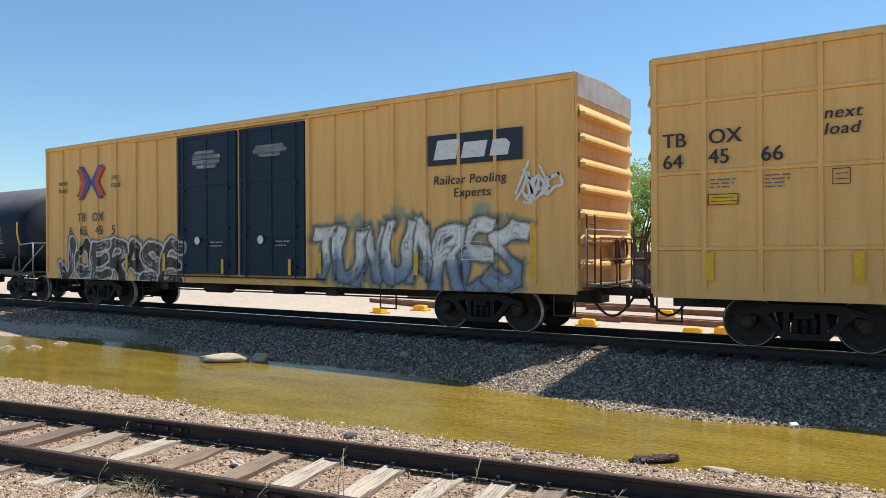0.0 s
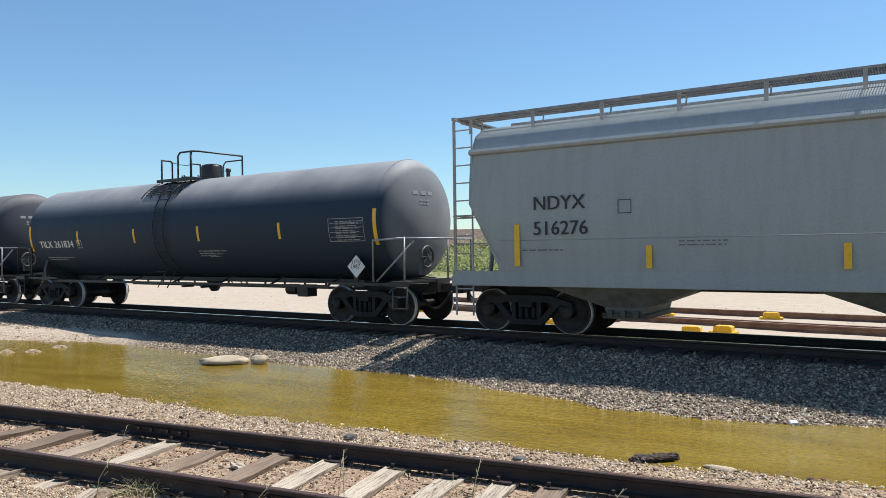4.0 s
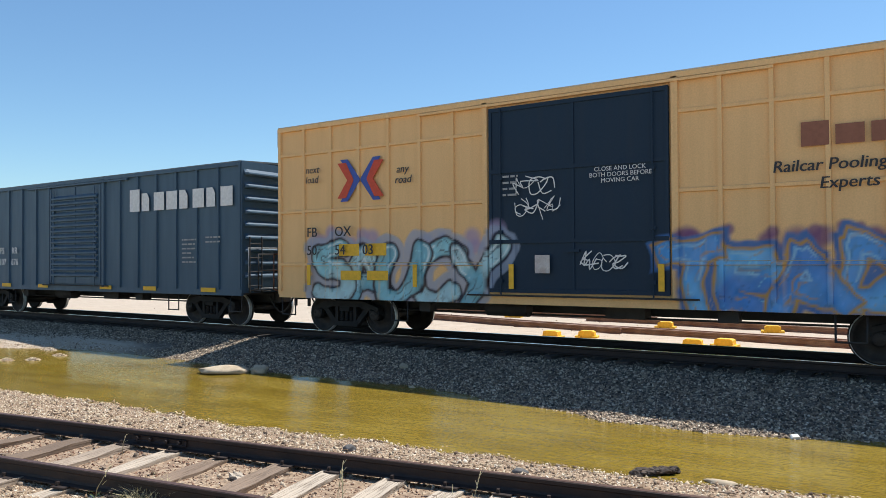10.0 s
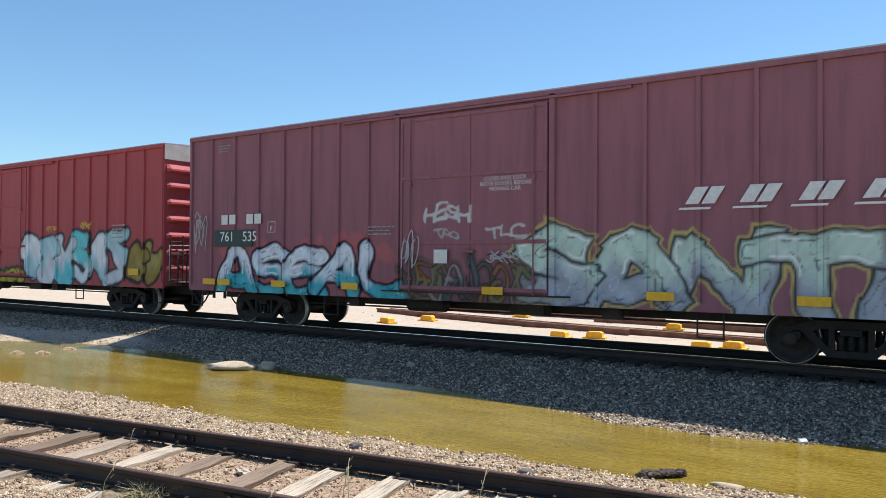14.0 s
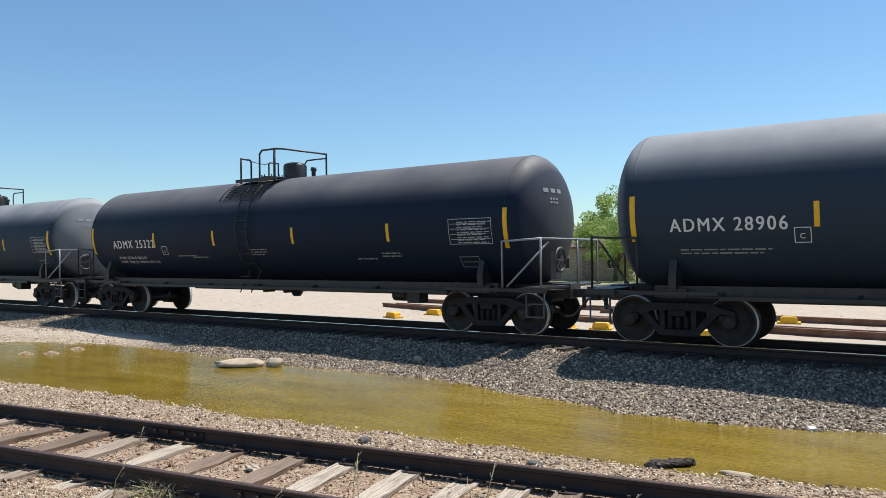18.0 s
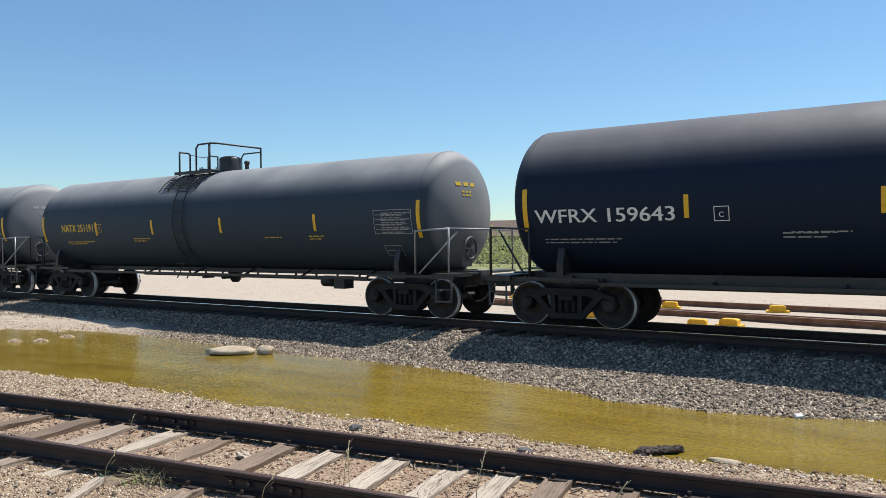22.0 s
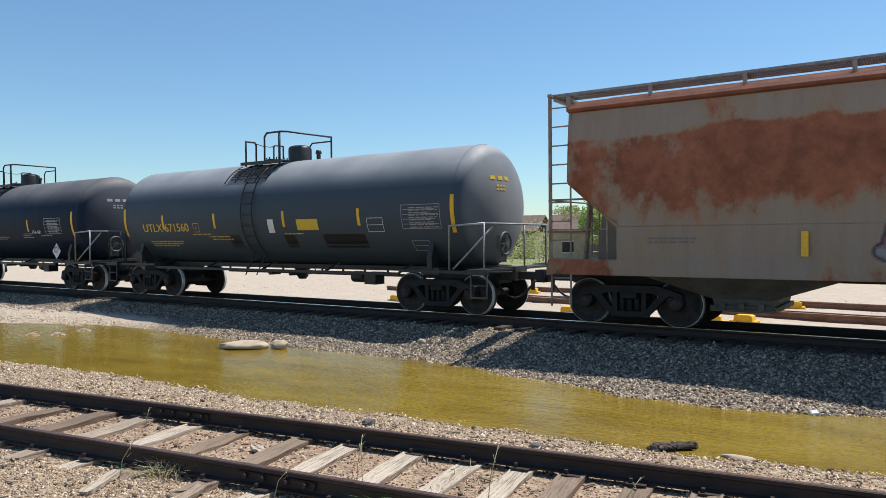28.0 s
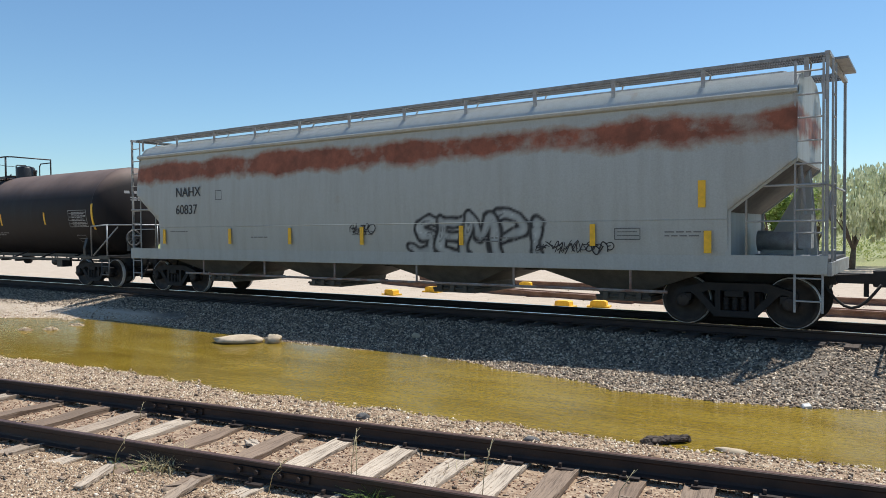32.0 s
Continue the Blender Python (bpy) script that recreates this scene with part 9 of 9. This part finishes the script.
c, e, bend = tank_car(25, "short black tank car with bright white lettering", "tank_a", "TILX 170883", r=1.54, stripes=(-2.11, 0.37, 2.69), small=2, mark_x=-4.32, mark_end=-2.20, mark_z=2.17, mark_h=0.24, box_x=-1.85, dome="flat", deck_x=-0.29, table_x=4.53)
frame_mark(c, 2.86, 2.03, 0.98, 0.15, "dimink", 0, bend)
letters(c, "CORN SYRUP", 2.42, 1.98, 0.105, "whiteink", 0, bend)

c, kn, sy = hopper_car(26, "rust-eaten grey covered hopper with pale blue graffiti", "hop_rust", "rustfit", "NA", "480070", lip="rust_edge", mark_x=-7.6, mark_z=2.55, bays=4, knee_in=1.05, z_knee=2.85, z_start=1.95, tags=(
    dict(kind="rust", box=(-9, 9, 2, 4.2), patches=((-9.6, -7.4, 2.4, 4.35), (-7.1, -5.2, 2.4, 4.35), (-4.85, -4.35, 3.1, 4.0), (-3.5, -1.4, 2.55, 4.35), (-1.5, -0.3, 2.8, 4.35), (-0.2, 0.95, 2.4, 4.35),
         (1.2, 3.45, 2.4, 4.35), (2.5, 3.75, 2.5, 3.1), (4.9, 6.0, 3.35, 3.85), (5.2, 6.2, 3.0, 3.5), (4.9, 6.25, 2.25, 2.8), (6.9, 8.15, 3.15, 3.75), (-9.6, 9.6, 4.08, 4.4))),
    dict(box=(0.35, 5.35, 1.24, 2.45), blocky=True, word="KASER", fill=((0.33, 0.47, 0.60), (0.40, 0.54, 0.66)), line=(0.045, 0.075, 0.13), glow=(0.30, 0.42, 0.52), halo=0.03, seed=101, thick=0.27, edge=0.055),))
strips(c, (7.46,), 1.85, -1.585, 0.85, 0.12)
strips(c, (-4.9, -2.2, 1.0, 3.6, 5.9), 1.62, -1.58, 0.42)
frame_mark(c, 5.9, 1.80, 0.55, 0.36, "whiteink", -1.60, None, 4)
c, kn, sy = hopper_car(27, "rust-brown covered hopper with green graffiti", "hop_brown", "rustfit", None, None, lip="rust_edge", bays=4, knee_in=1.05, z_knee=2.85, z_start=1.95, tags=(
    dict(box=(2.2, 7.4, 1.22, 2.2), n=5, fill=((0.10, 0.36, 0.16), (0.16, 0.45, 0.24)), line=(0.04, 0.08, 0.05), seed=103, thick=0.26, edge=0.05),
    dict(box=(-3.8, 1.8, 1.22, 2.1), n=5, fill=((0.40, 0.18, 0.24), (0.30, 0.30, 0.34)), line=(0.06, 0.03, 0.05), seed=105, thick=0.26, edge=0.05)))
strips(c, (-4.9, -2.2, 1.0, 3.6, 5.9), 1.62, -1.58, 0.42)
c, e, bend = tank_car(28, "slate-grey tank car with yellow lettering", "tank_e", "UTLX 671560", "yellowink", r=1.46, stripes=(-4.29, -1.90, 0.90, 3.50), small=1, mark_x=-5.32, mark_end=-3.10, mark_z=2.00, mark_h=0.235)
slab(c, 1.75, 2.12, 0.75, 0.28, "yellowink", 0, bend, name="panel")
frame_mark(c, 4.0, 2.08, 0.5, 0.34, "whiteink", 0, bend, 2)
slab(c, 0.4, 2.10, 0.22, 0.36, "whiteink", 0, bend, name="panel")
for x, w in ((-1.2, 0.5), (1.0, 0.4), (2.9, 1.4)):
    slab(c, x, 1.70, w, 0.34, "patchblack", 0, (bend[0] - 0.002, bend[1]), name="patch")
c, e, bend = tank_car(29, "black tank car with white lettering and hazard placard", "tank_a", "GATX 32087", r=1.475, stripes=(-3.33, -1.62, 0.52, 2.75), big=(-5.91, 5.77), small=1, placard="3082", mark_x=-5.37, mark_end=-3.44, mark_z=2.05, deck_x=-0.31, table_x=4.48)
letters(c, "FRA AIP", 3.0, 2.0, 0.12, "whiteink", 0, bend)
c, e, bend = tank_car(30, "black tank car with yellow panel and hazard placard", "tank_a", "GATX 68535", r=1.475, stripes=(-3.89, -2.13, 1.05, 4.08), big=(-6.65, 7.15), small=2, placard="3082", mark_x=-6.07, mark_end=-3.98, mark_z=1.95, deck_x=-0.10, table_x=6.43)
letters(c, "FRA AIP", 4.95, 1.95, 0.125, "whiteink", 0, bend)
slab(c, 0.35, 1.85, 0.32, 0.40, "yellowink", 0, bend, name="panel")
c, e, bend = tank_car(31, "black tank car with white tables and hazard placard", "tank_a", "GATX 59661", r=1.47, stripes=(-4.29, -3.93, -2.18, 1.08, 4.18, 4.41), big=(-6.81, 7.20), small=3, placard="1082", mark_x=-6.24, mark_end=-4.35, mark_h=0.21, box_x=-3.55, mark_z=2.23, deck_x=-0.28, table_x=6.46)
slab(c, 3.0, 2.25, 0.62, 0.36, "patchgrey", 0, bend, name="patch")
c, kn, sy = hopper_car(32, "pale grey covered hopper with rusty shoulder and black graffiti", "hop_band", "greyfit", "NAHX", "60837", mark_x=-7.25, mark_z=2.82, bays=4, knee_in=1.10, z_knee=2.95, z_start=2.1, bulge=0.16, board=4.66, shoulder=4.12, tags=(
    dict(box=(1.30, 4.75, 1.20, 2.15), word="SEMPI", fill=((0.42, 0.45, 0.45), (0.40, 0.43, 0.43)), line=(0.025, 0.025, 0.03), seed=111, thick=0.17, edge=0.075),))
stroke_tag(c, -0.2, 1.85, 0.7, 0.25, "blackink", sy(1.85) - 0.012, 112)
stroke_tag(c, 5.2, 1.45, 1.6, 0.25, "blackink", sy(1.45) - 0.012, 113)
strips(c, (7.65,), 2.4, -1.60, 0.48, 0.13)
strips(c, (7.75,), 1.55, -1.60, 0.4, 0.13)
strips(c, (-7.8, -4.9, -2.6, -0.2, 2.6, 5.6), 1.68, -1.60, 0.42)
frame_mark(c, 6.3, 1.70, 0.5, 0.22, "blackink", -1.62, None, 3)
rail_ = Shape().tube((-7.0, -1.45, 0.62), (7.0, -1.45, 0.62), 0.03, 6)
for k in range(6):
    rail_.tube((-6.2 + 2.5 * k, -1.45, 0.62), (-6.2 + 2.5 * k, -1.45, 1.05), 0.025, 6)
part("side_rail", rail_, MAT["rustfit"], c)
tank_car(33, "black tank car with a rusty brown end", "tank_c", "TILX 301177", small=1)
set_letters()


# ---- movement ----
def motions():
    for root, q in CARS:
        walk(root, [(0, pose(q, LINE_Y, 0)), (END, pose(q + SPEED * END, LINE_Y, 0))])
    start = {root: q for root, q in CARS}
    for axle, root, x in AXLES:
        q = start[root] + x
        lx, lz = axle.location.x, axle.location.z
        f0 = max(0, int((-36 - q) / SPEED * FPS))
        f1 = min(int(END * FPS), int((6 - q) / SPEED * FPS))
        if f1 <= f0:
            continue
        rows = []
        if f0 > 0:
            rows.append((0, pose(lx, 0, lz)))
        rows += [(k / FPS, pose(lx, 0, lz, 0, math.degrees(SPEED * (k - f0) / FPS / 0.457), 0)) for k in range(f0, f1 + 1)]
        if f1 < int(END * FPS):
            rows.append((END, rows[-1][1]))
        walk(axle, rows)


motions()
